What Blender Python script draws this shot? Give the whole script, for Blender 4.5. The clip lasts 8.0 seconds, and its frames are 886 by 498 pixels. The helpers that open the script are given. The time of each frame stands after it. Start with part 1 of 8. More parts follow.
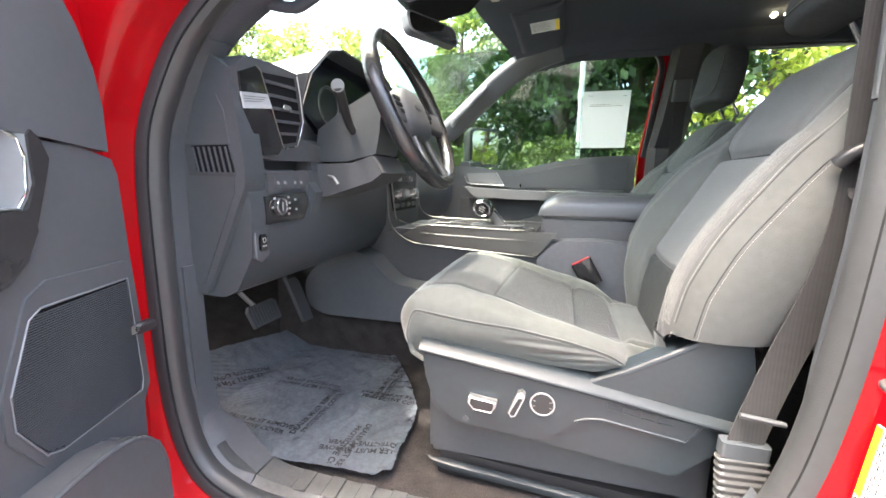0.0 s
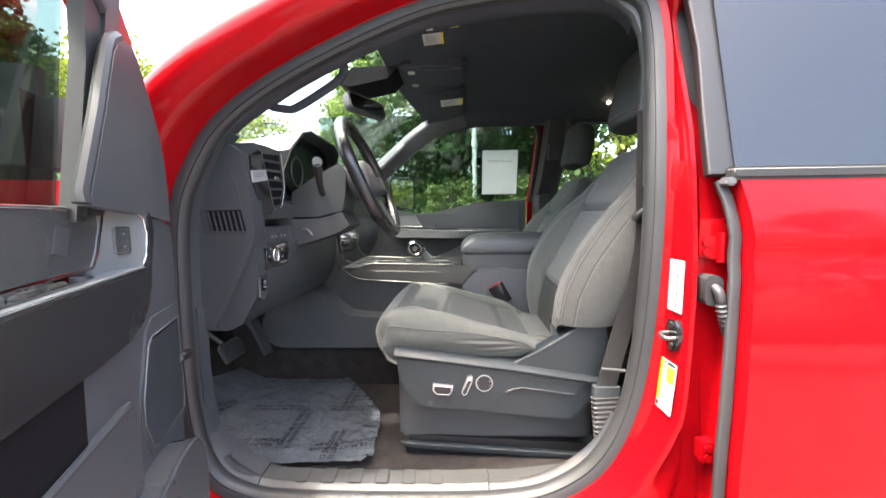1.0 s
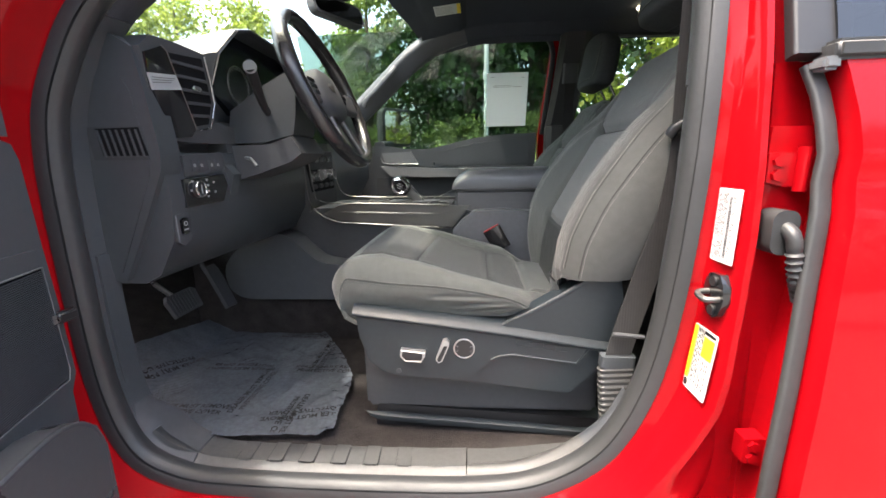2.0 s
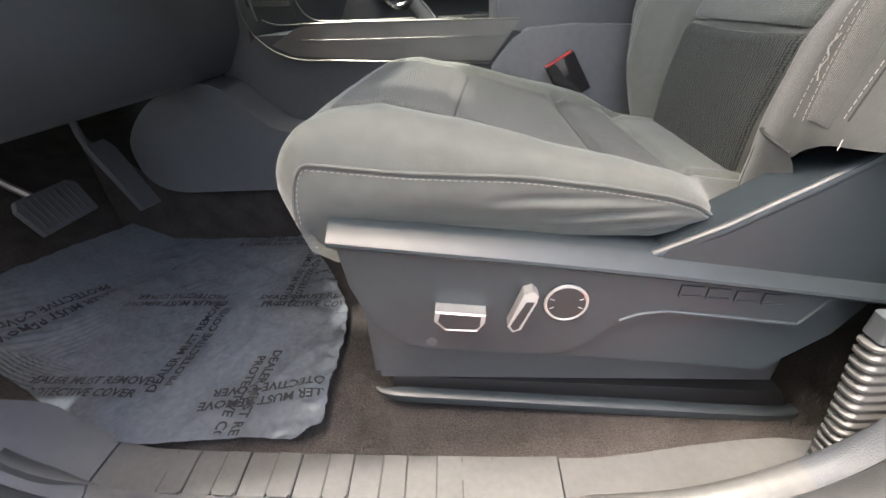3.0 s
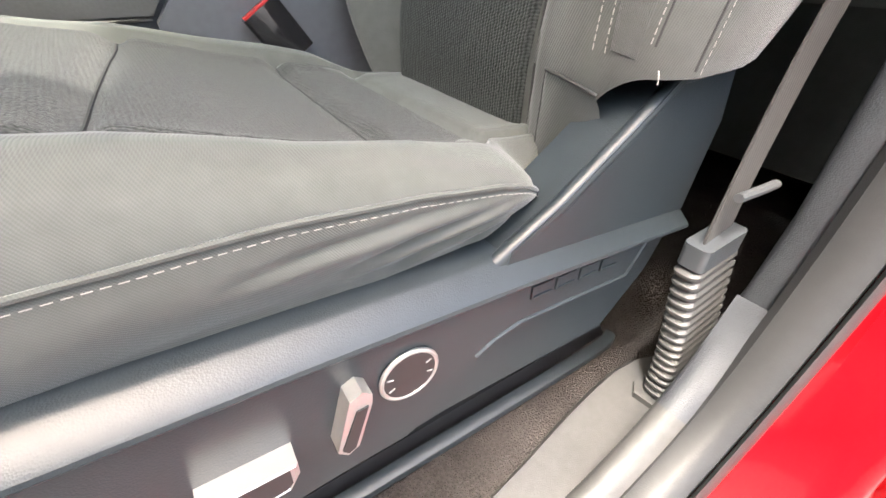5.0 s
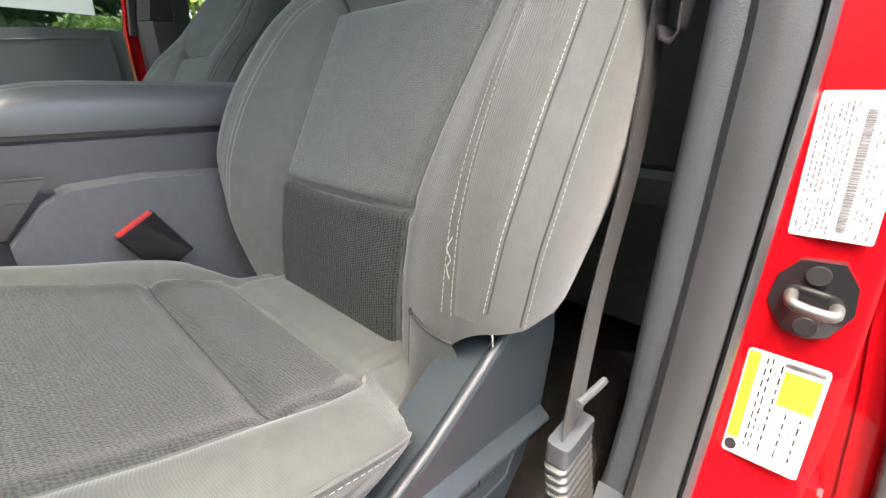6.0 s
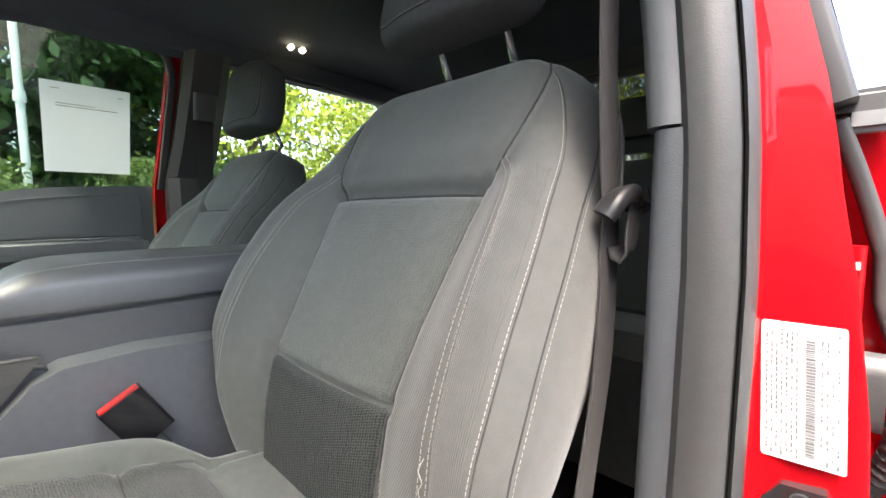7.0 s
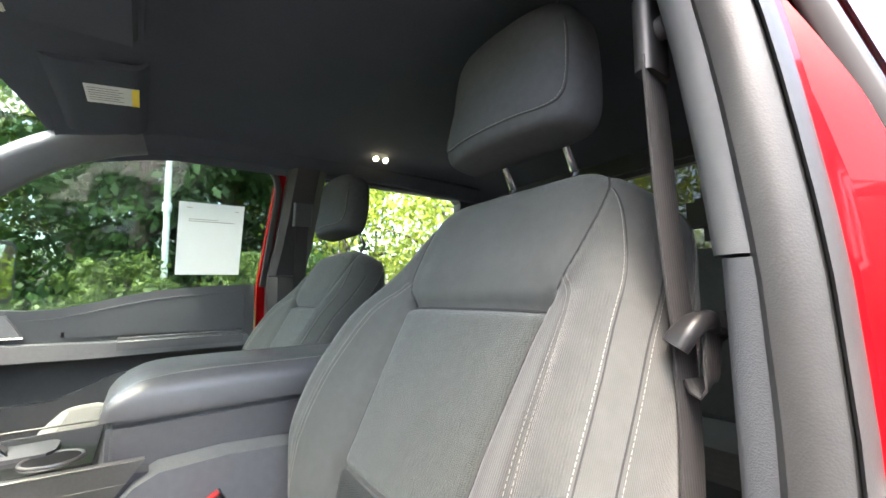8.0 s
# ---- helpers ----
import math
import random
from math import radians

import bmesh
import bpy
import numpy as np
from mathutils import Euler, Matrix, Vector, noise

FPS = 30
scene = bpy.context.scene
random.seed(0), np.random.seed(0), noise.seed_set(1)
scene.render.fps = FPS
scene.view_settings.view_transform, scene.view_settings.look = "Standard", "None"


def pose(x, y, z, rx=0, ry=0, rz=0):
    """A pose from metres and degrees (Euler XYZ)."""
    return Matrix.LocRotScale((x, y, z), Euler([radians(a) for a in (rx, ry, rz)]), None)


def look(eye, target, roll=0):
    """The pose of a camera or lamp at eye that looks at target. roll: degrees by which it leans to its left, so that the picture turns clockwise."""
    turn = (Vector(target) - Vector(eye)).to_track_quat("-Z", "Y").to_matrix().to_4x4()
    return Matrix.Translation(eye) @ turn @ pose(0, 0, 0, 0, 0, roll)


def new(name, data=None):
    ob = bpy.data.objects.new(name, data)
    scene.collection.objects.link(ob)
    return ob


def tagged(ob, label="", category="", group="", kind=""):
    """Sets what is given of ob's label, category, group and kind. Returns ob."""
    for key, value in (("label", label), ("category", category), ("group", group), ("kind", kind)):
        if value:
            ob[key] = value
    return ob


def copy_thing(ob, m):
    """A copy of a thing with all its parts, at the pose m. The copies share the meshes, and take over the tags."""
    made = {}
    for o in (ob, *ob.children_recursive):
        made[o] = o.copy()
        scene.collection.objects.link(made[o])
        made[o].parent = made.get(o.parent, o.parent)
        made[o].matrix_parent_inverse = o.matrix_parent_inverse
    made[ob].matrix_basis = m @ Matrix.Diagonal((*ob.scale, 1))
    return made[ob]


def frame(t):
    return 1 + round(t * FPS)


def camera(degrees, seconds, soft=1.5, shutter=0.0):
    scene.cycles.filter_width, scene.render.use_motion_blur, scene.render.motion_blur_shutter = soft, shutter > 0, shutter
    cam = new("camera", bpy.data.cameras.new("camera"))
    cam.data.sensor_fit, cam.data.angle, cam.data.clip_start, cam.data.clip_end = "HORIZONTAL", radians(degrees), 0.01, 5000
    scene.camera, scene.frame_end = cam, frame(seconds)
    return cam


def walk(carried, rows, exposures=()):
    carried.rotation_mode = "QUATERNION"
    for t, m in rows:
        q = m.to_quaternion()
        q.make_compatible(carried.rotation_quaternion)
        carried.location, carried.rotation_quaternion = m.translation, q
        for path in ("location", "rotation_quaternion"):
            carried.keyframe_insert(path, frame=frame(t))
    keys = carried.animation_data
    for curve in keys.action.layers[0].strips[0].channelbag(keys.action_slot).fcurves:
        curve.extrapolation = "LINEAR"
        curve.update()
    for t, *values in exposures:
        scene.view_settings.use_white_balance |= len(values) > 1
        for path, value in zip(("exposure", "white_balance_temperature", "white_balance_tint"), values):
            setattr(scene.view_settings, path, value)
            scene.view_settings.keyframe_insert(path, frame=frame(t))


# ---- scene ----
cam = camera(94.3, 8.0, soft=1.6)
PATH = [
    (0, (0.463, -0.438, 1.226), (-0.083, 1.455, 0.885), 0.6),
    (0.5, (0.431, -0.652, 1.257), (0.184, 1.321, 1.034), 0.0),
    (1, (0.39, -0.767, 1.267), (0.307, 1.224, 1.096), -0.7),
    (1.2, (0.396, -0.763, 1.258), (0.332, 1.228, 1.083), -0.8),
    (2.3, (0.487, -0.379, 1.183), (0.297, 1.517, 0.576), -1.7),
    (2.5, (0.446, -0.275, 1.151), (0.255, 1.574, 0.414), -2.2),
    (3, (0.358, -0.075, 1.096), (0.207, 1.636, 0.071), -3.4),
    (3.5, (0.379, 0.011, 1.067), (0.197, 1.59, -0.148), -6.3),
    (4, (0.405, 0.056, 1.052), (0.375, 1.594, -0.226), -7.2),
    (4.2, (0.405, 0.076, 1.051), (0.521, 1.606, -0.232), -6.9),
    (5.3, (0.38, 0.1, 1.079), (1.421, 1.384, -0.047), -1.5),
    (5.5, (0.388, 0.095, 1.1), (1.54, 1.356, 0.059), -1.1),
    (6, (0.414, 0.096, 1.169), (1.78, 1.364, 0.444), -0.2),
    (6.5, (0.426, 0.089, 1.203), (1.866, 1.396, 0.736), -0.3),
    (7, (0.43, 0.077, 1.254), (1.884, 1.438, 1.067), -0.4),
    (7.5, (0.419, 0.058, 1.299), (1.823, 1.479, 1.371), -0.5),
    (8, (0.44, 0.055, 1.298), (1.612, 1.662, 1.506), -1.4),
]
walk(cam, [(t, look(eye, target, roll)) for t, eye, target, roll in PATH],
     exposures=[(0, 4.48), (0.5, 4.15), (1, 3.78), (1.2, 3.66), (2.3, 3.34), (2.5, 3.34), (3, 3.68), (4, 3.90), (5.5, 3.97), (6.0, 3.97), (7, 4.06), (8, 4.48)])

# ---- world, sun, exposure ----
SUN_EL, SUN_AZ = radians(73), radians(207)      # height, and direction towards the sun from +x, anticlockwise
world = bpy.data.worlds.new("world")
scene.world = world
world.use_nodes = True
wn = world.node_tree
sky = wn.nodes.new("ShaderNodeTexSky")
sky.sky_type, sky.sun_disc = "NISHITA", False
sky.sun_elevation, sky.sun_rotation = SUN_EL, radians(90) - SUN_AZ
sky.air_density, sky.dust_density, sky.ozone_density = 1.0, 7.0, 0.6
haze = wn.nodes.new("ShaderNodeMix")                # thin white haze over the whole sky
haze.data_type, haze.blend_type = "RGBA", "MULTIPLY"
haze.inputs["Factor"].default_value = 1.0
haze.inputs["B"].default_value = (1.0, 0.97, 0.925, 1)
wn.links.new(sky.outputs[0], haze.inputs["A"])
wn.links.new(haze.outputs["Result"], wn.nodes["Background"].inputs[0])
wn.nodes["Background"].inputs[1].default_value = 0.148
sun_dir = Vector((math.cos(SUN_EL) * math.cos(SUN_AZ), math.cos(SUN_EL) * math.sin(SUN_AZ), math.sin(SUN_EL)))
sun = new("sun", bpy.data.lights.new("sun", "SUN"))
sun.data.energy, sun.data.angle, sun.data.color = 0.72, radians(2.0), (1.0, 0.95, 0.87)
sun.matrix_world = look(sun_dir * 30, (0, 0, 0))

# ---- mesh helpers ----
def thing(name, at, label, category, group="", kind=""):
    ob = new(name)
    ob.empty_display_size = 0.1
    ob.location = at
    return tagged(ob, label, category, group, kind)


def part(name, bm, mat, parent=None, label="", smooth=38, kind=""):
    """One mesh object from a bmesh in world coordinates, under a thing or a part."""
    me = bpy.data.meshes.new(name)
    bmesh.ops.recalc_face_normals(bm, faces=bm.faces)
    bm.to_mesh(me)
    bm.free()
    return put(name, me, mat, parent, label, smooth, kind)


def put(name, me, mat, parent=None, label="", smooth=38, kind=""):
    for p in me.polygons:
        p.use_smooth = smooth > 0
    if smooth > 0:
        me.set_sharp_from_angle(angle=radians(smooth))
    me.materials.append(mat)
    ob = new(name, me)
    if parent:
        ob.parent = parent
        if parent.type == "EMPTY":
            ob.matrix_parent_inverse = parent.matrix_basis.inverted() if parent.parent is None else Matrix()
            if parent.parent is None:
                ob.matrix_parent_inverse = Matrix.LocRotScale(parent.location, parent.rotation_euler, None).inverted()
    if label:
        ob["label"] = label
    if kind:
        ob["kind"] = kind
    return ob


def lerp(a, b, t):
    return a + (b - a) * t


def sstep(a, b, x):
    t = min(1.0, max(0.0, (x - a) / (b - a)))
    return t * t * (3 - 2 * t)


def interp(x, xs, ys):
    return float(np.interp(x, xs, ys))


def curve(points, n, closed=False):
    """A smooth run of n points through the given ones, evenly spaced."""
    p = [Vector(q) for q in points]
    k, dense = len(p), []
    for i in range(k if closed else k - 1):
        if closed:
            a, b, c, d = p[i - 1], p[i], p[(i + 1) % k], p[(i + 2) % k]
        else:
            a, b, c, d = p[max(i - 1, 0)], p[i], p[i + 1], p[min(i + 2, k - 1)]
        for j in range(16):
            t = j / 16
            dense.append(0.5 * (2 * b + (c - a) * t + (2 * a - 5 * b + 4 * c - d) * t * t + (3 * b - a - 3 * c + d) * t ** 3))
    dense.append(p[0].copy() if closed else p[-1].copy())
    run = [0.0]
    for a, b in zip(dense, dense[1:]):
        run.append(run[-1] + (b - a).length)
    out, j = [], 0
    for i in range(n):
        want = run[-1] * i / (n if closed else n - 1)
        while j < len(run) - 2 and run[j + 1] < want:
            j += 1
        span = run[j + 1] - run[j]
        out.append(dense[j].lerp(dense[j + 1], (want - run[j]) / span if span > 1e-9 else 0))
    return out


def skin(bm, rings, closed_ring=True, closed_path=False, caps=True):
    """Faces between rings of points."""
    rows = [[bm.verts.new(p) for p in ring] for ring in rings]
    m, k = len(rows), len(rows[0])
    for i in range(m if closed_path else m - 1):
        a, b = rows[i], rows[(i + 1) % m]
        for j in range(k if closed_ring else k - 1):
            bm.faces.new((a[j], a[(j + 1) % k], b[(j + 1) % k], b[j]))
    if caps and closed_ring and not closed_path:
        bm.faces.new(rows[0])
        bm.faces.new(rows[-1])
    return rows


def sweep(bm, path, profile, up=(0, 0, 1), closed_path=False, closed_ring=True, sizes=None):
    """A profile of (side, up) pairs carried along a path."""
    up, k, rings = Vector(up), len(path), []
    for i, p in enumerate(path):
        if closed_path:
            ahead = path[(i + 1) % k] - path[i - 1]
        else:
            ahead = path[min(i + 1, k - 1)] - path[max(i - 1, 0)]
        ahead.normalize()
        side = ahead.cross(up).normalized()
        top = side.cross(ahead).normalized()
        f = sizes[i] if sizes else 1.0
        rings.append([p + side * (a * f) + top * (b * f) for a, b in profile])
    return skin(bm, rings, closed_ring, closed_path)


def circle(r, n, r2=None):
    return [(r * math.cos(2 * math.pi * i / n), (r2 or r) * math.sin(2 * math.pi * i / n)) for i in range(n)]


def tube(bm, path, r, n=10, up=(0.13, 0.31, 0.94), closed=False, sizes=None):
    path = [Vector(p) for p in path]
    return sweep(bm, path, circle(r, n), up, closed_path=closed, sizes=sizes)


def rrect(w, h, r, n=4):
    """A rounded rectangle of half sizes w, h."""
    out = []
    for cx, cy, a0 in ((w - r, h - r, 0), (r - w, h - r, 90), (r - w, r - h, 180), (w - r, r - h, 270)):
        for i in range(n + 1):
            a = radians(a0 + 90 * i / n)
            out.append((cx + r * math.cos(a), cy + r * math.sin(a)))
    return out


def bevelled(bm, verts, width, seg=2):
    edges = {e for v in verts for e in v.link_edges}
    edges = [e for e in edges if len(e.link_faces) == 2 and e.calc_face_angle(0) > radians(20)]
    if width > 0:
        bmesh.ops.bevel(bm, geom=edges, offset=width, segments=seg, affect="EDGES", clamp_overlap=True)


def box(bm, lo, hi, bevel=0.003, seg=2, m=None):
    made = bmesh.ops.create_cube(bm, size=1.0)["verts"]
    lo, hi = Vector(lo), Vector(hi)
    for v in made:
        v.co = Vector((lerp(lo[i], hi[i], v.co[i] + 0.5) for i in range(3)))
        if m:
            v.co = m @ v.co
    bevelled(bm, made, bevel, seg)


def prism(bm, pts, axis, a, b, bevel=0.003, seg=2, m=None):
    """A polygon in the plane across an axis (pairs in the order of the other two axes), from a to b."""
    def at(p, v):
        c = list(p)
        c.insert("xyz".index(axis), v)
        return Vector(c)
    lo = [bm.verts.new(at(p, a)) for p in pts]
    hi = [bm.verts.new(at(p, b)) for p in pts]
    k = len(pts)
    bm.faces.new(lo)
    bm.faces.new(hi)
    for i in range(k):
        bm.faces.new((lo[i], lo[(i + 1) % k], hi[(i + 1) % k], hi[i]))
    if m:
        for v in lo + hi:
            v.co = m @ v.co
    bevelled(bm, lo + hi, bevel, seg)


def disc(bm, centre, axis, r, depth, n=24, bevel=0.0, r2=None, m=None):
    """A short cylinder or cone along an axis."""
    z = Vector(axis).normalized()
    x = z.orthogonal().normalized()
    y = z.cross(x)
    c, r2 = Vector(centre), r if r2 is None else r2
    rows = []
    for f, rad in ((0, r), (1, r2)):
        rows.append([bm.verts.new(c + z * (depth * f) + x * (rad * math.cos(2 * math.pi * i / n)) + y * (rad * math.sin(2 * math.pi * i / n))) for i in range(n)])
    bm.faces.new(rows[0])
    bm.faces.new(rows[1])
    for i in range(n):
        bm.faces.new((rows[0][i], rows[0][(i + 1) % n], rows[1][(i + 1) % n], rows[1][i]))
    if bevel:
        bevelled(bm, rows[1], bevel, 2)


def ring(bm, centre, axis, r, t, n=32, k=8, flat=1.0):
    """A torus; flat squeezes its section along the axis."""
    z = Vector(axis).normalized()
    x = z.orthogonal().normalized()
    y = z.cross(x)
    rings = []
    for i in range(n):
        a = 2 * math.pi * i / n
        d = x * math.cos(a) + y * math.sin(a)
        rings.append([Vector(centre) + d * (r + t * math.cos(2 * math.pi * j / k)) + z * (t * flat * math.sin(2 * math.pi * j / k)) for j in range(k)])
    skin(bm, rings, True, True)


def sheet(bm, f, nu, nv):
    """A grid of f(u, v), u and v from 0 to 1."""
    rows = [[bm.verts.new(f(i / nu, j / nv)) for j in range(nv + 1)] for i in range(nu + 1)]
    for i in range(nu):
        for j in range(nv):
            bm.faces.new((rows[i][j], rows[i + 1][j], rows[i + 1][j + 1], rows[i][j + 1]))
    return rows


def lay_uv(bm, nu, nv, long, wide):
    """Lays the sheet's own grid out flat, in metres, for woven stripes."""
    layer = bm.loops.layers.uv.new("UVMap")
    bm.verts.index_update()
    for face in bm.faces:
        for lp in face.loops:
            i, j = divmod(lp.vert.index, nv + 1)
            lp[layer].uv = (wide * j / nv, long * i / nu)


def plate(bm, f, nu, nv, thick):
    """A grid of f(u, v) with a back at the offset thick and closed rims."""
    top = [[Vector(f(i / nu, j / nv)) for j in range(nv + 1)] for i in range(nu + 1)]
    t = Vector(thick)
    a = [[bm.verts.new(p) for p in row] for row in top]
    b = [[bm.verts.new(p + t) for p in row] for row in top]
    for i in range(nu):
        for j in range(nv):
            bm.faces.new((a[i][j], a[i + 1][j], a[i + 1][j + 1], a[i][j + 1]))
            bm.faces.new((b[i][j], b[i][j + 1], b[i + 1][j + 1], b[i + 1][j]))
    for i in range(nu):
        bm.faces.new((a[i][0], b[i][0], b[i + 1][0], a[i + 1][0]))
        bm.faces.new((a[i][nv], a[i + 1][nv], b[i + 1][nv], b[i][nv]))
    for j in range(nv):
        bm.faces.new((a[0][j], a[0][j + 1], b[0][j + 1], b[0][j]))
        bm.faces.new((a[nu][j], b[nu][j], b[nu][j + 1], a[nu][j + 1]))


def stitches(bm, path, gap=0.0055, length=0.0038, r=0.00036, lift=(0, 0, 0)):
    """Short threads laid along a path."""
    path, lift = [Vector(p) + Vector(lift) for p in path], Vector(lift)
    run = 0.0
    for a, b in zip(path, path[1:]):
        d = b - a
        long = d.length
        if long < 1e-6:
            continue
        d /= long
        while run < long:
            p = a + d * run
            tube(bm, [p, p + d * length * 0.5 + lift * 0.4, p + d * length], r, 5)
            run += gap
        run -= long


def words(text, size, m, depth=0.0004, bold=0.0):
    """A bmesh of lettering in Blender's own font, on the pose m."""
    cu = bpy.data.curves.new("words", "FONT")
    cu.body, cu.size, cu.extrude, cu.resolution_u = text, size, depth, 2
    cu.align_x, cu.align_y, cu.offset = "CENTER", "CENTER", bold
    ob = bpy.data.objects.new("words", cu)
    scene.collection.objects.link(ob)
    me = bpy.data.meshes.new_from_object(ob.evaluated_get(bpy.context.evaluated_depsgraph_get()))
    bpy.data.objects.remove(ob)
    bm = bmesh.new()
    bm.from_mesh(me)
    bpy.data.meshes.remove(me)
    bm.transform(m)
    return bm

# ---- materials ----
def material(name, col, rough=0.5, metal=0.0, var=0.12, scale=6.0, bump=0.0, grain=500.0, dist=0.0006, coat=0.0, spec=0.5, blotch=1.5, rvar=0.12):
    """Principled paint or plastic: colour varied at two scales, fine relief from noise."""
    mat = bpy.data.materials.new(name)
    mat.use_nodes = True
    nt = mat.node_tree
    b = nt.nodes["Principled BSDF"]
    geo = nt.nodes.new("ShaderNodeTexCoord")
    n1, n2, mix = nt.nodes.new("ShaderNodeTexNoise"), nt.nodes.new("ShaderNodeTexNoise"), nt.nodes.new("ShaderNodeMath")
    n1.inputs["Scale"].default_value, n2.inputs["Scale"].default_value = scale, scale * 14
    n1.inputs["Detail"].default_value = 4
    for n in (n1, n2):
        nt.links.new(geo.outputs["Object"], n.inputs["Vector"])
    mix.operation = "ADD"
    nt.links.new(n1.outputs["Fac"], mix.inputs[0])
    nt.links.new(n2.outputs["Fac"], mix.inputs[1])
    ramp = nt.nodes.new("ShaderNodeMapRange")
    ramp.inputs["From Min"].default_value, ramp.inputs["From Max"].default_value = 0.6, 1.4
    ramp.inputs["To Min"].default_value, ramp.inputs["To Max"].default_value = 1 - var, 1 + var
    nt.links.new(mix.outputs[0], ramp.inputs["Value"])
    mul = nt.nodes.new("ShaderNodeVectorMath")
    mul.operation = "SCALE"
    mul.inputs[0].default_value = col
    nt.links.new(ramp.outputs[0], mul.inputs["Scale"])
    nt.links.new(mul.outputs[0], b.inputs["Base Color"])
    rr = nt.nodes.new("ShaderNodeMapRange")
    rr.inputs["To Min"].default_value, rr.inputs["To Max"].default_value = max(0.02, rough - rvar), min(1, rough + rvar)
    nt.links.new(n1.outputs["Fac"], rr.inputs["Value"])
    nt.links.new(rr.outputs[0], b.inputs["Roughness"])
    b.inputs["Metallic"].default_value, b.inputs["Coat Weight"].default_value = metal, coat
    b.inputs["Coat Roughness"].default_value = 0.04
    b.inputs["Specular IOR Level"].default_value = spec
    if bump:
        g, bp = nt.nodes.new("ShaderNodeTexVoronoi"), nt.nodes.new("ShaderNodeBump")
        g.inputs["Scale"].default_value = grain
        nt.links.new(geo.outputs["Object"], g.inputs["Vector"])
        bp.inputs["Strength"].default_value, bp.inputs["Distance"].default_value = bump, dist
        nt.links.new(g.outputs["Distance"], bp.inputs["Height"])
        nt.links.new(bp.outputs[0], b.inputs["Normal"])
    return mat


def cloth(name, col, axis="X", pitch=0.0022, turn=0.0, strength=0.5, dash=False, var=0.12, along=None, flat=False, cross=0.45, wobble=2.4, contrast=None):
    """Woven cloth: fine ribs, crossed by a thinner weave, with faint blotches."""
    mat = material(name, col, 0.86, var=var, scale=5, spec=0.22)
    nt = mat.node_tree
    b = nt.nodes["Principled BSDF"]
    geo = next(n for n in nt.nodes if n.type == "TEX_COORD")
    mp = nt.nodes.new("ShaderNodeMapping")
    mp.inputs["Rotation"].default_value = (0, turn, 0)
    nt.links.new(geo.outputs["UV" if flat else "Object"], mp.inputs["Vector"])
    if along:                                  # ribs counted along a slanted direction, so that they run on over the edges
        comb = nt.nodes.new("ShaderNodeCombineXYZ")
        for vec, out in zip(along, ("X", "Z")):
            dot = nt.nodes.new("ShaderNodeVectorMath")
            dot.operation = "DOT_PRODUCT"
            dot.inputs[1].default_value = vec
            nt.links.new(geo.outputs["Object"], dot.inputs[0])
            nt.links.new(dot.outputs["Value"], comb.inputs[out])
        mp = comb
    heights = []
    for k, (ax, per, amt) in enumerate(((axis, pitch, 1.0), ("Z" if axis != "Z" else "X", pitch * 0.7, cross))):
        w = nt.nodes.new("ShaderNodeTexWave")
        w.wave_type, w.bands_direction = "BANDS", ax
        w.inputs["Scale"].default_value = 2 * math.pi / (20 * per)
        w.inputs["Distortion"].default_value, w.inputs["Detail"].default_value = (wobble if dash else 0.15), 1.5
        w.inputs["Detail Scale"].default_value = 2.0
        nt.links.new(mp.outputs[0], w.inputs["Vector"])
        s = nt.nodes.new("ShaderNodeMath")
        s.operation = "MULTIPLY"
        s.inputs[1].default_value = amt
        nt.links.new(w.outputs["Fac"], s.inputs[0])
        heights.append(s)
    add = nt.nodes.new("ShaderNodeMath")
    add.operation = "ADD"
    nt.links.new(heights[0].outputs[0], add.inputs[0])
    nt.links.new(heights[1].outputs[0], add.inputs[1])
    bp = nt.nodes.new("ShaderNodeBump")
    bp.inputs["Strength"].default_value, bp.inputs["Distance"].default_value = strength, 0.0008
    nt.links.new(add.outputs[0], bp.inputs["Height"])
    nt.links.new(bp.outputs[0], b.inputs["Normal"])
    # the colour goes darker in the grooves of the weave
    old = b.inputs["Base Color"].links[0].from_socket
    dark = nt.nodes.new("ShaderNodeMapRange")
    dark.inputs["From Max"].default_value = 1.45
    dark.inputs["To Min"].default_value, dark.inputs["To Max"].default_value = contrast or ((0.70, 1.14) if dash else (0.86, 1.07))
    nt.links.new(add.outputs[0], dark.inputs["Value"])
    sc = nt.nodes.new("ShaderNodeVectorMath")
    sc.operation = "SCALE"
    nt.links.new(old, sc.inputs[0])
    nt.links.new(dark.outputs[0], sc.inputs["Scale"])
    nt.links.new(sc.outputs[0], b.inputs["Base Color"])
    b.inputs["Sheen Weight"].default_value = 0.25
    b.inputs["Sheen Roughness"].default_value = 0.4
    return mat


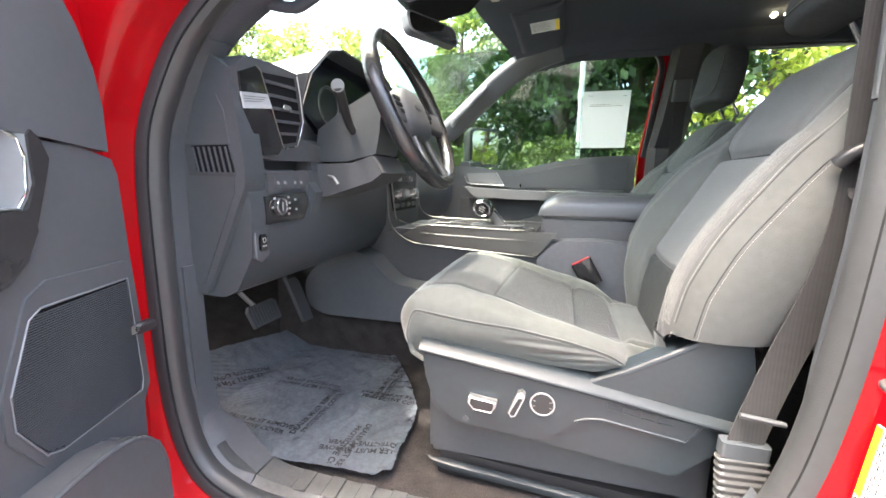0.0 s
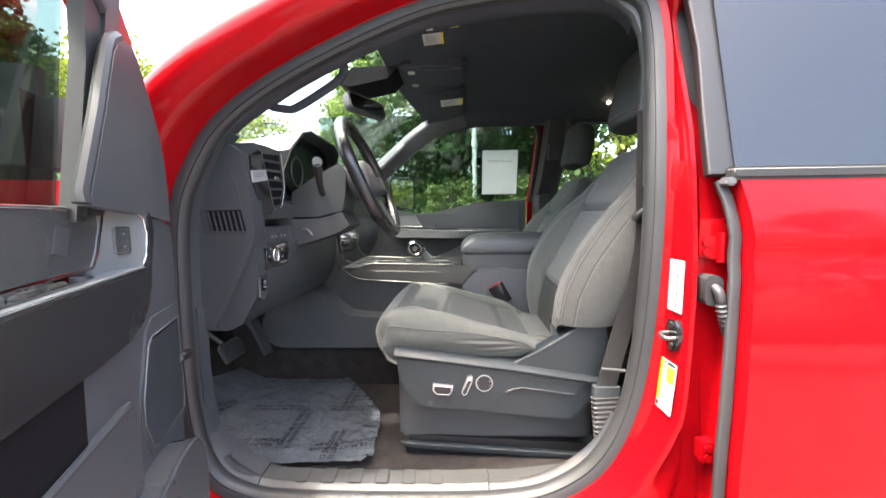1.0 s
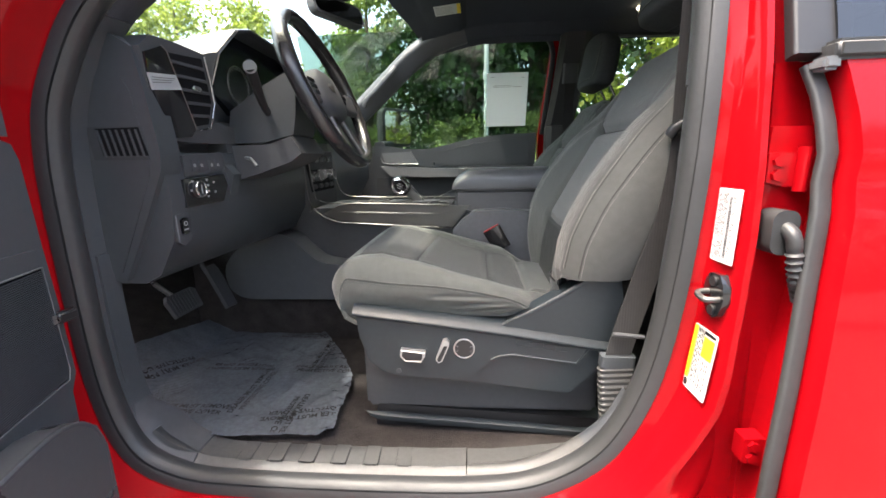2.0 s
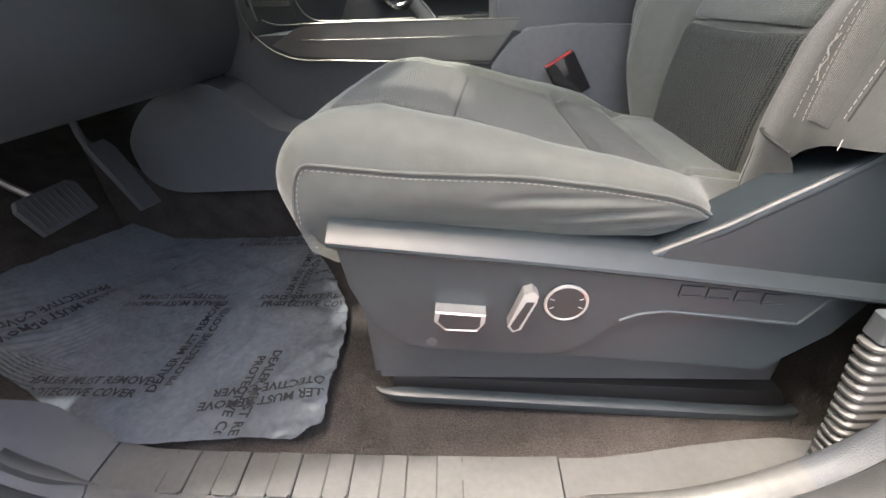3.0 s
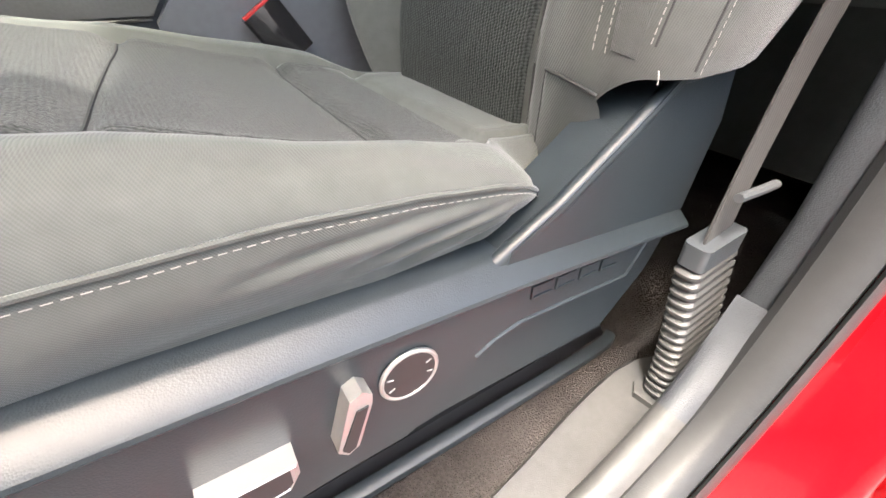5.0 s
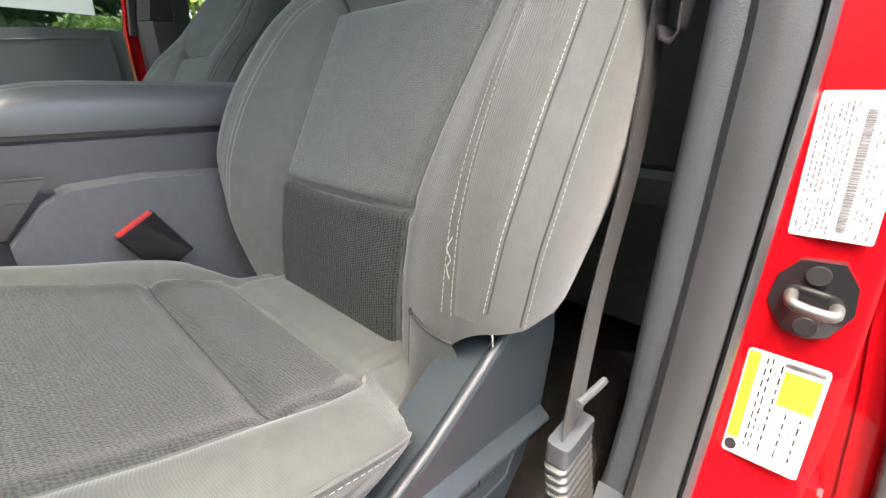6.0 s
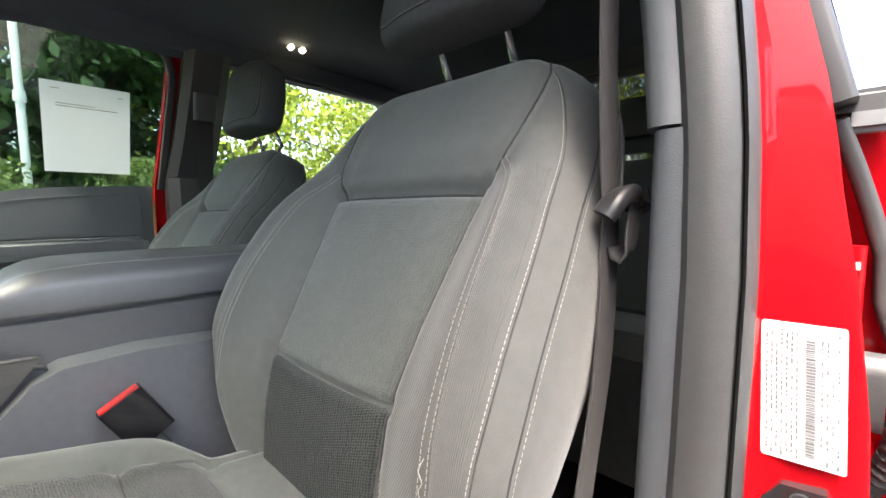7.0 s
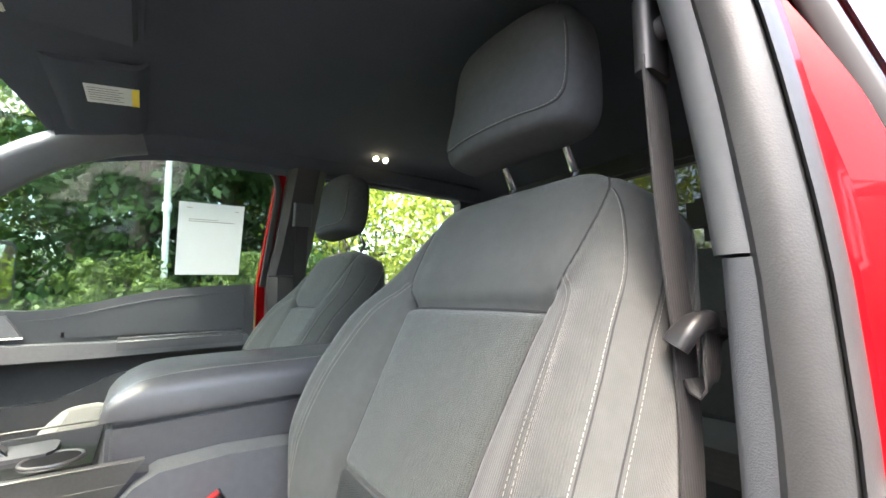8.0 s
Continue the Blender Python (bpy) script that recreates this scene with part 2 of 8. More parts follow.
def glass_mat(name, tint, rough=0.0, shine=0.045):
    mat = bpy.data.materials.new(name)
    mat.use_nodes = True
    nt = mat.node_tree
    nt.nodes.remove(nt.nodes["Principled BSDF"])
    tr, gl, lw, pw, mx = (nt.nodes.new(n) for n in ("ShaderNodeBsdfTransparent", "ShaderNodeBsdfGlossy", "ShaderNodeLayerWeight", "ShaderNodeMath", "ShaderNodeMixShader"))
    tr.inputs[0].default_value = (*tint, 1)
    gl.inputs["Roughness"].default_value = rough
    pw.operation = "POWER"
    pw.inputs[1].default_value = 5.0
    ad = nt.nodes.new("ShaderNodeMath")
    ad.operation = "MULTIPLY_ADD"
    ad.inputs[1].default_value, ad.inputs[2].default_value = 0.7, shine
    nt.links.new(lw.outputs["Facing"], pw.inputs[0])
    nt.links.new(pw.outputs[0], ad.inputs[0])
    nt.links.new(ad.outputs[0], mx.inputs[0])
    nt.links.new(tr.outputs[0], mx.inputs[1])
    nt.links.new(gl.outputs[0], mx.inputs[2])
    nt.links.new(mx.outputs[0], nt.nodes["Material Output"].inputs["Surface"])
    return mat


def paper_material(name, col):
    """Thin paper: lets some light through."""
    mat = material(name, col, 0.8, var=0.03)
    nt = mat.node_tree
    b = nt.nodes["Principled BSDF"]
    tr, mx = nt.nodes.new("ShaderNodeBsdfTranslucent"), nt.nodes.new("ShaderNodeMixShader")
    tr.inputs["Color"].default_value = (*col, 1)
    mx.inputs[0].default_value = 0.55
    nt.links.new(b.outputs[0], mx.inputs[1])
    nt.links.new(tr.outputs[0], mx.inputs[2])
    nt.links.new(mx.outputs[0], nt.nodes["Material Output"].inputs["Surface"])
    return mat


def glow_material(name, col, strength):
    mat = material(name, col, 0.4)
    b = mat.node_tree.nodes["Principled BSDF"]
    b.inputs["Emission Color"].default_value, b.inputs["Emission Strength"].default_value = (*col, 1), strength
    return mat


M = dict(
    red=material("red_paint", (0.255, 0.0014, 0.004), 0.33, var=0.05, scale=3, coat=0.28, spec=0.06, rvar=0.05),
    plastic=material("grained_dark_plastic", (0.042, 0.047, 0.052), 0.40, spec=0.7, var=0.1, bump=0.25, grain=900, dist=0.0004),
    # split from the dark plastic, darkened to offset strong light at the doorway
    seat_plastic=material("darkened_blue_grey_seat_plastic", (0.019, 0.025, 0.029), 0.40, spec=0.48, var=0.12, bump=0.25, grain=900, dist=0.0004),
    # lighter copy of the dark plastic, makes up for dim light on the trim
    door_plastic=material("lightened_grey_door_plastic", (0.056, 0.060, 0.064), 0.42, spec=0.6, var=0.1, bump=0.25, grain=900, dist=0.0004),
    bezel=material("satin_grey_bezel", (0.16, 0.17, 0.172), 0.36, var=0.06),
    door_gloss=material("smooth_dark_door_plastic", (0.055, 0.057, 0.060), 0.28, spec=0.6, var=0.12, rvar=0.06),
    recess=material("glossy_grey_recess", (0.050, 0.052, 0.051), 0.22, spec=0.6, var=0.08, rvar=0.06),
    trim_black=material("satin_black_trim", (0.016, 0.016, 0.017), 0.45, var=0.1),
    plastic_mid=material("grey_grained_plastic", (0.112, 0.118, 0.124), 0.43, var=0.1, bump=0.25, grain=900, dist=0.0004),
    plastic_soft=material("soft_black_plastic", (0.047, 0.049, 0.053), 0.6, var=0.12, bump=0.2, grain=700, dist=0.0004),
    leather_grain=material("coarse_grained_trim", (0.040, 0.044, 0.050), 0.45, var=0.1, bump=0.4, grain=720, dist=0.0006),
    liner=material("headliner_felt", (0.052, 0.057, 0.068), 0.95, var=0.1, scale=12, bump=0.3, grain=1500, spec=0.1),
    carpet=material("carpet", (0.043, 0.038, 0.036), 0.97, var=0.5, scale=22, bump=1.0, grain=520, dist=0.003, spec=0.08),
    rubber=material("black_rubber_seal", (0.025, 0.026, 0.027), 0.5, var=0.15, bump=0.15, grain=600),
    sill=material("worn_sill_plastic", (0.054, 0.054, 0.053), 0.50, spec=0.45, var=0.2, scale=9, bump=0.3, grain=800, dist=0.0004),
    dark_leather=material("dark_glossy_leather", (0.020, 0.0195, 0.020), 0.24, spec=0.6, var=0.15, bump=0.3, grain=620, dist=0.0004),
    chrome=material("chrome", (0.72, 0.72, 0.72), 0.12, 1.0, var=0.04, rvar=0.05),
    satin=material("satin_silver", (0.42, 0.42, 0.41), 0.3, 1.0, var=0.06),
    bright=material("bright_satin_metal", (0.44, 0.44, 0.43), 0.33, 0.75, var=0.05),
    knob_metal=material("polished_dark_metal", (0.30, 0.295, 0.285), 0.20, 1.0, var=0.06),
    silver=material("silver_paint", (0.46, 0.47, 0.48), 0.34, 0.35, var=0.05),
    piano=material("gloss_black", (0.012, 0.012, 0.013), 0.12, var=0.1, coat=0.6, rvar=0.06),
    metal_dark=material("brushed_dark_metal", (0.15, 0.147, 0.14), 0.42, 0.85, var=0.1, scale=20),
    steel=material("steel", (0.5, 0.49, 0.47), 0.3, 1.0, var=0.15, scale=40),
    leather=material("smooth_black_leather", (0.068, 0.071, 0.076), 0.36, spec=0.7, var=0.1, bump=0.35, grain=620, dist=0.0004),
    twill=cloth("grey_twill_cloth", (0.088, 0.093, 0.086), "X", 0.0012, 0.6, 0.22),
    twill_back=cloth("grey_ribbed_cloth", (0.077, 0.080, 0.075), "X", 0.0016, 0.0, 0.30, along=((-0.612, 0.707, 0.354), (0.5, 0, 0.866))),
    ribbed=cloth("grey_corded_cloth", (0.078, 0.081, 0.076), "X", 0.0027, 0.0, 0.8, flat=True, cross=0.12),
    insert=cloth("dark_patterned_cloth", (0.047, 0.049, 0.046), "X", 0.0030, 0.0, 0.6, dash=True, wobble=5.0, cross=0.9, contrast=(0.55, 1.25), along=((1, 0.08, 0), (0.1, 1, 0))),
    lumbar=cloth("dark_lumbar_cloth", (0.031, 0.034, 0.032), "X", 0.0040, 0.0, 0.9, dash=True, wobble=4.2, cross=0.6, contrast=(0.35, 1.60), along=((0, 1, 0), (0.5, 0.35, 0.866))),
    insert_back=cloth("dark_patterned_back_cloth", (0.076, 0.082, 0.075), "Y", 0.0026, 0.0, 0.5, dash=True, wobble=5.0, cross=0.8, contrast=(0.62, 1.2)),
    thread=material("pale_thread", (0.25, 0.24, 0.22), 0.8, var=0.1),
    headrest=material("dark_headrest_cloth", (0.066, 0.070, 0.074), 0.8, var=0.15, bump=0.3, grain=900, dist=0.0004, spec=0.2),
    dark_seam=material("dark_seam", (0.024, 0.024, 0.024), 0.9),
    strap=cloth("grey_belt_webbing", (0.034, 0.033, 0.033), "X", 0.0048, 0.0, 0.2, cross=0.0, along=((0.97, -0.24, 0), (0, 0, 1))),
    white=material("white_label", (0.56, 0.56, 0.55), 0.45, var=0.04),
    paper=paper_material("white_paper", (0.62, 0.66, 0.67)),
    yellow=material("yellow_label", (0.85, 0.62, 0.02), 0.45, var=0.04),
    ink=material("black_print", (0.007, 0.007, 0.008), 0.6, var=0.05),
    grey_ink=material("grey_print", (0.12, 0.12, 0.125), 0.6, var=0.05),
    icon=material("white_print", (0.22, 0.22, 0.22), 0.6, var=0.05),
    button_red=material("red_button", (0.40, 0.02, 0.02), 0.4, var=0.05),
    # near-black stands in for shade in vents, cups, grille and pocket; also sensor cover
    shade_black=material("matt_black_for_shade", (0.008, 0.008, 0.009), 0.85, spec=0.08),
    screen=material("dark_screen", (0.006, 0.007, 0.012), 0.16, spec=0.25, rvar=0.05),
    lamp=material("lamp_lens", (0.45, 0.43, 0.36), 0.3),
    lamp_on=glow_material("lit_lamp_lens", (1.0, 0.86, 0.55), 0.7),
    mirror=material("mirror_glass", (0.85, 0.87, 0.88), 0.02, 1.0, var=0.02, rvar=0.01),
    clear=glass_mat("clear_glass", (0.90, 0.95, 0.91), shine=0.02),
    side_glass=glass_mat("green_side_glass", (0.46, 0.54, 0.50)),
    door_tint=glass_mat("green_tinted_glass", (0.37, 0.44, 0.40)),
    tinted=glass_mat("tinted_glass", (0.20, 0.205, 0.21), shine=0.09),
    pole=material("painted_pole", (0.6, 0.62, 0.64), 0.5, var=0.1),
    asphalt=material("grey_paving", (0.105, 0.104, 0.102), 0.92, var=0.3, scale=2, bump=0.6, grain=90, dist=0.006),
    grass=material("grass", (0.05, 0.085, 0.025), 0.95, var=0.4, scale=3, bump=0.6, grain=60, dist=0.02),
    bark=material("bark", (0.09, 0.07, 0.055), 0.95, var=0.4, scale=8, bump=0.8, grain=40, dist=0.02),
)

M["insert"].node_tree.nodes["Principled BSDF"].inputs["Sheen Weight"].default_value = 0.14
for name in ("strap", "lumbar"):
    M[name].node_tree.nodes["Principled BSDF"].inputs["Sheen Weight"].default_value = 0.04

# ---- the cab ----
MID = 0.983                                    # centre line of the cab
OPENING = [(0.026, 1.594), (0.277, 1.712), (0.45, 1.752), (0.60, 1.766), (0.72, 1.764), (0.795, 1.735), (0.812, 1.66), (0.810, 1.50),
           (0.806, 1.356), (0.800, 1.174), (0.786, 0.986), (0.757, 0.829), (0.700, 0.710), (0.610, 0.640), (0.50, 0.610), (0.30, 0.600),
           (0.0, 0.600), (-0.12, 0.615), (-0.200, 0.668), (-0.238, 0.794), (-0.246, 0.985), (-0.240, 1.247), (-0.203, 1.374), (-0.130, 1.484)]
RIM = curve([(x, 0, z) for x, z in OPENING], 300, closed=True)
RIM_OUT = []
for i, p in enumerate(RIM):
    d = (RIM[(i + 1) % len(RIM)] - RIM[i - 1]).normalized()
    RIM_OUT.append(Vector((-d.z, 0, d.x)))


def lean(z):
    """How far the cab's side leans in above the belt line."""
    return interp(z, [1.20, 1.30, 1.35, 1.40, 1.45, 1.50, 1.60, 1.70, 1.80], [0.0, 0.0035, 0.0075, 0.013, 0.019, 0.026, 0.043, 0.064, 0.087])


def rim_point(i, o, y):
    p = RIM[i] + RIM_OUT[i] * o
    return Vector((p.x, y + lean(p.z), p.z))


def rim_strip(bm, profile, keep=lambda p: True, closed_ring=False, other=None, clamp=None):
    """A profile of (outwards, y) pairs carried round the door opening; other(p) gives a share and a second profile."""
    rings, runs = [], []
    for i, p in enumerate(RIM):
        if keep(p):
            prof = profile
            if other:
                f, second = other(p)
                prof = [(lerp(a, c, f), lerp(b, d, f)) for (a, b), (c, d) in zip(profile, second)]
            row = [rim_point(i, o, y) for o, y in prof]
            if clamp:
                for q in row:
                    q.x = min(clamp[1], max(clamp[0], q.x))
            rings.append(row)
        elif rings:
            runs.append(rings)
            rings = []
    if len(rings) == len(RIM):
        skin(bm, rings, closed_ring, True)
        return
    if rings:
        if runs and keep(RIM[0]):
            runs[0] = rings + runs[0]
        else:
            runs.append(rings)
    for rings in runs:
        skin(bm, rings, closed_ring, False)


cab = thing("truck_cab", (0.9, 0.98, 0.45), "bright red pickup truck cab with an open front doorway", "vehicle", kind="structure")

RED = [(0.008, 0.1175), (0.019, 0.1120), (0.024, 0.094), (0.029, 0.068), (0.034, 0.052), (0.044, 0.042), (0.058, 0.037), (0.070, 0.028), (0.085, 0.020), (0.105, 0.018), (0.122, 0.026), (0.136, 0.05), (0.14, 0.10)]
RED_B = [(0.008, 0.1175), (0.020, 0.1145), (0.032, 0.111), (0.039, 0.088), (0.042, 0.060), (0.047, 0.051), (0.056, 0.051), (0.066, 0.060), (0.078, 0.068), (0.090, 0.072), (0.104, 0.076), (0.125, 0.080), (0.14, 0.12)]
bm = bmesh.new()


def pillar_red(p):
    """The pillar's section: its ridge and the hinge recess behind it stand further out low down."""
    ridge = interp(p.z, [0.6, 0.75, 0.9, 1.0, 1.1, 1.2, 1.27, 1.348, 1.437, 1.529, 1.62], [0.0, -0.006, -0.014, -0.010, -0.005, 0.007, 0.017, 0.024, 0.036, 0.058, 0.080])
    recess = interp(p.z, [0.6, 0.8, 1.0, 1.2, 1.3, 1.437, 1.529, 1.62], [0.012, 0.012, 0.016, 0.026, 0.040, 0.062, 0.084, 0.105])
    face = interp(p.z, [0.75, 0.80, 0.858, 0.956, 1.05], [0.0, 0.008, 0.0135, 0.004, 0.0])
    prof = []
    for o, y in RED_B:
        prof.append((o + face * sstep(0.02, 0.036, o) * (1 - sstep(0.08, 0.12, o)), y + lerp(ridge * sstep(0.034, 0.0425, o), recess, sstep(0.056, 0.076, o))))
    return sstep(0.66, 0.79, p.x) * (1 - sstep(1.68, 1.76, p.z)), prof


rim_strip(bm, RED, other=pillar_red)
part("door_frame", bm, M["red"], cab, "glossy red painted door frame")

bm = bmesh.new()
rim_strip(bm, [(0.014, 0.160), (0.0, 0.162), (-0.010, 0.155), (-0.0135, 0.142), (-0.011, 0.130), (-0.003, 0.1225), (0.014, 0.122)], closed_ring=True)
seal = part("door_seal", bm, M["rubber"], cab, "black rubber door seal")
bm = bmesh.new()
rim_strip(bm, [(0.016, 0.1215), (0.002, 0.121), (-0.003, 0.118), (0.003, 0.1145), (0.016, 0.1125)], closed_ring=True)
part("seal_lip", bm, M["rubber"], seal)

# sill plates, split at the seam
def sill_prof(p):
    far = 0.228 + 0.062 * sstep(0.5, 0.78, p.x) + 0.02 * sstep(-0.05, -0.2, p.x)
    far -= 0.085 * sstep(0.64, 0.71, p.z) * (p.x > 0.4)
    k = 1 - 0.7 * sstep(0.655, 0.75, p.z)
    far -= 0.045 * sstep(0.66, 0.76, p.z) * (p.x < 0)
    return 1.0, [(o * k, y) for o, y in ((-0.002, 0.150), (-0.0065, 0.158), (-0.009, 0.166), (-0.0165, 0.174), (-0.0175, 0.20), (-0.0175, lerp(0.2, far, 0.7)), (-0.0155, far), (0.0, far + 0.002), (0.02, far))]


SILL0 = sill_prof(Vector((0.3, 0, 0.6)))[1]
bm = bmesh.new()
rim_strip(bm, SILL0, lambda p: p.z < 0.72 and -0.115 < p.x < 0.462, other=sill_prof, clamp=(-0.1045, 0.4530))
sill_front = part("sill_plate", bm, M["sill"], cab, "grey ribbed plastic sill plate")

# rear sill plate: a flat tread that ends round the belt boot, and a rounded lip that climbs the pillar
def tread_far(x):
    return interp(x, [0.45, 0.50, 0.56, 0.61, 0.675, 0.72, 0.76, 0.80], [0.229, 0.231, 0.240, 0.249, 0.258, 0.262, 0.258, 0.240])


def tread(u, v):
    x = lerp(0.4552, 0.80, u)
    y = lerp(0.168, tread_far(x), v)
    z = 0.6218 + 0.004 * sstep(0.50, 0.75, x) - 0.010 * sstep(0.93, 1.0, v) + 0.012 * (1 - sstep(0.0, 0.22, v)) * sstep(0.55, 0.75, x)
    return Vector((x, y, z))


bm = bmesh.new()
plate(bm, tread, 40, 16, (0, 0, -0.012))
sill_rear = part("sill_plate", bm, M["sill"], cab, "grey plastic sill plate, smooth and dusty")
LIP = [(0.0, 0.150), (-0.008, 0.156), (-0.0145, 0.163), (-0.0185, 0.170), (-0.0190, 0.177), (-0.0150, 0.184), (-0.004, 0.188)]


def lip(z0, z1):
    """The lip between two heights of the climbing rim; it sinks into the pillar trim at its top."""
    rings = []
    for i, p in enumerate(RIM):
        if p.x > 0.4552 and z0 <= p.z < z1:
            k = 0.82 * (1 - 1.1 * sstep(0.67, 0.79, p.z)) * lerp(1.1, 1.0, sstep(0.46, 0.56, p.x))
            row = [rim_point(i, o * k, y) for o, y in LIP]
            foot = max(0.0, row[-1].z - 0.615) * (1 - sstep(0.74, 0.84, p.z))
            row.append(row[-1] + Vector((0.012 * sstep(0.66, 0.75, p.z), 0.003, -foot)))
            row.append(Vector((row[-1].x + 0.01, 0.155, row[-1].z - 0.004)))
            for q in row:
                q.x = max(q.x, 0.4552)
            rings.append(row)
    bm = bmesh.new()
    skin(bm, rings, True)
    return bm


part("sill_lip", lip(0.0, 0.690), M["sill"], sill_rear, "rounded lip that climbs towards the pillar", 50)
part("pillar_foot", lip(0.685, 0.80), M["leather_grain"], cab, "dark grained foot of the pillar trim", 50)
bm = bmesh.new()
prism(bm, [(0.712, 0.192), (0.80, 0.192), (0.80, 0.232), (0.722, 0.232), (0.708, 0.222)], "z", 0.620, 0.634, 0.004, 2)
part("boot_flange", bm, M["sill"], sill_rear)
for i in range(8):
    x = -0.075 + 0.0668 * i
    bm = bmesh.new()
    prism(bm, [(x - 0.013, 0.176), (x - 0.009, 0.172), (x + 0.013, 0.172), (x + 0.0155, 0.176), (x + 0.0125, 0.226), (x - 0.0155, 0.226)], "z", 0.6150, 0.6187, 0.0006, 1)
    rib = part("rib", bm, M["sill"], sill_front)
    # thin dark strips paint the groove shade along both edges of the rib
    for a, b in ((x - 0.0142, x - 0.0166), (x + 0.0166, x + 0.0136)):
        bm = bmesh.new()
        prism(bm, [(a - 0.0009, 0.173), (a + 0.0009, 0.173), (b + 0.0009, 0.226), (b - 0.0009, 0.226)], "z", 0.6150, 0.6183, 0.0002, 1)
        part("groove", bm, M["trim_black"], rib, "dark strip for the shade in a groove")
bm = bmesh.new()
rim_strip(bm, SILL0, lambda p: p.z < 0.765 and p.x < -0.095, closed_ring=True, other=sill_prof, clamp=(-1, -0.1065))
kick = part("kick_plate", bm, M["plastic_soft"], cab, "dark plastic plate curving up beside the footwell")
# the slot's shade is made as a thin black bead laid along the plate
bm = bmesh.new()
rings = []
for i, p in enumerate(RIM):
    if p.z < 0.675 and p.x < -0.085:
        k = 0.12 + 0.88 * (1 - sstep(-0.165, -0.095, p.x))
        rings.append([rim_point(i, -0.0160 - o * k, 0.176 + y * k) for o, y in ((-0.002, -0.010), (0.0042, -0.006), (0.0055, 0.001), (0.0035, 0.008), (-0.003, 0.009))])
skin(bm, rings, True)
part("plate_slot_shade", bm, M["rubber"], kick, "black bead standing for a dark slot in the plate")

# filler between the dash end and the door seal
bm = bmesh.new()
rim_strip(bm, [(0.004, 0.158), (-0.004, 0.163), (-0.006, 0.180), (-0.006, 0.214), (0.04, 0.214), (0.04, 0.17)], lambda p: p.x < -0.11 and 0.69 < p.z < 1.47, closed_ring=True)
part("hinge_pillar_trim", bm, M["plastic"], cab)

# B-pillar trims
def column(bm, section, stations):
    skin(bm, [[Vector((x * sc + dx, y + dy, z)) for x, y in section] for z, dx, dy, sc in stations])


PILLAR = [(0.812, 0.154), (0.801, 0.158), (0.797, 0.168), (0.799, 0.181), (0.804, 0.187), (0.816, 0.191), (0.865, 0.196), (0.925, 0.200), (0.925, 0.150)]
bm = bmesh.new()
column(bm, PILLAR, [(0.60, -0.055, 0.02, 1.0), (0.70, -0.045, 0.01, 1.0), (0.78, -0.028, 0.003, 1.0), (0.86, -0.017, 0, 1.0), (0.99, -0.012, 0, 1.0), (1.15, 0.0, 0, 1.0), (1.3185, 0.004, 0, 1.0)])
part("pillar_trim", bm, M["leather_grain"], cab, "dark grained plastic lower pillar trim")
bm = bmesh.new()
column(bm, PILLAR, [(z, 0.004 + dx, lean(z) * 0.9 + 0.001, 1.0) for z, dx in ((1.3215, 0), (1.40, 0.002), (1.5, 0.003), (1.6, 0.002), (1.66, -0.002), (1.71, -0.018), (1.75, -0.06), (1.78, -0.13))])
part("pillar_trim", bm, M["door_plastic"], cab, "dark grey upper pillar trim")

# front pillar trim on the driver's side, and the roof rail trim behind it
A_TRIM = [(0.006, 0.158), (-0.005, 0.164), (-0.012, 0.182), (-0.012, 0.202), (0.014, 0.255), (0.05, 0.275), (0.14, 0.262), (0.14, 0.2), (0.05, 0.19)]
A_LOW = [(o + 0.010 * (o < 0.1), y - 0.006 * (y > 0.17)) for o, y in A_TRIM]
bm = bmesh.new()
rim_strip(bm, A_TRIM, lambda p: p.z > 1.36 and p.x < 0.35, closed_ring=True, other=lambda p: (1 - sstep(1.44, 1.56, p.z), A_LOW))
part("front_pillar_trim", bm, M["liner"], cab, "black front pillar trim")
bm = bmesh.new()
rim_strip(bm, [(0.006, 0.158), (-0.006, 0.166), (-0.012, 0.20), (0.0, 0.25), (0.03, 0.30), (0.05, 0.2)], lambda p: p.z > 1.70 and p.x >= 0.33, closed_ring=True)
part("roof_rail_trim", bm, M["liner"], cab)
grab = thing("grab_handle", (0.02, 0.27, 1.55), "black grab handle on the front pillar trim", "handle")
bm = bmesh.new()
path = curve([(-0.100, 0.235, 1.560), (-0.075, 0.258, 1.538), (-0.045, 0.27, 1.533), (-0.02, 0.275, 1.535), (0.04, 0.285, 1.572), (0.085, 0.290, 1.604), (0.104, 0.285, 1.628), (0.098, 0.265, 1.655), (0.075, 0.23, 1.680)], 36)
sweep(bm, path, rrect(0.010, 0.012, 0.008), up=(0, 1, 0.2))
part("grip", bm, M["liner"], grab)

# passenger's side: pillars, rails, wall behind the door
def side_y(z):
    """Inner face of the passenger's glass."""
    return 1.890 - 0.36 * (z - 1.384)


bm = bmesh.new()
path = curve([(-0.42, 1.88, 1.30), (-0.20, 1.845, 1.455), (0.0, 1.790, 1.612), (0.16, 1.735, 1.730), (0.30, 1.71, 1.80), (0.42, 1.70, 1.835)], 40)
sweep(bm, path, rrect(0.054, 0.042, 0.024), up=(0, 0.8, 0.6))
part("front_pillar_trim", bm, M["door_plastic"], cab, "grey front pillar trim lit by the windscreen")
bm = bmesh.new()
path = curve([(0.26, 1.715, 1.785), (0.36, 1.70, 1.815), (0.6, 1.69, 1.838), (0.84, 1.69, 1.838), (1.3, 1.69, 1.835), (1.85, 1.69, 1.81)], 40)
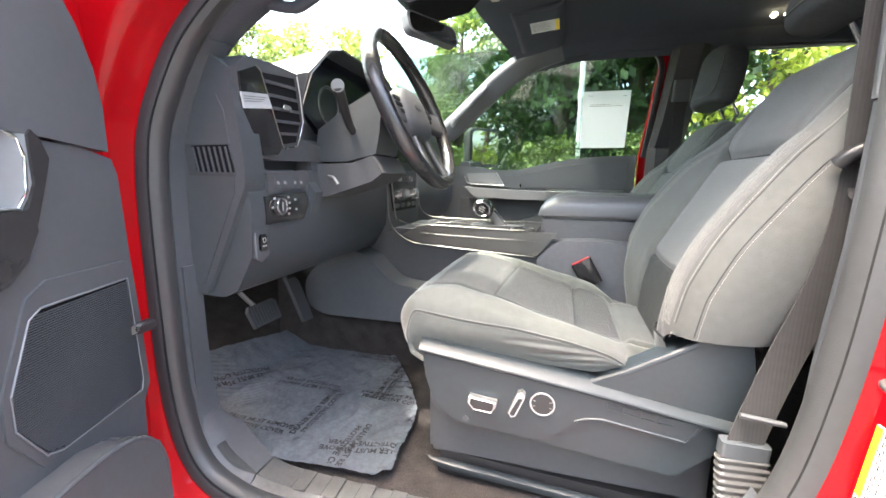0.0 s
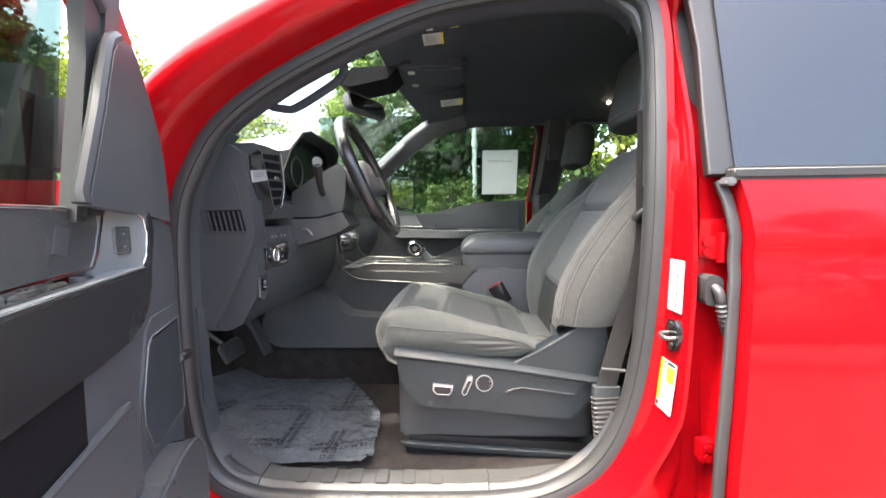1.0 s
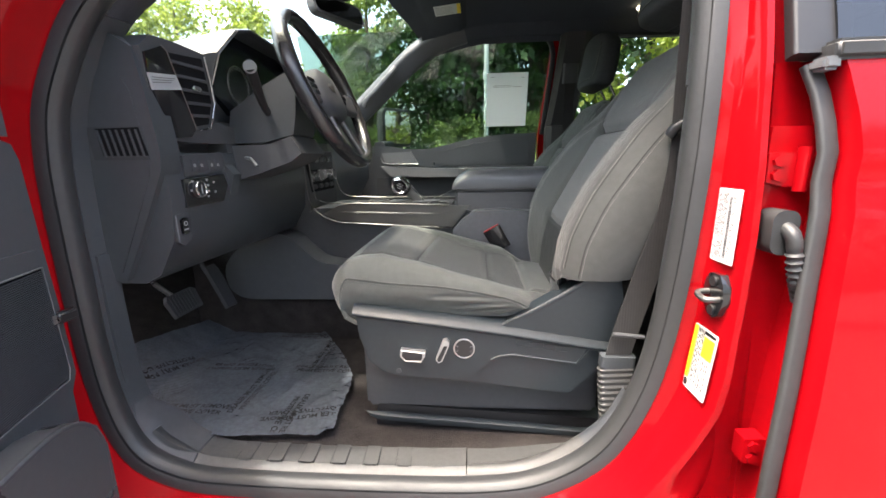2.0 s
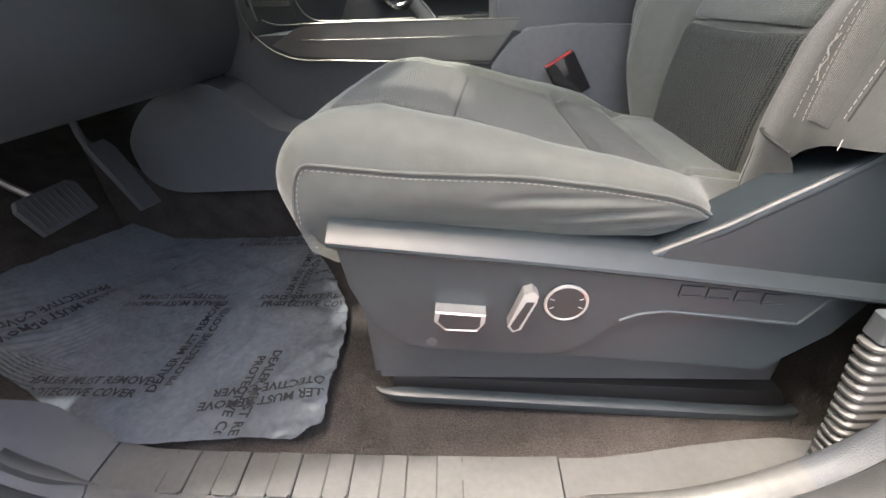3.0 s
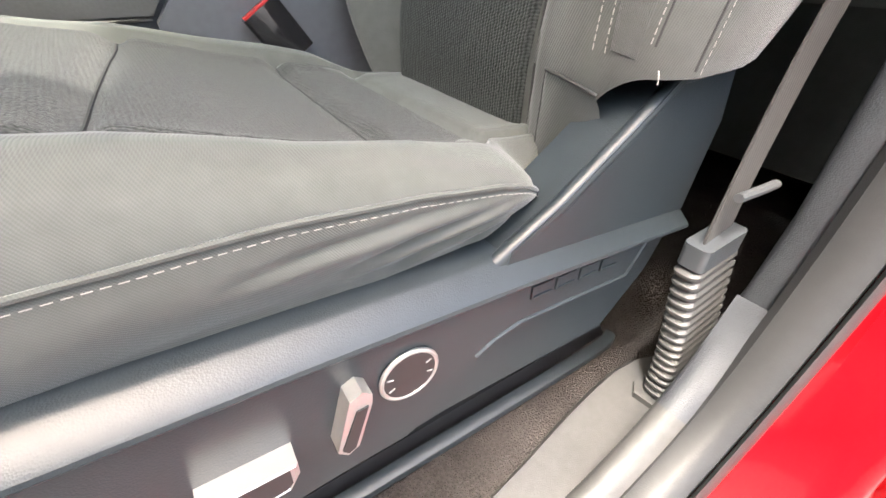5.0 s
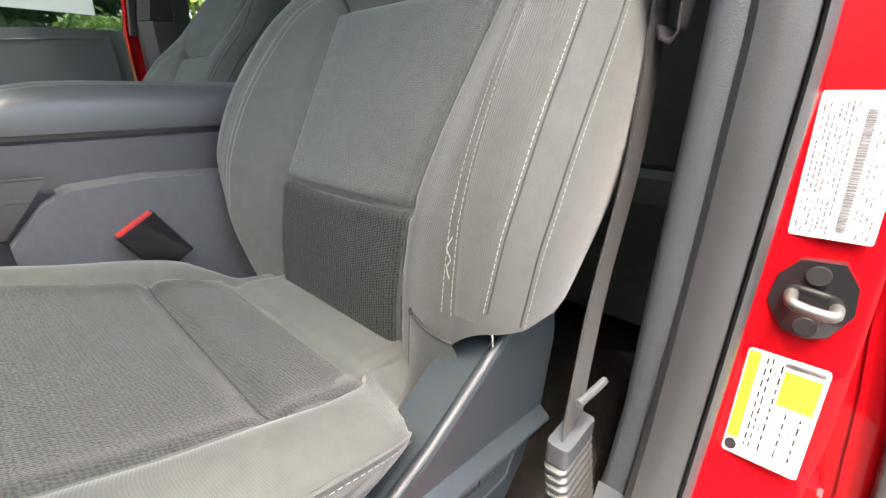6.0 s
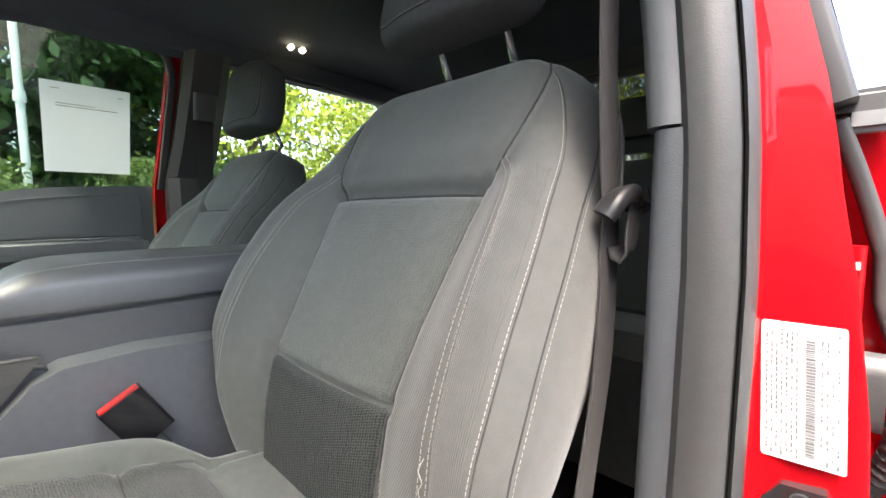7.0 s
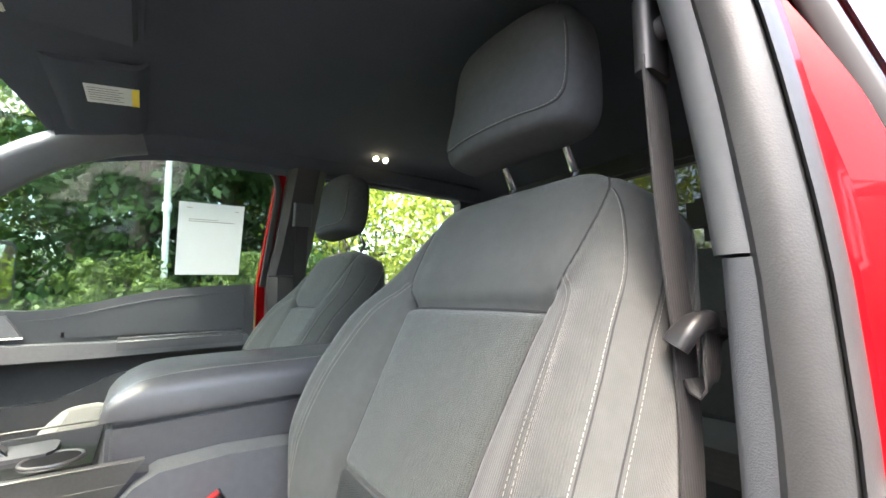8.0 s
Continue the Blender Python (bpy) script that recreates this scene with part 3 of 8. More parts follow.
sweep(bm, path, rrect(0.042, 0.028, 0.018), up=(0, 0.8, 0.6))
part("roof_rail_trim", bm, M["liner"], cab)
grab2 = thing("grab_handle", (0.0, 1.74, 1.6), "grey grab handle on the far front pillar", "handle")
bm = bmesh.new()
path = curve([(-0.13, 1.790, 1.505), (-0.11, 1.755, 1.53), (-0.04, 1.725, 1.585), (0.03, 1.705, 1.645), (0.06, 1.715, 1.68)], 26)
sweep(bm, path, rrect(0.012, 0.012, 0.008), up=(0, 1, 0.2))
part("grip", bm, M["plastic_mid"], grab2)
bm = bmesh.new()
skin(bm, [[Vector((x + dx, side_y(z) + y, z)) for x, y in ((0.858, 0.03), (0.856, -0.045), (0.88, -0.075), (0.965, -0.085), (1.0, -0.06), (1.0, 0.03))] for z, dx in ((1.38, -0.004), (1.5, 0.012), (1.65, 0.025), (1.80, 0.036))])
part("pillar_trim", bm, M["trim_black"], cab, "black far pillar trim")
bm = bmesh.new()
skin(bm, [[Vector((x, 1.89 + y, z)) for x, y in ((0.854, 0.03), (0.850, -0.05), (0.88, -0.085), (0.97, -0.095), (1.005, -0.06), (1.005, 0.03))] for z in (0.62, 1.0, 1.377)])
part("pillar_trim", bm, M["trim_black"], cab, "dark far lower pillar trim")
bm = bmesh.new()
skin(bm, [[Vector((x + dx, y + (side_y(max(z, 1.33)) if z >= 1.33 else 1.905), z)) for x, y in ((0.822, -0.004), (0.822, 0.03), (0.87, 0.03), (0.87, -0.002))] for z, dx in ((0.7, -0.02), (1.1, -0.004), (1.35, 0.0), (1.6, 0.022), (1.80, 0.035))])
part("door_jamb", bm, M["red"], cab, "strip of red painted door jamb")

# roof skin, headliner, rear wall
bm = bmesh.new()
plate(bm, lambda u, v: Vector((lerp(0.21, 2.02, u), lerp(0.24, 1.726, v), 1.886 - 0.11 * abs(2 * v - 1) ** 10 - 0.05 * (1 - sstep(0, 0.18, u)) - 0.05 * sstep(0.85, 1, u))), 30, 30, (0, 0, 0.02))
ceiling = part("ceiling", bm, M["liner"])
tagged(ceiling, "black felt cab headliner", "ceiling", kind="structure")
bm = bmesh.new()
plate(bm, lambda u, v: Vector((lerp(0.24, 2.10, u), lerp(0.19, 1.772, v), 1.962 - 0.11 * abs(2 * v - 1) ** 6 - 0.09 * (1 - sstep(0, 0.2, u)) - 0.06 * sstep(0.85, 1, u))), 30, 30, (0, 0, 0.012))
part("roof", bm, M["red"], cab, "red roof panel")
bm = bmesh.new()
box(bm, (2.02, 0.10, 0.55), (2.06, 1.87, 1.40), 0.01)
part("rear_wall", bm, M["plastic_soft"], cab, "dark rear wall of the cab")
bm = bmesh.new()
for y0, y1 in ((0.13, 0.40), (1.57, 1.84)):
    box(bm, (1.99, y0, 1.40), (2.05, y1, 1.83), 0.02)
box(bm, (1.98, 0.3, 1.735), (2.05, 1.67, 1.83), 0.02)
part("rear_window_frame", bm, M["plastic_soft"], cab)
bm = bmesh.new()
box(bm, (2.025, 0.39, 1.39), (2.031, 1.58, 1.75), 0)
rw = part("rear_window", bm, M["tinted"], cab, "tinted rear window pane", 0)
rw.visible_shadow = False

# floor and toe board
def floor_z(x, y):
    return 0.610 + 0.50 * max(0.0, -0.38 - x) + 0.002 * noise.noise((x * 9, y * 9, 0))


bm = bmesh.new()
plate(bm, lambda u, v: Vector((lerp(-0.95, 2.02, u), lerp(0.20, 1.77, v), floor_z(lerp(-0.95, 2.02, u), v))), 70, 20, (0, 0, -0.03))
floor_ob = part("floor", bm, M["carpet"])
tagged(floor_ob, "dark brown-black cabin carpet", "floor", kind="structure")
bm = bmesh.new()
prism(bm, [(-0.98, 0.58), (-0.236, 0.58), (-0.226, 0.70), (-0.232, 0.80), (-0.236, 1.05), (-0.98, 1.05)], "y", 0.170, 0.205, 0.006)
part("kick_panel", bm, M["plastic"], cab, "dark plastic kick panel beside the footwell")
bm = bmesh.new()
box(bm, (-1.0, 0.15, 0.45), (-0.94, 1.82, 1.38), 0.01)
part("bulkhead", bm, M["plastic_soft"], cab)
# unseen box, added to keep light from leaking into the footwell
bm = bmesh.new()
box(bm, (-1.0, 0.15, 1.29), (-0.60, 1.82, 1.335), 0.01)
part("unseen_cowl", bm, M["plastic_soft"], cab)
bm = bmesh.new()
skin(bm, [[Vector((x, y + d, z)) for x, d in ((0.88, 0), (1.0, 0), (1.0, 0.02), (0.88, 0.02))] for z, y in ((0.40, 0.05), (0.6, 0.055), (0.8, 0.062), (1.0, 0.074), (1.2, 0.090), (1.335, 0.105))])
prism(bm, [(0.45, 0.42), (0.95, 0.42), (0.95, 1.25), (0.868, 1.25), (0.858, 1.0), (0.832, 0.84), (0.775, 0.725), (0.70, 0.640), (0.60, 0.585), (0.45, 0.555)], "y", 0.072, 0.15, 0.004)
part("pillar_panel", bm, M["red"], cab)
bm = bmesh.new()
prism(bm, [(-0.30, 0.40), (1.95, 0.40), (1.95, 0.50), (0.80, 0.50), (0.62, 0.54), (-0.10, 0.54), (-0.30, 0.60)], "y", 0.03, 0.10, 0.02)
part("rocker_panel", bm, M["red"], cab)

# windscreen
bm = bmesh.new()
plate(bm, lambda u, v: Vector((lerp(-0.62, 0.21, u) - 0.16 * (1 - (2 * v - 1) ** 2) * (1 - 0.5 * u), lerp(lerp(0.18, 0.30, u), lerp(1.786, 1.666, u), v), lerp(1.36, 1.885, u))), 12, 24, (0.003, 0, 0.004))
ws = part("windscreen", bm, M["clear"], cab, "clear windscreen")
ws.visible_shadow = False
bm = bmesh.new()
plate(bm, lambda u, v: Vector((lerp(0.185, 0.26, u) - (0.08 * (1 - (2 * v - 1) ** 2) + 0.02 * (1 - sstep(0.2, 0.45, v))) * (1 - u), lerp(0.24, 1.726, v), lerp(1.845, 1.858, u) - 0.03 * abs(2 * v - 1) ** 6)), 6, 24, (0.0, 0, 0.02))
part("windscreen_header", bm, M["liner"], cab)

# ---- open front door ----
DOOR = Matrix.Translation((-0.181, 0.017, 0)) @ Matrix.Rotation(math.atan2(-0.929, 0.37), 4, "Z")   # along the door, towards the cab, up


def dpart(name, bm, mat, parent, label="", smooth=38):
    bm.transform(DOOR)
    return part(name, bm, mat, parent, label, smooth)


fd = thing("front_door", (-0.2, 0.03, 0.6), "open red front door with dark grey trim", "door")
bm = bmesh.new()
prism(bm, [(-0.09, 0.56), (1.05, 0.56), (1.08, 0.9), (1.06, 1.24), (-0.05, 1.24), (-0.10, 1.0)], "y", -0.15, -0.045, 0.012)
dpart("shell", bm, M["red"], fd)
bm = bmesh.new()
prism(bm, [(-0.06, 1.24), (0.22, 1.24), (0.14, 1.55), (0.36, 1.70), (0.34, 1.73), (0.06, 1.67), (-0.02, 1.60), (-0.04, 1.56)], "y", -0.065, -0.045, 0.006)
dpart("frame", bm, M["red"], fd)
# trim panel with a forward lip
bm = bmesh.new()
prism(bm, [(-0.010, 0.70), (0.05, 0.60), (1.0, 0.60), (1.0, 1.10), (0.26, 1.10), (0.150, 1.165), (0.139, 1.20), (0.128, 1.266), (0.05, 1.262), (-0.006, 1.248), (-0.016, 1.225), (-0.022, 1.10), (-0.030, 0.99), (-0.034, 0.88), (-0.015, 0.855)], "y", -0.045, 0.0, 0.010, 3)
panel = dpart("trim_panel", bm, M["door_plastic"], fd, "dark grey moulded door trim panel")
# sail trim in front of the glass
bm = bmesh.new()
prism(bm, [(0.004, 1.258), (0.10, 1.268), (0.318, 1.282), (0.320, 1.295), (0.262, 1.400), (0.214, 1.500), (0.198, 1.518), (0.172, 1.532), (0.140, 1.535), (0.112, 1.512), (0.072, 1.468), (0.036, 1.420), (0.014, 1.372), (0.004, 1.320)], "y", -0.014, 0.004, 0.006, 3)
dpart("sail_trim", bm, M["door_plastic"], fd)
bm = bmesh.new()
tube(bm, [(0.324, -0.006, 1.285), (0.322, -0.006, 1.297), (0.265, -0.006, 1.402), (0.217, -0.006, 1.502), (0.200, -0.006, 1.522), (0.173, -0.006, 1.536)], 0.0095, 8)
dpart("sail_seal", bm, M["rubber"], fd, "black rubber along the glass")
bm = bmesh.new()
prism(bm, [(0.235, 1.27), (0.285, 1.27), (0.180, 1.55), (0.170, 1.60), (0.105, 1.64), (0.12, 1.60), (0.140, 1.534)], "y", -0.034, -0.016, 0.004)
dpart("glass_channel", bm, M["trim_black"], fd)
bm = bmesh.new()
prism(bm, [(0.276, 1.262), (0.303, 1.262), (0.238, 1.485), (0.231, 1.57), (0.178, 1.600), (0.18, 1.55)], "y", -0.040, -0.021, 0.004)
dpart("glass_channel", bm, M["rubber"], fd)
bm = bmesh.new()
prism(bm, [(0.295, 1.25), (1.02, 1.25), (1.0, 1.72), (0.55, 1.74), (0.225, 1.58)], "y", -0.050, -0.046, 0)
gl = dpart("window_glass", bm, M["door_tint"], fd, "lightly tinted door glass", 0)
gl.visible_shadow = False
bm = bmesh.new()
path = [Vector((a, -0.035, b)) for a, b in ((0.170, 1.585), (0.36, 1.69), (0.60, 1.755), (0.85, 1.765), (1.0, 1.73), (1.03, 1.25))]
sweep(bm, path, rrect(0.022, 0.022, 0.008), up=(0, 1, 0))
dpart("window_frame", bm, M["plastic_soft"], fd)
# bezel with the lock switch, handle recess, armrest
bm = bmesh.new()
prism(bm, [(0.131, -0.002), (0.134, 0.004), (0.145, 0.003), (0.205, -0.0275), (0.260, -0.033), (0.260, -0.062), (0.131, -0.062)], "z", 1.184, 1.277, 0.004, 3)
dpart("bezel", bm, M["bezel"], fd, "light grey satin door bezel")
bm = bmesh.new()
prism(bm, [(0.211, 1.276), (0.217, 1.256), (0.236, 1.216), (0.253, 1.200), (0.95, 1.194), (0.95, 1.279)], "y", -0.060, -0.0295, 0.003)
dpart("handle_recess", bm, M["recess"], fd, "glossy dark grey handle recess")
bm = bmesh.new()
tube(bm, [(0.6, -0.029, 1.2805), (0.214, -0.029, 1.279), (0.210, -0.0285, 1.272), (0.216, -0.0285, 1.255), (0.235, -0.0285, 1.2145), (0.252, -0.0285, 1.1985), (0.50, -0.0285, 1.194), (0.9, -0.0285, 1.191)], 0.0022, 8)
dpart("bright_trim", bm, M["chrome"], fd)
bm = bmesh.new()
tube(bm, [(0.21, -0.024, 1.2785), (0.165, -0.003, 1.2775), (0.147, 0.002, 1.265), (0.1425, 0.0045, 1.245), (0.1455, 0.0035, 1.205), (0.155, 0.0, 1.187)], 0.0018, 8)
dpart("bright_trim", bm, M["chrome"], fd)
bm = bmesh.new()
prism(bm, [(0.300, 1.254), (0.332, 1.258), (0.345, 1.226), (0.312, 1.221)], "y", -0.032, -0.0286, 0.0005)
dpart("inner_handle", bm, M["plastic_soft"], fd, "dark inner door handle")
# the lock switch lies on the slanted bezel
LOCK = Matrix.Translation((0.1845, -0.0165, 1.2325)) @ Matrix.Rotation(math.atan2(-0.0305, 0.063), 4, "Z")
bm = bmesh.new()
prism(bm, rrect(0.0135, 0.021, 0.004), "y", -0.004, 0.004, 0.0015, m=LOCK)
lock = dpart("lock_switch", bm, M["chrome"], fd, "chrome-rimmed door lock switch")
for dz in (-0.0095, 0.0095):
    bm = bmesh.new()
    box(bm, (-0.0105, 0.001, dz - 0.0085), (0.0105, 0.0058, dz + 0.0085), 0.0015, m=LOCK)
    k = dpart("rocker", bm, M["plastic"], lock)
    bm = bmesh.new()
    prism(bm, circle(0.0018, 8), "y", 0.0050, 0.0064, 0, m=LOCK @ Matrix.Translation((0, 0, dz)))
    dpart("icon", bm, M["icon"], k)
bm = bmesh.new()
prism(bm, [(0.143, 1.184), (0.143, 1.160), (0.162, 1.128), (0.190, 1.106), (0.245, 1.091), (0.35, 1.087), (1.0, 1.095), (1.0, 1.181), (0.35, 1.183), (0.165, 1.185)], "y", -0.062, 0.008, 0.011, 4)
arm = dpart("armrest", bm, M["dark_leather"], fd, "dark glossy door armrest")
bm = bmesh.new()
prism(bm, [(0.112, 1.244), (0.120, 1.264), (0.132, 1.276), (0.137, 1.270), (0.137, 1.215), (0.150, 1.186), (0.152, 1.158), (0.140, 1.170), (0.118, 1.226)], "y", -0.05, 0.007, 0.004, 3)
dpart("armrest_edge", bm, M["dark_leather"], arm, "dark glossy edge round the bezel")
bm = bmesh.new()
prism(bm, [(0.150, 0.000), (0.200, -0.024), (0.225, -0.034), (0.98, -0.036), (0.98, 0.0035), (0.16, 0.0035)], "z", 1.178, 1.1885, 0.002, 2)
dpart("armrest_deck", bm, M["bezel"], arm, "light grey satin deck running on from the bezel")
# flat near-black plate paints the shade inside the open map pocket
bm = bmesh.new()
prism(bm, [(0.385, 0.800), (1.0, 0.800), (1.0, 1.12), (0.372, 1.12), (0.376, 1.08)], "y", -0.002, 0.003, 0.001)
dpart("pocket_shade", bm, M["shade_black"], fd, "flat black plate for the shade in the map pocket")
bm = bmesh.new()
prism(bm, [(0.27, -0.026), (0.30, -0.028), (0.56, -0.028), (0.57, -0.006), (0.34, -0.004), (0.29, -0.012)], "z", 1.184, 1.1915, 0.0015)
sp = dpart("switch_panel", bm, M["piano"], fd, "gloss black window switch panel")
for i in range(4):
    bm = bmesh.new()
    a, b = 0.385 + 0.052 * (i // 2), -0.0215 + 0.0105 * (i % 2)
    box(bm, (a - 0.019, b - 0.0045, 1.190), (a + 0.019, b + 0.0045, 1.1965), 0.002)
    dpart("window_switch", bm, M["satin"], sp, "satin silver window switch")
bm = bmesh.new()
disc(bm, (0.322, -0.016, 1.1905), (0, 0, 1), 0.009, 0.005, 20, 0.0015)
dpart("mirror_knob", bm, M["plastic_soft"], sp)
bm = bmesh.new()
tube(bm, [(0.158, 0.0045, 1.1865), (0.25, 0.0050, 1.1865), (0.40, 0.0050, 1.186), (0.9, 0.0050, 1.185)], 0.0014, 6)
dpart("arm_seam", bm, M["satin"], arm)
# speaker grille
GR = [(0.000, 1.066), (0.150, 1.068), (0.168, 1.058), (0.203, 0.985), (0.205, 0.945), (0.172, 0.895), (0.150, 0.888), (0.000, 0.882), (-0.010, 0.900)]
bm = bmesh.new()
prism(bm, [(-0.002, 1.096), (0.138, 1.100), (0.168, 1.084), (0.212, 0.990), (0.216, 0.938), (0.178, 0.880), (0.150, 0.874), (-0.010, 0.868), (-0.022, 0.884)], "y", -0.005, 0.003, 0.002)
gb = dpart("speaker_surround", bm, M["door_plastic"], fd)
bm = bmesh.new()
prism(bm, GR, "y", 0.0028, 0.0036, 0)
dpart("grille_backing", bm, M["shade_black"], gb)
bm = bmesh.new()
for i in range(60):
    z = 0.885 + 0.003 * i
    hi = interp(z, [0.888, 0.895, 0.945, 0.985, 1.058, 1.067], [0.150, 0.172, 0.205, 0.203, 0.168, 0.150])
    box(bm, (interp(z, [0.882, 0.90, 1.067], [0.0, -0.010, 0.0]), 0.002, z), (hi, 0.0052, z + 0.0016), 0)
dpart("speaker_grille", bm, M["plastic"], gb, "fine ribbed speaker grille", 0)
bm = bmesh.new()
tube(bm, [(a, 0.0045, b) for a, b in ((-0.006, 0.8795), (0.152, 0.885), (0.175, 0.893), (0.207, 0.945), (0.205, 0.985), (0.170, 1.060), (0.152, 1.070), (-0.002, 1.068), (-0.012, 0.900))], 0.0013, 6, closed=True)
dpart("grille_edge", bm, M["plastic_mid"], gb)
# map pocket behind the speaker, and the bulge below it
bm = bmesh.new()
prism(bm, [(0.25, 0.62), (1.0, 0.62), (1.0, 1.0), (0.60, 1.005), (0.272, 1.008), (0.252, 0.992)], "y", -0.01, 0.012, 0.006, 3)
pk = dpart("map_pocket", bm, M["door_gloss"], fd, "smooth dark map pocket front")
bm = bmesh.new()
tube(bm, [Vector((a, 0.008, b)) for a, b in ((0.253, 0.95), (0.254, 0.992), (0.270, 1.006), (0.60, 1.004), (1.0, 0.999))], 0.005, 8)
dpart("pocket_rim", bm, M["plastic"], pk)
bm = bmesh.new()
prism(bm, [(0.012, 0.62), (0.05, 0.60), (0.40, 0.60), (0.40, 0.862), (0.25, 0.870), (0.13, 0.864), (0.07, 0.846), (0.030, 0.812), (0.012, 0.765)], "y", -0.03, 0.044, 0.016, 4)
pk2 = dpart("lower_bulge", bm, M["door_gloss"], fd)
bm = bmesh.new()
tube(bm, curve([Vector((a, 0.040, b)) for a, b in ((0.016, 0.70), (0.016, 0.765), (0.034, 0.808), (0.072, 0.842), (0.13, 0.860), (0.25, 0.866), (0.39, 0.858))], 30), 0.005, 8)
dpart("pocket_rim", bm, M["plastic"], pk2)

dm = thing("side_mirror", (-0.4, -0.3, 1.3), "black outside mirror beyond the open door's glass", "mirror")
bm = bmesh.new()
box(bm, (0.0, -0.42, 1.300), (0.125, -0.100, 1.515), 0.050, 4)
dpart("housing", bm, M["rubber"], dm)
bm = bmesh.new()
box(bm, (0.120, -0.385, 1.345), (0.128, -0.230, 1.470), 0.003)
dpart("mirror_glass", bm, M["mirror"], dm)
bm = bmesh.new()
box(bm, (0.05, -0.24, 1.275), (0.16, -0.075, 1.325), 0.015)
dpart("arm", bm, M["red"], dm)

chk = thing("door_check", (-0.18, 0.05, 0.98), "dark steel door check arm in the hinge gap", "hinge")
bm = bmesh.new()
box(bm, (-0.186, 0.022, 0.975), (-0.170, 0.056, 0.993), 0.004, 3)
part("arm", bm, M["trim_black"], chk)
bm = bmesh.new()
disc(bm, (-0.178, 0.022, 0.984), (0.4, -1, 0), 0.007, 0.006, 12, 0.002)
part("pin", bm, M["steel"], chk)

# ---- rear door, closed ----
rd = thing("rear_door", (1.4, 0.06, 0.6), "closed glossy red rear door with dark glass", "door")


def rear_y(z):
    return interp(z, [0.45, 0.6, 0.7, 0.8, 0.9, 1.0, 1.14, 1.18, 1.215, 1.26, 1.31, 1.335], [-0.022, -0.046, -0.050, -0.046, -0.036, -0.022, 0.0, 0.011, 0.012, 0.024, 0.040, 0.050])


def rear_x(z):
    """The front edge of the rear door."""
    return interp(z, [0.48, 0.6, 0.8, 1.0, 1.14, 1.215, 1.26, 1.335], [0.882, 0.877, 0.886, 0.909, 0.926, 0.932, 0.930, 0.920])


bm = bmesh.new()
def rd_skin(u, v):
    z = lerp(0.48, 1.325, v)
    x0 = rear_x(z)
    return Vector((lerp(x0, 1.95, u ** 1.6), rear_y(z) + 0.012 * (1 - sstep(0, 0.008, u)), z))
plate(bm, rd_skin, 40, 60, (0, 0.045, 0))
part("door_skin", bm, M["red"], rd, "glossy red door skin", 60)
bm = bmesh.new()
path = [Vector((rear_x(lerp(0.48, 1.325, v)) - 0.014 - 0.004 * (v > 0.96), rear_y(lerp(0.48, 1.325, v)) + 0.030, lerp(0.48, 1.325, v))) for v in np.linspace(0, 1, 24)]
sweep(bm, path, rrect(0.0062, 0.011, 0.005), up=(1, 0, 0))
part("edge_seal", bm, M["rubber"], rd, "black rubber strip on the door edge")
bm = bmesh.new()
skin(bm, [[Vector((rear_x(z) + a, b, z)) for a, b in ((0.004, rear_y(z) + 0.012), (0.03, rear_y(z) + 0.012), (0.03, 0.15), (0.004, 0.15))] for z in (0.48, 0.6, 0.7, 0.8, 0.9, 1.0, 1.1, 1.2, 1.325)])
part("shut_face", bm, M["red"], rd, "red front face of the rear door")
bm = bmesh.new()
box(bm, (0.908, 0.040, 1.325), (1.95, 0.085, 1.350), 0.006, 3)
part("belt_moulding", bm, M["rubber"], rd)
bm = bmesh.new()
box(bm, (0.897, 0.042, 1.314), (0.918, 0.072, 1.330), 0.004)
part("moulding_cap", bm, M["plastic_mid"], rd)
bm = bmesh.new()
skin(bm, [[Vector((x, 0.062 + 0.26 * (z - 1.34) + y, z)) for x, y in ((0.925, 0), (1.9, 0), (1.9, 0.004), (0.925, 0.004))] for z in (1.34, 1.5, 1.80)])
part("window_glass", bm, M["tinted"], rd, "dark tinted rear door glass", 0)
bm = bmesh.new()
path = [Vector((0.925 + dx, 0.076 + 0.27 * (z - 1.337), z)) for z, dx in ((1.335, -0.012), (1.45, -0.010), (1.6, -0.004), (1.72, -0.012), (1.79, 0.0))]
sweep(bm, path, rrect(0.011, 0.036, 0.005), up=(1, 0, 0))
part("window_frame", bm, M["trim_black"], rd)
bm = bmesh.new()
sweep(bm, [Vector((x, 0.20, 1.795)) for x in (0.90, 1.4, 1.95)], rrect(0.03, 0.04, 0.01))
part("window_frame", bm, M["red"], rd)
bm = bmesh.new()
box(bm, (0.95, 0.15, 0.62), (1.95, 0.18, 1.33), 0.01)
part("inner_panel", bm, M["plastic_soft"], rd)

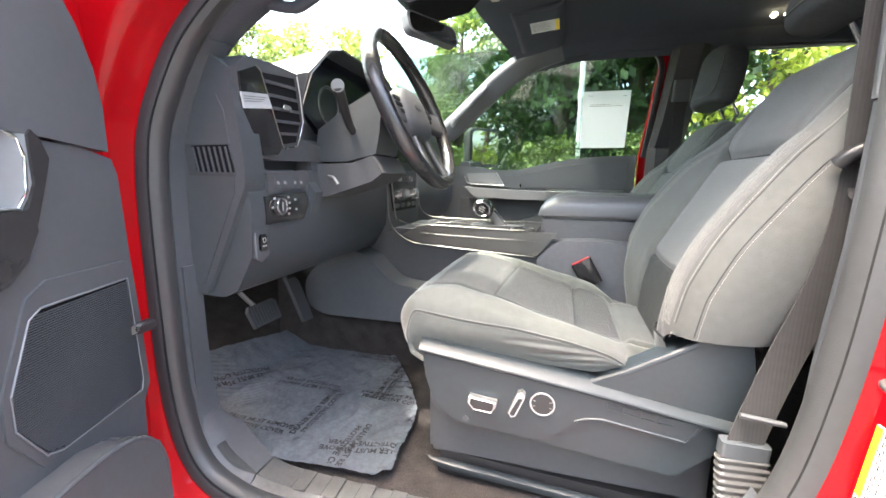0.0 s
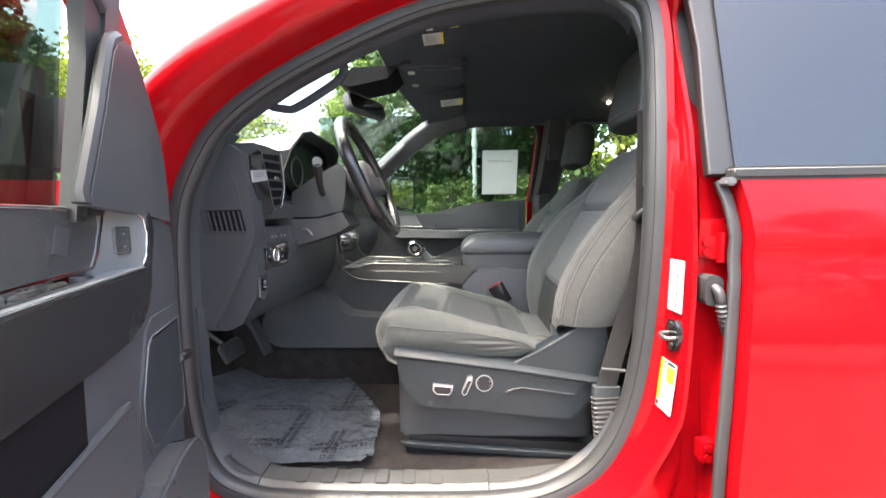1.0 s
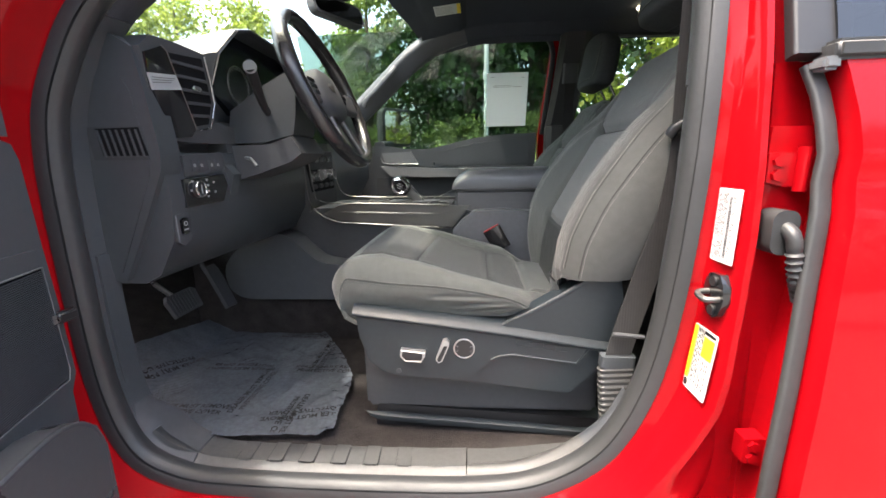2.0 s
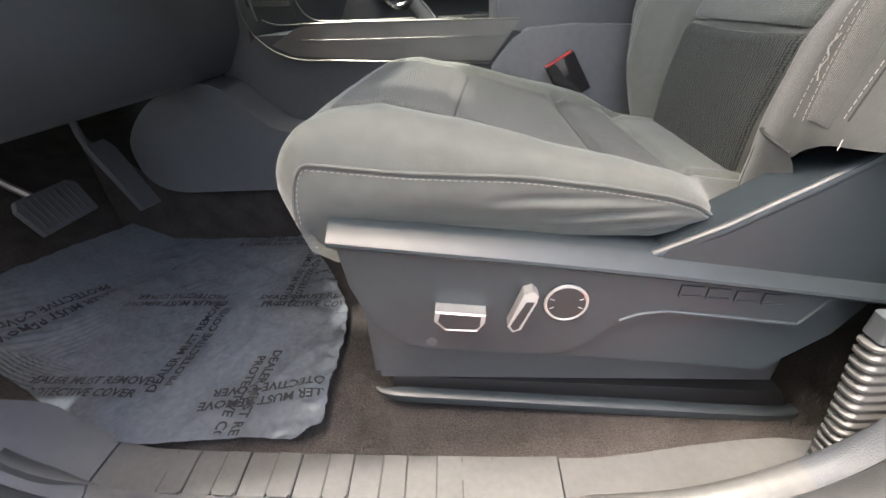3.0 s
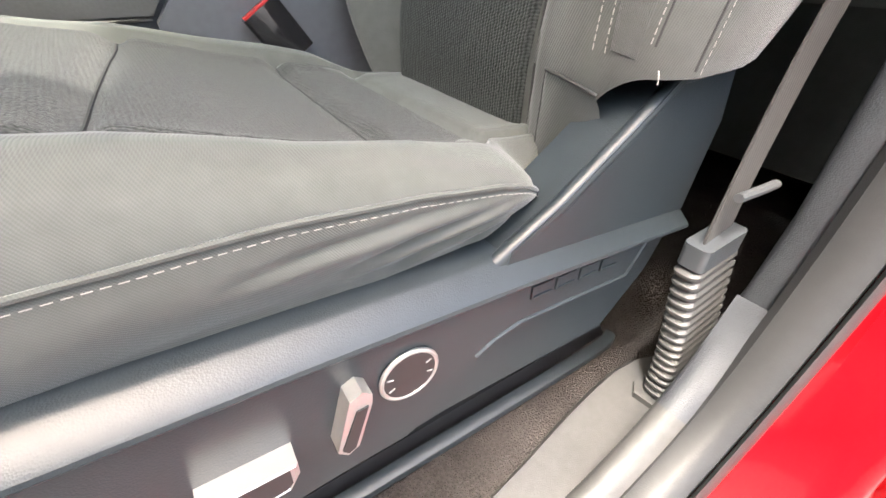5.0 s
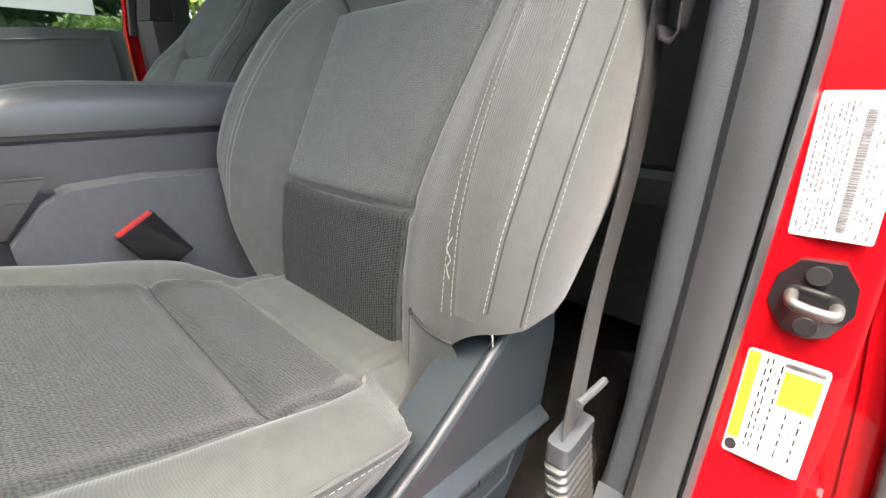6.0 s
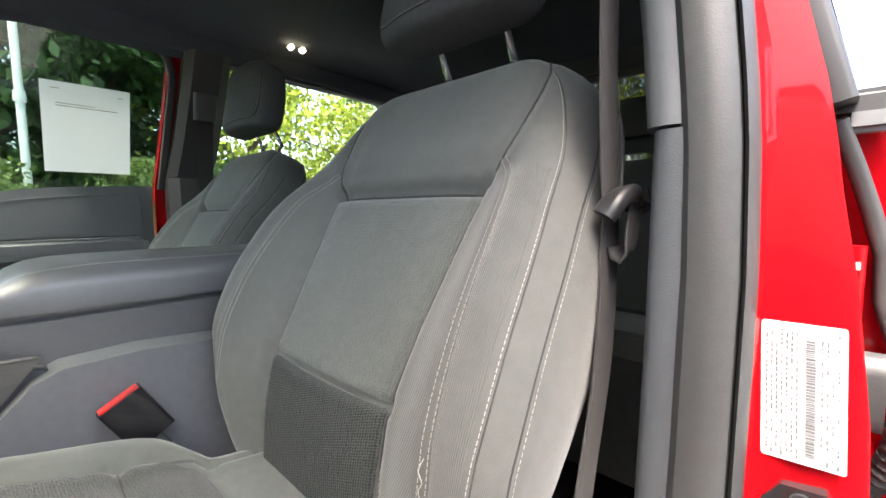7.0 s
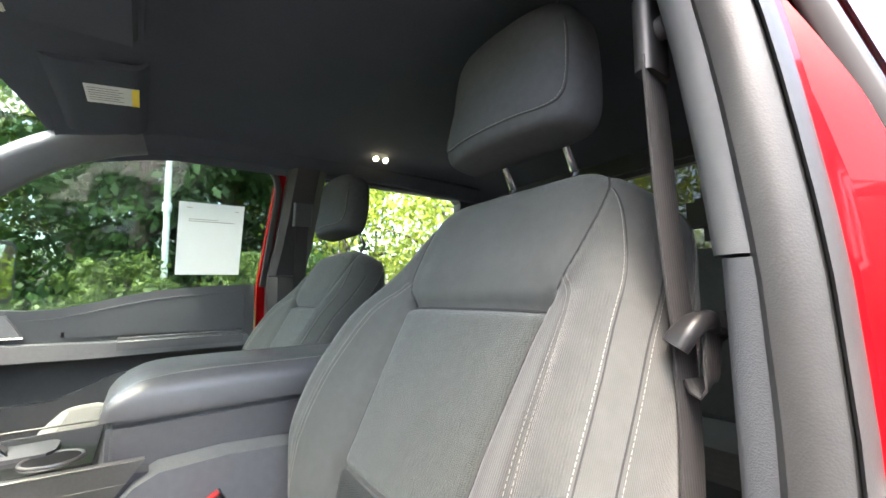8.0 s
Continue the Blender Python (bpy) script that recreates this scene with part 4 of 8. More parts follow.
# hinges and wiring boot on the pillar between the doors
for z, dy in ((1.195, 0.002), (0.79, -0.034)):
    bm = bmesh.new()
    prism(bm, [(0.862, z - 0.018), (0.885, z - 0.024), (0.912, z - 0.024), (0.912, z + 0.018), (0.885, z + 0.022), (0.862, z + 0.020)], "y", 0.060 + dy, 0.085 + dy, 0.003)
    hinge = part("hinge", bm, M["red"], rd, "red painted hinge with two bolts")
    for dz in (-0.009, 0.010):
        bm = bmesh.new()
        disc(bm, (0.874, 0.061 + dy, z + dz), (0, -1, 0), 0.0080, 0.006, 6, 0.001)
        part("bolt", bm, M["red"], hinge)
    bm = bmesh.new()
    disc(bm, (0.904, 0.058 + dy, z - 0.03), (0, 0, 1), 0.008, 0.058, 14, 0.001)
    part("pin", bm, M["red"], hinge)
boot = thing("wiring_boot", (0.88, 0.05, 1.1), "black rubber wiring boot between pillar and door", "cable")
bm = bmesh.new()
prism(bm, rrect(0.017, 0.030, 0.014), "y", 0.038, 0.075, 0.004)
bm.transform(Matrix.Translation((0.880, 0, 1.112)))
part("grommet", bm, M["rubber"], boot)
bm = bmesh.new()
path = curve([(0.882, 0.046, 1.120), (0.884, 0.028, 1.108), (0.889, 0.026, 1.075), (0.899, 0.030, 1.047), (0.914, 0.040, 1.02)], 40)
tube(bm, path, 0.0095, 10, sizes=[1 + (0.18 if i % 3 == 0 else -0.12) * (i > 12) for i in range(40)])
part("bellows", bm, M["rubber"], boot)

# door striker on the pillar
stk = thing("door_striker", (0.828, 0.075, 1.012), "black steel door striker loop on the red pillar", "latch")
bm = bmesh.new()
prism(bm, [(0.098, 0.992), (0.105, 1.005), (0.103, 1.028), (0.092, 1.044), (0.066, 1.046), (0.055, 1.030), (0.052, 1.008), (0.062, 0.985), (0.075, 0.979), (0.090, 0.982)], "x", 0.822, 0.842, 0.003)
part("base_plate", bm, M["piano"], stk)
bm = bmesh.new()
tube(bm, curve([(0.828, 0.091, 1.015), (0.812, 0.091, 1.014), (0.805, 0.087, 1.012), (0.804, 0.068, 1.010), (0.811, 0.063, 1.010), (0.828, 0.063, 1.011)], 26), 0.0046, 10)
part("loop", bm, M["metal_dark"], stk)
for z, y in ((1.034, 0.079), (0.990, 0.077)):
    bm = bmesh.new()
    disc(bm, (0.824, y, z), (-1, 0, 0), 0.0075, 0.005, 20, 0.002)
    part("bolt", bm, M["trim_black"], stk)

# ---- driver's seat ----
SEAT_Y = 0.515
B_O, B_T, B_N = Vector((0.60, SEAT_Y, 0.90)), Vector((0.5, 0, 0.866)), Vector((-0.866, 0, 0.5))


def back(s, y, n):
    """A place on the reclined backrest: up along it, across from its middle, out towards the sitter."""
    return B_O + B_T * s + Vector((0, y, 0)) + B_N * n


def glide(x, xs, ys):
    """Smooth run through the given heights, flat beyond the ends."""
    if x <= xs[0]:
        return ys[0]
    if x >= xs[-1]:
        return ys[-1]
    i = next(k for k in range(len(xs) - 1) if x <= xs[k + 1])

    def slope(k):
        if k == 0 or k == len(xs) - 1:
            j = min(k, len(xs) - 2)
            return (ys[j + 1] - ys[j]) / (xs[j + 1] - xs[j])
        return (ys[k + 1] - ys[k - 1]) / (xs[k + 1] - xs[k - 1])
    h = xs[i + 1] - xs[i]
    t = (x - xs[i]) / h
    return (2 * t ** 3 - 3 * t * t + 1) * ys[i] + (t ** 3 - 2 * t * t + t) * h * slope(i) + (3 * t * t - 2 * t ** 3) * ys[i + 1] + (t ** 3 - t * t) * h * slope(i + 1)


def groove(d, w):
    return math.exp(-(d / w) ** 2)


def back_half(s):
    return glide(s, [-0.06, 0.0, 0.08, 0.2, 0.32, 0.42, 0.50, 0.56, 0.60, 0.635, 0.655, 0.668], [0.24, 0.255, 0.272, 0.284, 0.284, 0.276, 0.262, 0.249, 0.231, 0.196, 0.15, 0.09])


def insert_half(s):
    return glide(s, [0.0, 0.06, 0.18, 0.3, 0.43, 0.45], [0.128, 0.128, 0.126, 0.134, 0.148, 0.150])


def outer_seam(s):
    return glide(s, [0.0, 0.1, 0.2, 0.3, 0.40, 0.44, 0.47], [0.222, 0.220, 0.217, 0.213, 0.203, 0.188, 0.165])


def back_n(s, y):
    """Relief of the backrest's front face."""
    a, w = abs(y), back_half(s)
    top = sstep(0.40, 0.56, s)
    bol = glide(s, [-0.06, 0.04, 0.10, 0.18, 0.27, 0.4, 0.5, 0.6], [0.0, 0.010, 0.030, 0.052, 0.060, 0.046, 0.018, 0.0])
    n = bol * sstep(insert_half(s) - 0.02, 0.225, a) + 0.012 * math.sin(max(0.0, s) * 5.2) * (1 - sstep(0.10, 0.2, a))
    n += 0.010 * sstep(0.435, 0.49, s) * (1 - sstep(0.12, 0.26, a))
    n -= glide(s, [-0.06, 0.0, 0.05, 0.10, 0.17], [0.085, 0.062, 0.040, 0.019, 0.0]) * (1 - 0.62 * sstep(0.125, 0.20, a))      # the lower back recedes behind the cushion
    roll = min(1.0, max(0.0, (a - (w - 0.065)) / 0.065))
    n -= 0.085 * (1 - math.sqrt(max(0.0, 1 - roll * roll)))
    crown = min(1.0, max(0.0, (s - 0.60) / 0.068))
    n -= 0.05 * (1 - math.sqrt(max(0.0, 1 - crown * crown)))
    hem = lerp(lerp(-0.06, -0.005, sstep(0.100, 0.135, a)), 0.062, sstep(0.150, 0.250, a))
    low = min(1.0, max(0.0, (hem + 0.055 - s) / 0.055))
    n -= 0.044 * (1 - math.sqrt(max(0.0, 1 - low * low))) * sstep(0.13, 0.19, a)      # bolsters round off at their lower end
    if s < 0.452:
        n -= 0.0080 * groove(a - insert_half(s), 0.006)
    if a < insert_half(min(s, 0.45)) + 0.01:
        n -= 0.0075 * groove(s - (0.177 - 0.35 * (insert_half(0.18) ** 2 - y * y)), 0.006)
    if a < 0.155:
        n -= 0.015 * groove(s - 0.433, 0.010)
    if s > 0.433:
        n -= 0.004 * groove(a - glide(s, [0.433, 0.5, 0.6, 0.655], [0.150, 0.170, 0.180, 0.150]), 0.006)
    if s < 0.46:
        n -= 0.003 * groove(a - outer_seam(s), 0.005)
    n += 0.0012 * noise.noise((s * 14, y * 14, 3))
    return n


seat = thing("driver_seat", (0.45, SEAT_Y, 0.64), "grey cloth front seat with pale double stitching and power switches", "seat", group="front seats")

# backrest: front face and shell in rings along its height
def back_ring(s, front_only=False):
    w = back_half(s)
    ys = [w * math.sin(radians(-90 + 180 * i / 96)) for i in range(97)]
    ys = [lerp(y, w * (-1 + 2 * i / 96), 0.45) for i, y in enumerate(ys)]
    frac = (s + 0.06) / 0.728

    def up(y, n):
        """The side bolsters end above the shield, at a level hem."""
        hem = lerp(lerp(-0.06, -0.005, sstep(0.100, 0.135, abs(y))), (0.082 - 0.5 * n) / 0.866, sstep(0.150, 0.250, abs(y)))
        return lerp(hem, 0.668, frac)
    ys = [y * back_half(up(y, 0.05)) / w for y in ys]
    wide = 0.040 * sstep(-0.03, 0.10, s) * (1 - sstep(0.30, 0.5, s))      # the inner bolster is fuller
    out = []
    for y in ys:
        t = up(y, 0.05)
        for again in range(4):
            t = lerp(t, up(y, back_n(t, y)), 0.6)
        out.append(back(t, y + wide * sstep(0.12, 0.26, y), back_n(t, y)))
    w = back_half(up(w, 0.0))
    if not front_only:
        thick = interp(s, [-0.06, 0.1, 0.5, 0.62, 0.668], [-0.14, -0.15, -0.125, -0.10, -0.07])
        side = back_n(t, w)
        inn = 0.030
        for k in range(1, 5):
            n = lerp(side, thick, k / 4)
            out.append(back(up(w, n), w - inn * (k / 4) ** 2, n))
        for k in range(1, 10):
            out.append(back(up(w, thick), lerp(w - inn, inn - w, k / 9), thick - 0.012 * math.sin(math.pi * k / 9)))
        for k in range(1, 4):
            n = lerp(thick, side, k / 4)
            out.append(back(up(w, n), -w + inn * (1 - k / 4) ** 2, n))
    return out


S_STEPS = [-0.06 + 0.728 * (i / 110) for i in range(111)]
bm = bmesh.new()
rings = [back_ring(s) for s in S_STEPS]
tucked = [Vector((lerp(p.x, 0.70, 0.2), SEAT_Y + (p.y - SEAT_Y) * 0.93, p.z + 0.022)) for p in rings[0]]      # the hem folds up inside
rows = skin(bm, [tucked] + rings, caps=False)
bm.faces.new(rows[-1])
backrest = part("backrest", bm, M["twill_back"], seat, "grey ribbed cloth backrest", 60)


def patch(bm, s0, s1, y_of, lift, ns, ny):
    """A cloth patch that follows the backrest's relief."""
    sheet(bm, lambda u, v: (lambda s: back(s, lerp(-y_of(s), y_of(s), v), back_n(s, lerp(-y_of(s), y_of(s), v)) + lift))(lerp(s0, s1, u)), ns, ny)


bm = bmesh.new()
patch(bm, 0.1790, 0.428, lambda s: insert_half(s) - 0.003, 0.0022, 60, 50)
part("backrest_insert", bm, M["insert_back"], backrest, "fine patterned cloth insert", 60)
bm = bmesh.new()
sheet(bm, lambda u, v: (lambda y: (lambda s: back(s, y, back_n(s, y) + 0.0022))(lerp(-0.02, 0.1748 - 0.35 * (insert_half(0.18) ** 2 - y * y), u)))(lerp(-0.123, 0.123, v)), 40, 50)
part("lumbar_insert", bm, M["lumbar"], backrest, "dark patterned lumbar cloth", 60)

bm = bmesh.new()
sheet(bm, lambda u, v: (lambda s: (lambda y: back(s, -y, back_n(s, y) + 0.0010))(lerp(outer_seam(s) + 0.0085, back_half(s) - glide(s, [0, 0.45, 0.62], [0.028, 0.030, 0.05]) - 0.004, v)))(lerp(0.102, 0.44, u)), 70, 14)
lay_uv(bm, 70, 14, 0.36, 0.046)
part("bolster_panel", bm, M["ribbed"], backrest, "corded grey cloth panel of the outer bolster", 60)

for sgn, off in ((-1, -0.0045), (-1, 0.0045), (1, -0.0045), (1, 0.0045)):
    bm = bmesh.new()
    stitches(bm, [back(s, sgn * (outer_seam(s) + off), back_n(s, outer_seam(s) + off) + 0.0006) for s in np.linspace(0.100, 0.47, 60)])
    part("stitching", bm, M["thread"], backrest, "pale double stitching", kind="stuff")
def hem_fold(u, v):
    """The outer bolster's bottom corner, folded under and sewn up."""
    a = lerp(0.160, 0.222, v)
    low = lerp(lerp(-0.06, -0.005, sstep(0.100, 0.135, a)), 0.062, sstep(0.150, 0.250, a)) + 0.012
    s = lerp(low, 0.086 - 0.010 * v, u)
    return back(s, -a, back_n(s, a) + 0.0012 + 0.0035 * sstep(0.55, 1.0, u) * sstep(0.0, 0.12, v))


bm = bmesh.new()
sheet(bm, hem_fold, 14, 16)
part("hem_fold", bm, M["twill_back"], backrest, "folded cloth corner of the hem", 60)
bm = bmesh.new()
tube(bm, [hem_fold(1.0, v) for v in np.linspace(0, 1, 16)], 0.0016, 6)
tube(bm, [hem_fold(u, 0.0) for u in np.linspace(0, 1, 10)], 0.0008, 5)
part("seam", bm, M["dark_seam"], backrest)
bm = bmesh.new()
stitches(bm, [back(s, -(back_half(s) - 0.0065), back_n(s, back_half(s) - 0.0065) + 0.0002) for s in np.linspace(0.11, 0.55, 66)], r=0.00028)
part("stitching", bm, M["thread"], backrest, kind="stuff")
for sgn in (-1, 1):
    bm = bmesh.new()
    stitches(bm, [back(s, sgn * (back_half(s) - d), back_n(s, back_half(s) - d) + 0.0008) for s, d in ((s, glide(s, [0, 0.45, 0.62], [0.028, 0.030, 0.05])) for s in np.linspace(0.112, 0.60, 62))])
    part("stitching", bm, M["thread"], backrest, kind="stuff")
bm = bmesh.new()
for sgn in (-1, 1):
    tube(bm, [back(s, sgn * (back_half(s) - d + 0.0018), back_n(s, back_half(s) - d + 0.0018) - 0.0004) for s, d in ((s, glide(s, [0, 0.45, 0.62], [0.028, 0.030, 0.05])) for s in np.linspace(0.112, 0.60, 54))], 0.0009, 6)
    tube(bm, [back(s, sgn * (back_half(s) - 0.0085), back_n(s, back_half(s) - 0.0085) - 0.0002) for s in np.linspace(0.11, 0.56, 60)], 0.0010, 6)
    tube(bm, [back(s, sgn * insert_half(s), back_n(s, insert_half(s)) + 0.0012) for s in np.linspace(0.0, 0.432, 50)], 0.0018, 6)
tube(bm, [back(0.433, y, back_n(0.433, y) + 0.0006) for y in np.linspace(-0.15, 0.15, 30)], 0.0024, 6)
for sgn in (-1, 1):
    tube(bm, [back(s, sgn * q, back_n(s, q) + 0.0004) for s, q in ((s, glide(s, [0.433, 0.5, 0.6, 0.655], [0.150, 0.170, 0.180, 0.150])) for s in np.linspace(0.433, 0.655, 30))], 0.0014, 6)
part("seam", bm, M["dark_seam"], backrest)
bm = bmesh.new()
tube(bm, [Vector((0.640, 0.254, 0.991)), Vector((0.637, 0.251, 0.988)), Vector((0.636, 0.250, 0.984))], 0.0005, 5)
part("loose_thread", bm, M["thread"], backrest, "loose white thread end")
bm = bmesh.new()
tube(bm, curve([back(s, -outer_seam(s) + d, back_n(s, outer_seam(s)) + h) for s, d, h in ((0.160, 0.000, 0.002), (0.150, 0.003, 0.004), (0.143, -0.002, 0.004), (0.136, 0.002, 0.003), (0.128, -0.001, 0.002))], 16), 0.0006, 5)
part("loose_thread", bm, M["thread"], backrest, "loose white thread end")

# headrest on two posts
bm = bmesh.new()
H_C = Vector((0.930, SEAT_Y - 0.002, 1.618))
h_up, h_out = Vector((0.22, 0, 0.975)), Vector((-0.975, 0, 0.22))


def head_size(v):
    """Half width and half depth of the headrest at a height from -1 to 1."""
    f = max(0.0, 1 - abs(v) ** 4.5) ** (1 / 4.5)
    return (0.141 - 0.010 * v) * (0.55 + 0.45 * f), 0.056 * (0.25 + 0.75 * f)


def head(y, n, v):
    return H_C + h_up * (0.102 * v) + Vector((0, y, 0)) + h_out * (n - 0.010 * (y / 0.13) ** 2 + 0.010 * max(v, 0.0))


def head_face(q, v, lift=0.0):
    """A place on the headrest's front, q across from -1 to 1."""
    w, t = head_size(v)
    return head(q * w, t * math.sqrt(max(0.0, 1 - (abs(q) ** 1.8) ** 2)) ** (2 / 3.6) + lift, v)


rings = []
for i in range(33):
    v = math.sin(radians(-90 + 180 * i / 32))
    w, t = head_size(v)
    row = []
    for j in range(56):
        a = 2 * math.pi * j / 56
        c, q = math.cos(a), math.sin(a)
        row.append(head(math.copysign(abs(c) ** (2 / 3.6), c) * w, math.copysign(abs(q) ** (2 / 3.6), q) * t, v))
    rings.append(row)
skin(bm, rings)
hr = part("headrest", bm, M["headrest"], seat, "dark grey cloth headrest", 60)
H_SEAM = curve([head_face(-0.90, 0.92), head_face(-0.91, 0.4), head_face(-0.90, -0.35), head_face(-0.86, -0.66), head_face(-0.74, -0.78), head_face(-0.4, -0.80), head_face(0.0, -0.80), head_face(0.4, -0.80), head_face(0.74, -0.78), head_face(0.86, -0.66), head_face(0.90, -0.35), head_face(0.90, 0.9)], 150)
bm = bmesh.new()
stitches(bm, [p + h_out * 0.0010 for p in H_SEAM], r=0.0004)
part("stitching", bm, M["thread"], hr)
bm = bmesh.new()
tube(bm, [p + Vector((0, -0.003 if p.y < SEAT_Y else 0.003, -0.002)) for p in H_SEAM], 0.0010, 6)
part("seam", bm, M["dark_seam"], hr)
for y in (-0.068, 0.068):
    bm = bmesh.new()
    tube(bm, [back(0.60, y, -0.045), back(0.70, y, -0.047), H_C + Vector((0.015, y, -0.05))], 0.0065, 12)
    p = part("headrest_post", bm, M["chrome"], seat, "chrome headrest post")
    bm = bmesh.new()
    disc(bm, back(0.655, y, -0.046), B_T, 0.014, 0.012, 16, 0.003)
    part("post_guide", bm, M["plastic_soft"], p)

# cushion
def cush_edge(x):
    """Height of the outer piped seam."""
    return interp(x, [0.17, 0.21, 0.326, 0.40, 0.473, 0.53, 0.58, 0.60], [0.970, 0.979, 0.970, 0.962, 0.952, 0.940, 0.922, 0.912])


def cush_top(x, y):
    v = (y - SEAT_Y) / 0.246
    a = min(1.0, abs(v))
    mid = interp(x, [0.13, 0.16, 0.2, 0.27, 0.35, 0.43, 0.50, 0.58, 0.66], [0.990, 1.003, 1.013, 1.014, 0.993, 0.962, 0.940, 0.922, 0.912])
    bol = interp(x, [0.15, 0.25, 0.35, 0.5, 0.6], [0.0, 0.004, 0.010, 0.022, 0.012])
    z = mid + bol * sstep(0.55, 0.84, a)
    edge = cush_edge(x)
    r = min(1.0, max(0.0, (a - 0.80) / 0.20))
    z = lerp(z, edge, 1 - math.sqrt(max(0, 1 - r * r)))
    soft_r = lerp(0.085, 0.020, sstep(0.80, 1.0, a))
    f = min(1.0, max(0.0, (cush_front(y) + soft_r - x) / soft_r))
    z -= 0.052 * (1 - math.sqrt(max(0.0, 1 - f * f)))
    # seams of the insert
    if a < 0.72:
        z -= 0.010 * groove(x - (0.344 + 0.012 * v), 0.010) * (x < 0.4)
        z -= 0.010 * groove(x - 0.502, 0.009)
        z -= 0.010 * groove(x - 0.592, 0.008)
    z -= 0.008 * groove(a - interp(x, [0.2, 0.35, 0.6], [0.70, 0.70, 0.71]), 0.022) * sstep(0.19, 0.24, x)
    z -= 0.022 * sstep(0.55, 0.62, x) * sstep(0.60, 0.95, a)
    z += 0.003 * math.exp(-((x - 0.30) / 0.05) ** 2) * math.cos(v * 3) + 0.0012 * noise.noise((x * 16, y * 16, 1))
    return z


def cush_front(y):
    v = (y - SEAT_Y) / 0.252
    return 0.150 + 0.025 * v ** 4 + 0.022 * max(0.0, (abs(v) - 0.85) / 0.15) ** 2


def tuck(x):
    """The rear corners round off in plan."""
    f = min(1.0, max(0.0, (x - 0.522) / 0.074))
    return 1 - 0.20 * (1 - math.sqrt(1 - f * f))


bm = bmesh.new()
rings = []
NX, NY = 90, 70
for j in range(NY + 1):
    y = SEAT_Y - 0.246 + 0.492 * j / NY
    v = (y - SEAT_Y) / 0.252
    x0 = cush_front(y)
    top = []
    for i in range(NX + 1):
        u = i / NX
        x = lerp(x0, lerp(0.665, 0.592, min(1.0, max(0.0, (abs(v) - 0.60) / 0.376)) ** 2), u ** 1.25)
        top.append(Vector((x, y, cush_top(x, y))))
    z0 = top[0].z
    low = [Vector((x0 + 0.002, y, z0 - 0.012)), Vector((x0 + 0.008, y, max(0.890, z0 - 0.035))), Vector((x0 + 0.030, y, 0.878)), Vector((x0 + 0.08, y, 0.868)), Vector((0.66, y, 0.86))]
    rings.append(low[::-1] + top)
# rounded outer and inner flanks
def flank(ring_, sgn):
    out = []
    for k in range(1, 25):
        f = k / 24
        row = []
        for q in ring_:
            z_low = interp(q.x, [0.17, 0.23, 0.33, 0.45, 0.50, 0.53, 0.56, 0.6], [0.900, 0.902, 0.906, 0.898, 0.894, 0.894, 0.897, 0.900])
            drop = max(0.0, q.z - z_low)
            bulge = 0.006 * math.sin(math.pi * min(1.0, f * 1.15)) - 0.014 * f
            crease = 0.0012 * noise.noise((q.x * 30, f * 2, 6)) * math.sin(math.pi * f)
            for xa, fa, xb, fb, amp in ((0.37, 0.42, 0.535, 0.10, 0.0030), (0.42, 0.72, 0.550, 0.22, 0.0042), (0.46, 0.86, 0.556, 0.45, 0.0034), (0.51, 0.95, 0.560, 0.70, 0.0022)):
                along = (q.x - xa) / (xb - xa)
                if 0 < along < 1:
                    crease -= amp * math.sin(math.pi * along ** 0.8) * (groove(f - lerp(fa, fb, along), 0.07) - 0.6 * groove(f - lerp(fa, fb, along) - 0.13, 0.08))
            row.append(Vector((q.x + 0.006 * f ** 1.6 * (1 - sstep(0.17, 0.25, q.x)), q.y + sgn * (bulge + crease), q.z - drop * f)))
        out.append(row)
    return out


seam_row = [q + Vector((0, -0.0008, 0)) for q in rings[0] if q.x < 0.588 and q.z > 0.895]
rings = flank(rings[0], -1)[::-1] + rings + flank(rings[-1], 1)
for row in rings:                          # the sides tuck in behind the shield's wing
    for q in row:
        q.y = SEAT_Y + (q.y - SEAT_Y) * tuck(q.x)
skin(bm, rings, True)
cushion = part("cushion", bm, M["twill"], seat, "grey twill seat cushion, creased at its side", 60)
bm = bmesh.new()
sheet(bm, lambda u, v: (lambda x, y: Vector((x, y, cush_top(x, y) + 0.0012)))(lerp(0.215, 0.585, u), SEAT_Y + lerp(-0.172, 0.172, v)), 60, 36)
part("cushion_insert", bm, M["insert"], cushion, "patterned cloth insert", 60)
bm = bmesh.new()
pipe = curve([Vector((q.x, SEAT_Y + (q.y - SEAT_Y) * tuck(q.x), q.z)) for q in seam_row[1:]], 120)
tube(bm, pipe, 0.0018, 6)
part("piping", bm, M["twill"], cushion)
bm = bmesh.new()
stitches(bm, [p + Vector((0.0045 * sstep(0.21, 0.185, p.x), -0.0022, -0.0045 * sstep(0.180, 0.20, p.x))) for p in curve(pipe, 260)], gap=0.0058, length=0.0036, r=0.0003)
part("stitching", bm, M["thread"], cushion, "pale stitching")
bm = bmesh.new()
for x in (0.502,):
    tube(bm, [Vector((x, SEAT_Y + y, cush_top(x, SEAT_Y + y) + 0.0018)) for y in np.linspace(-0.17, 0.17, 30)], 0.0013, 6)
tube(bm, [Vector((0.344 + 0.012 * y / 0.252, SEAT_Y + y, cush_top(0.344 + 0.012 * y / 0.252, SEAT_Y + y) + 0.0018)) for y in np.linspace(-0.17, 0.17, 30)], 0.0013, 6)
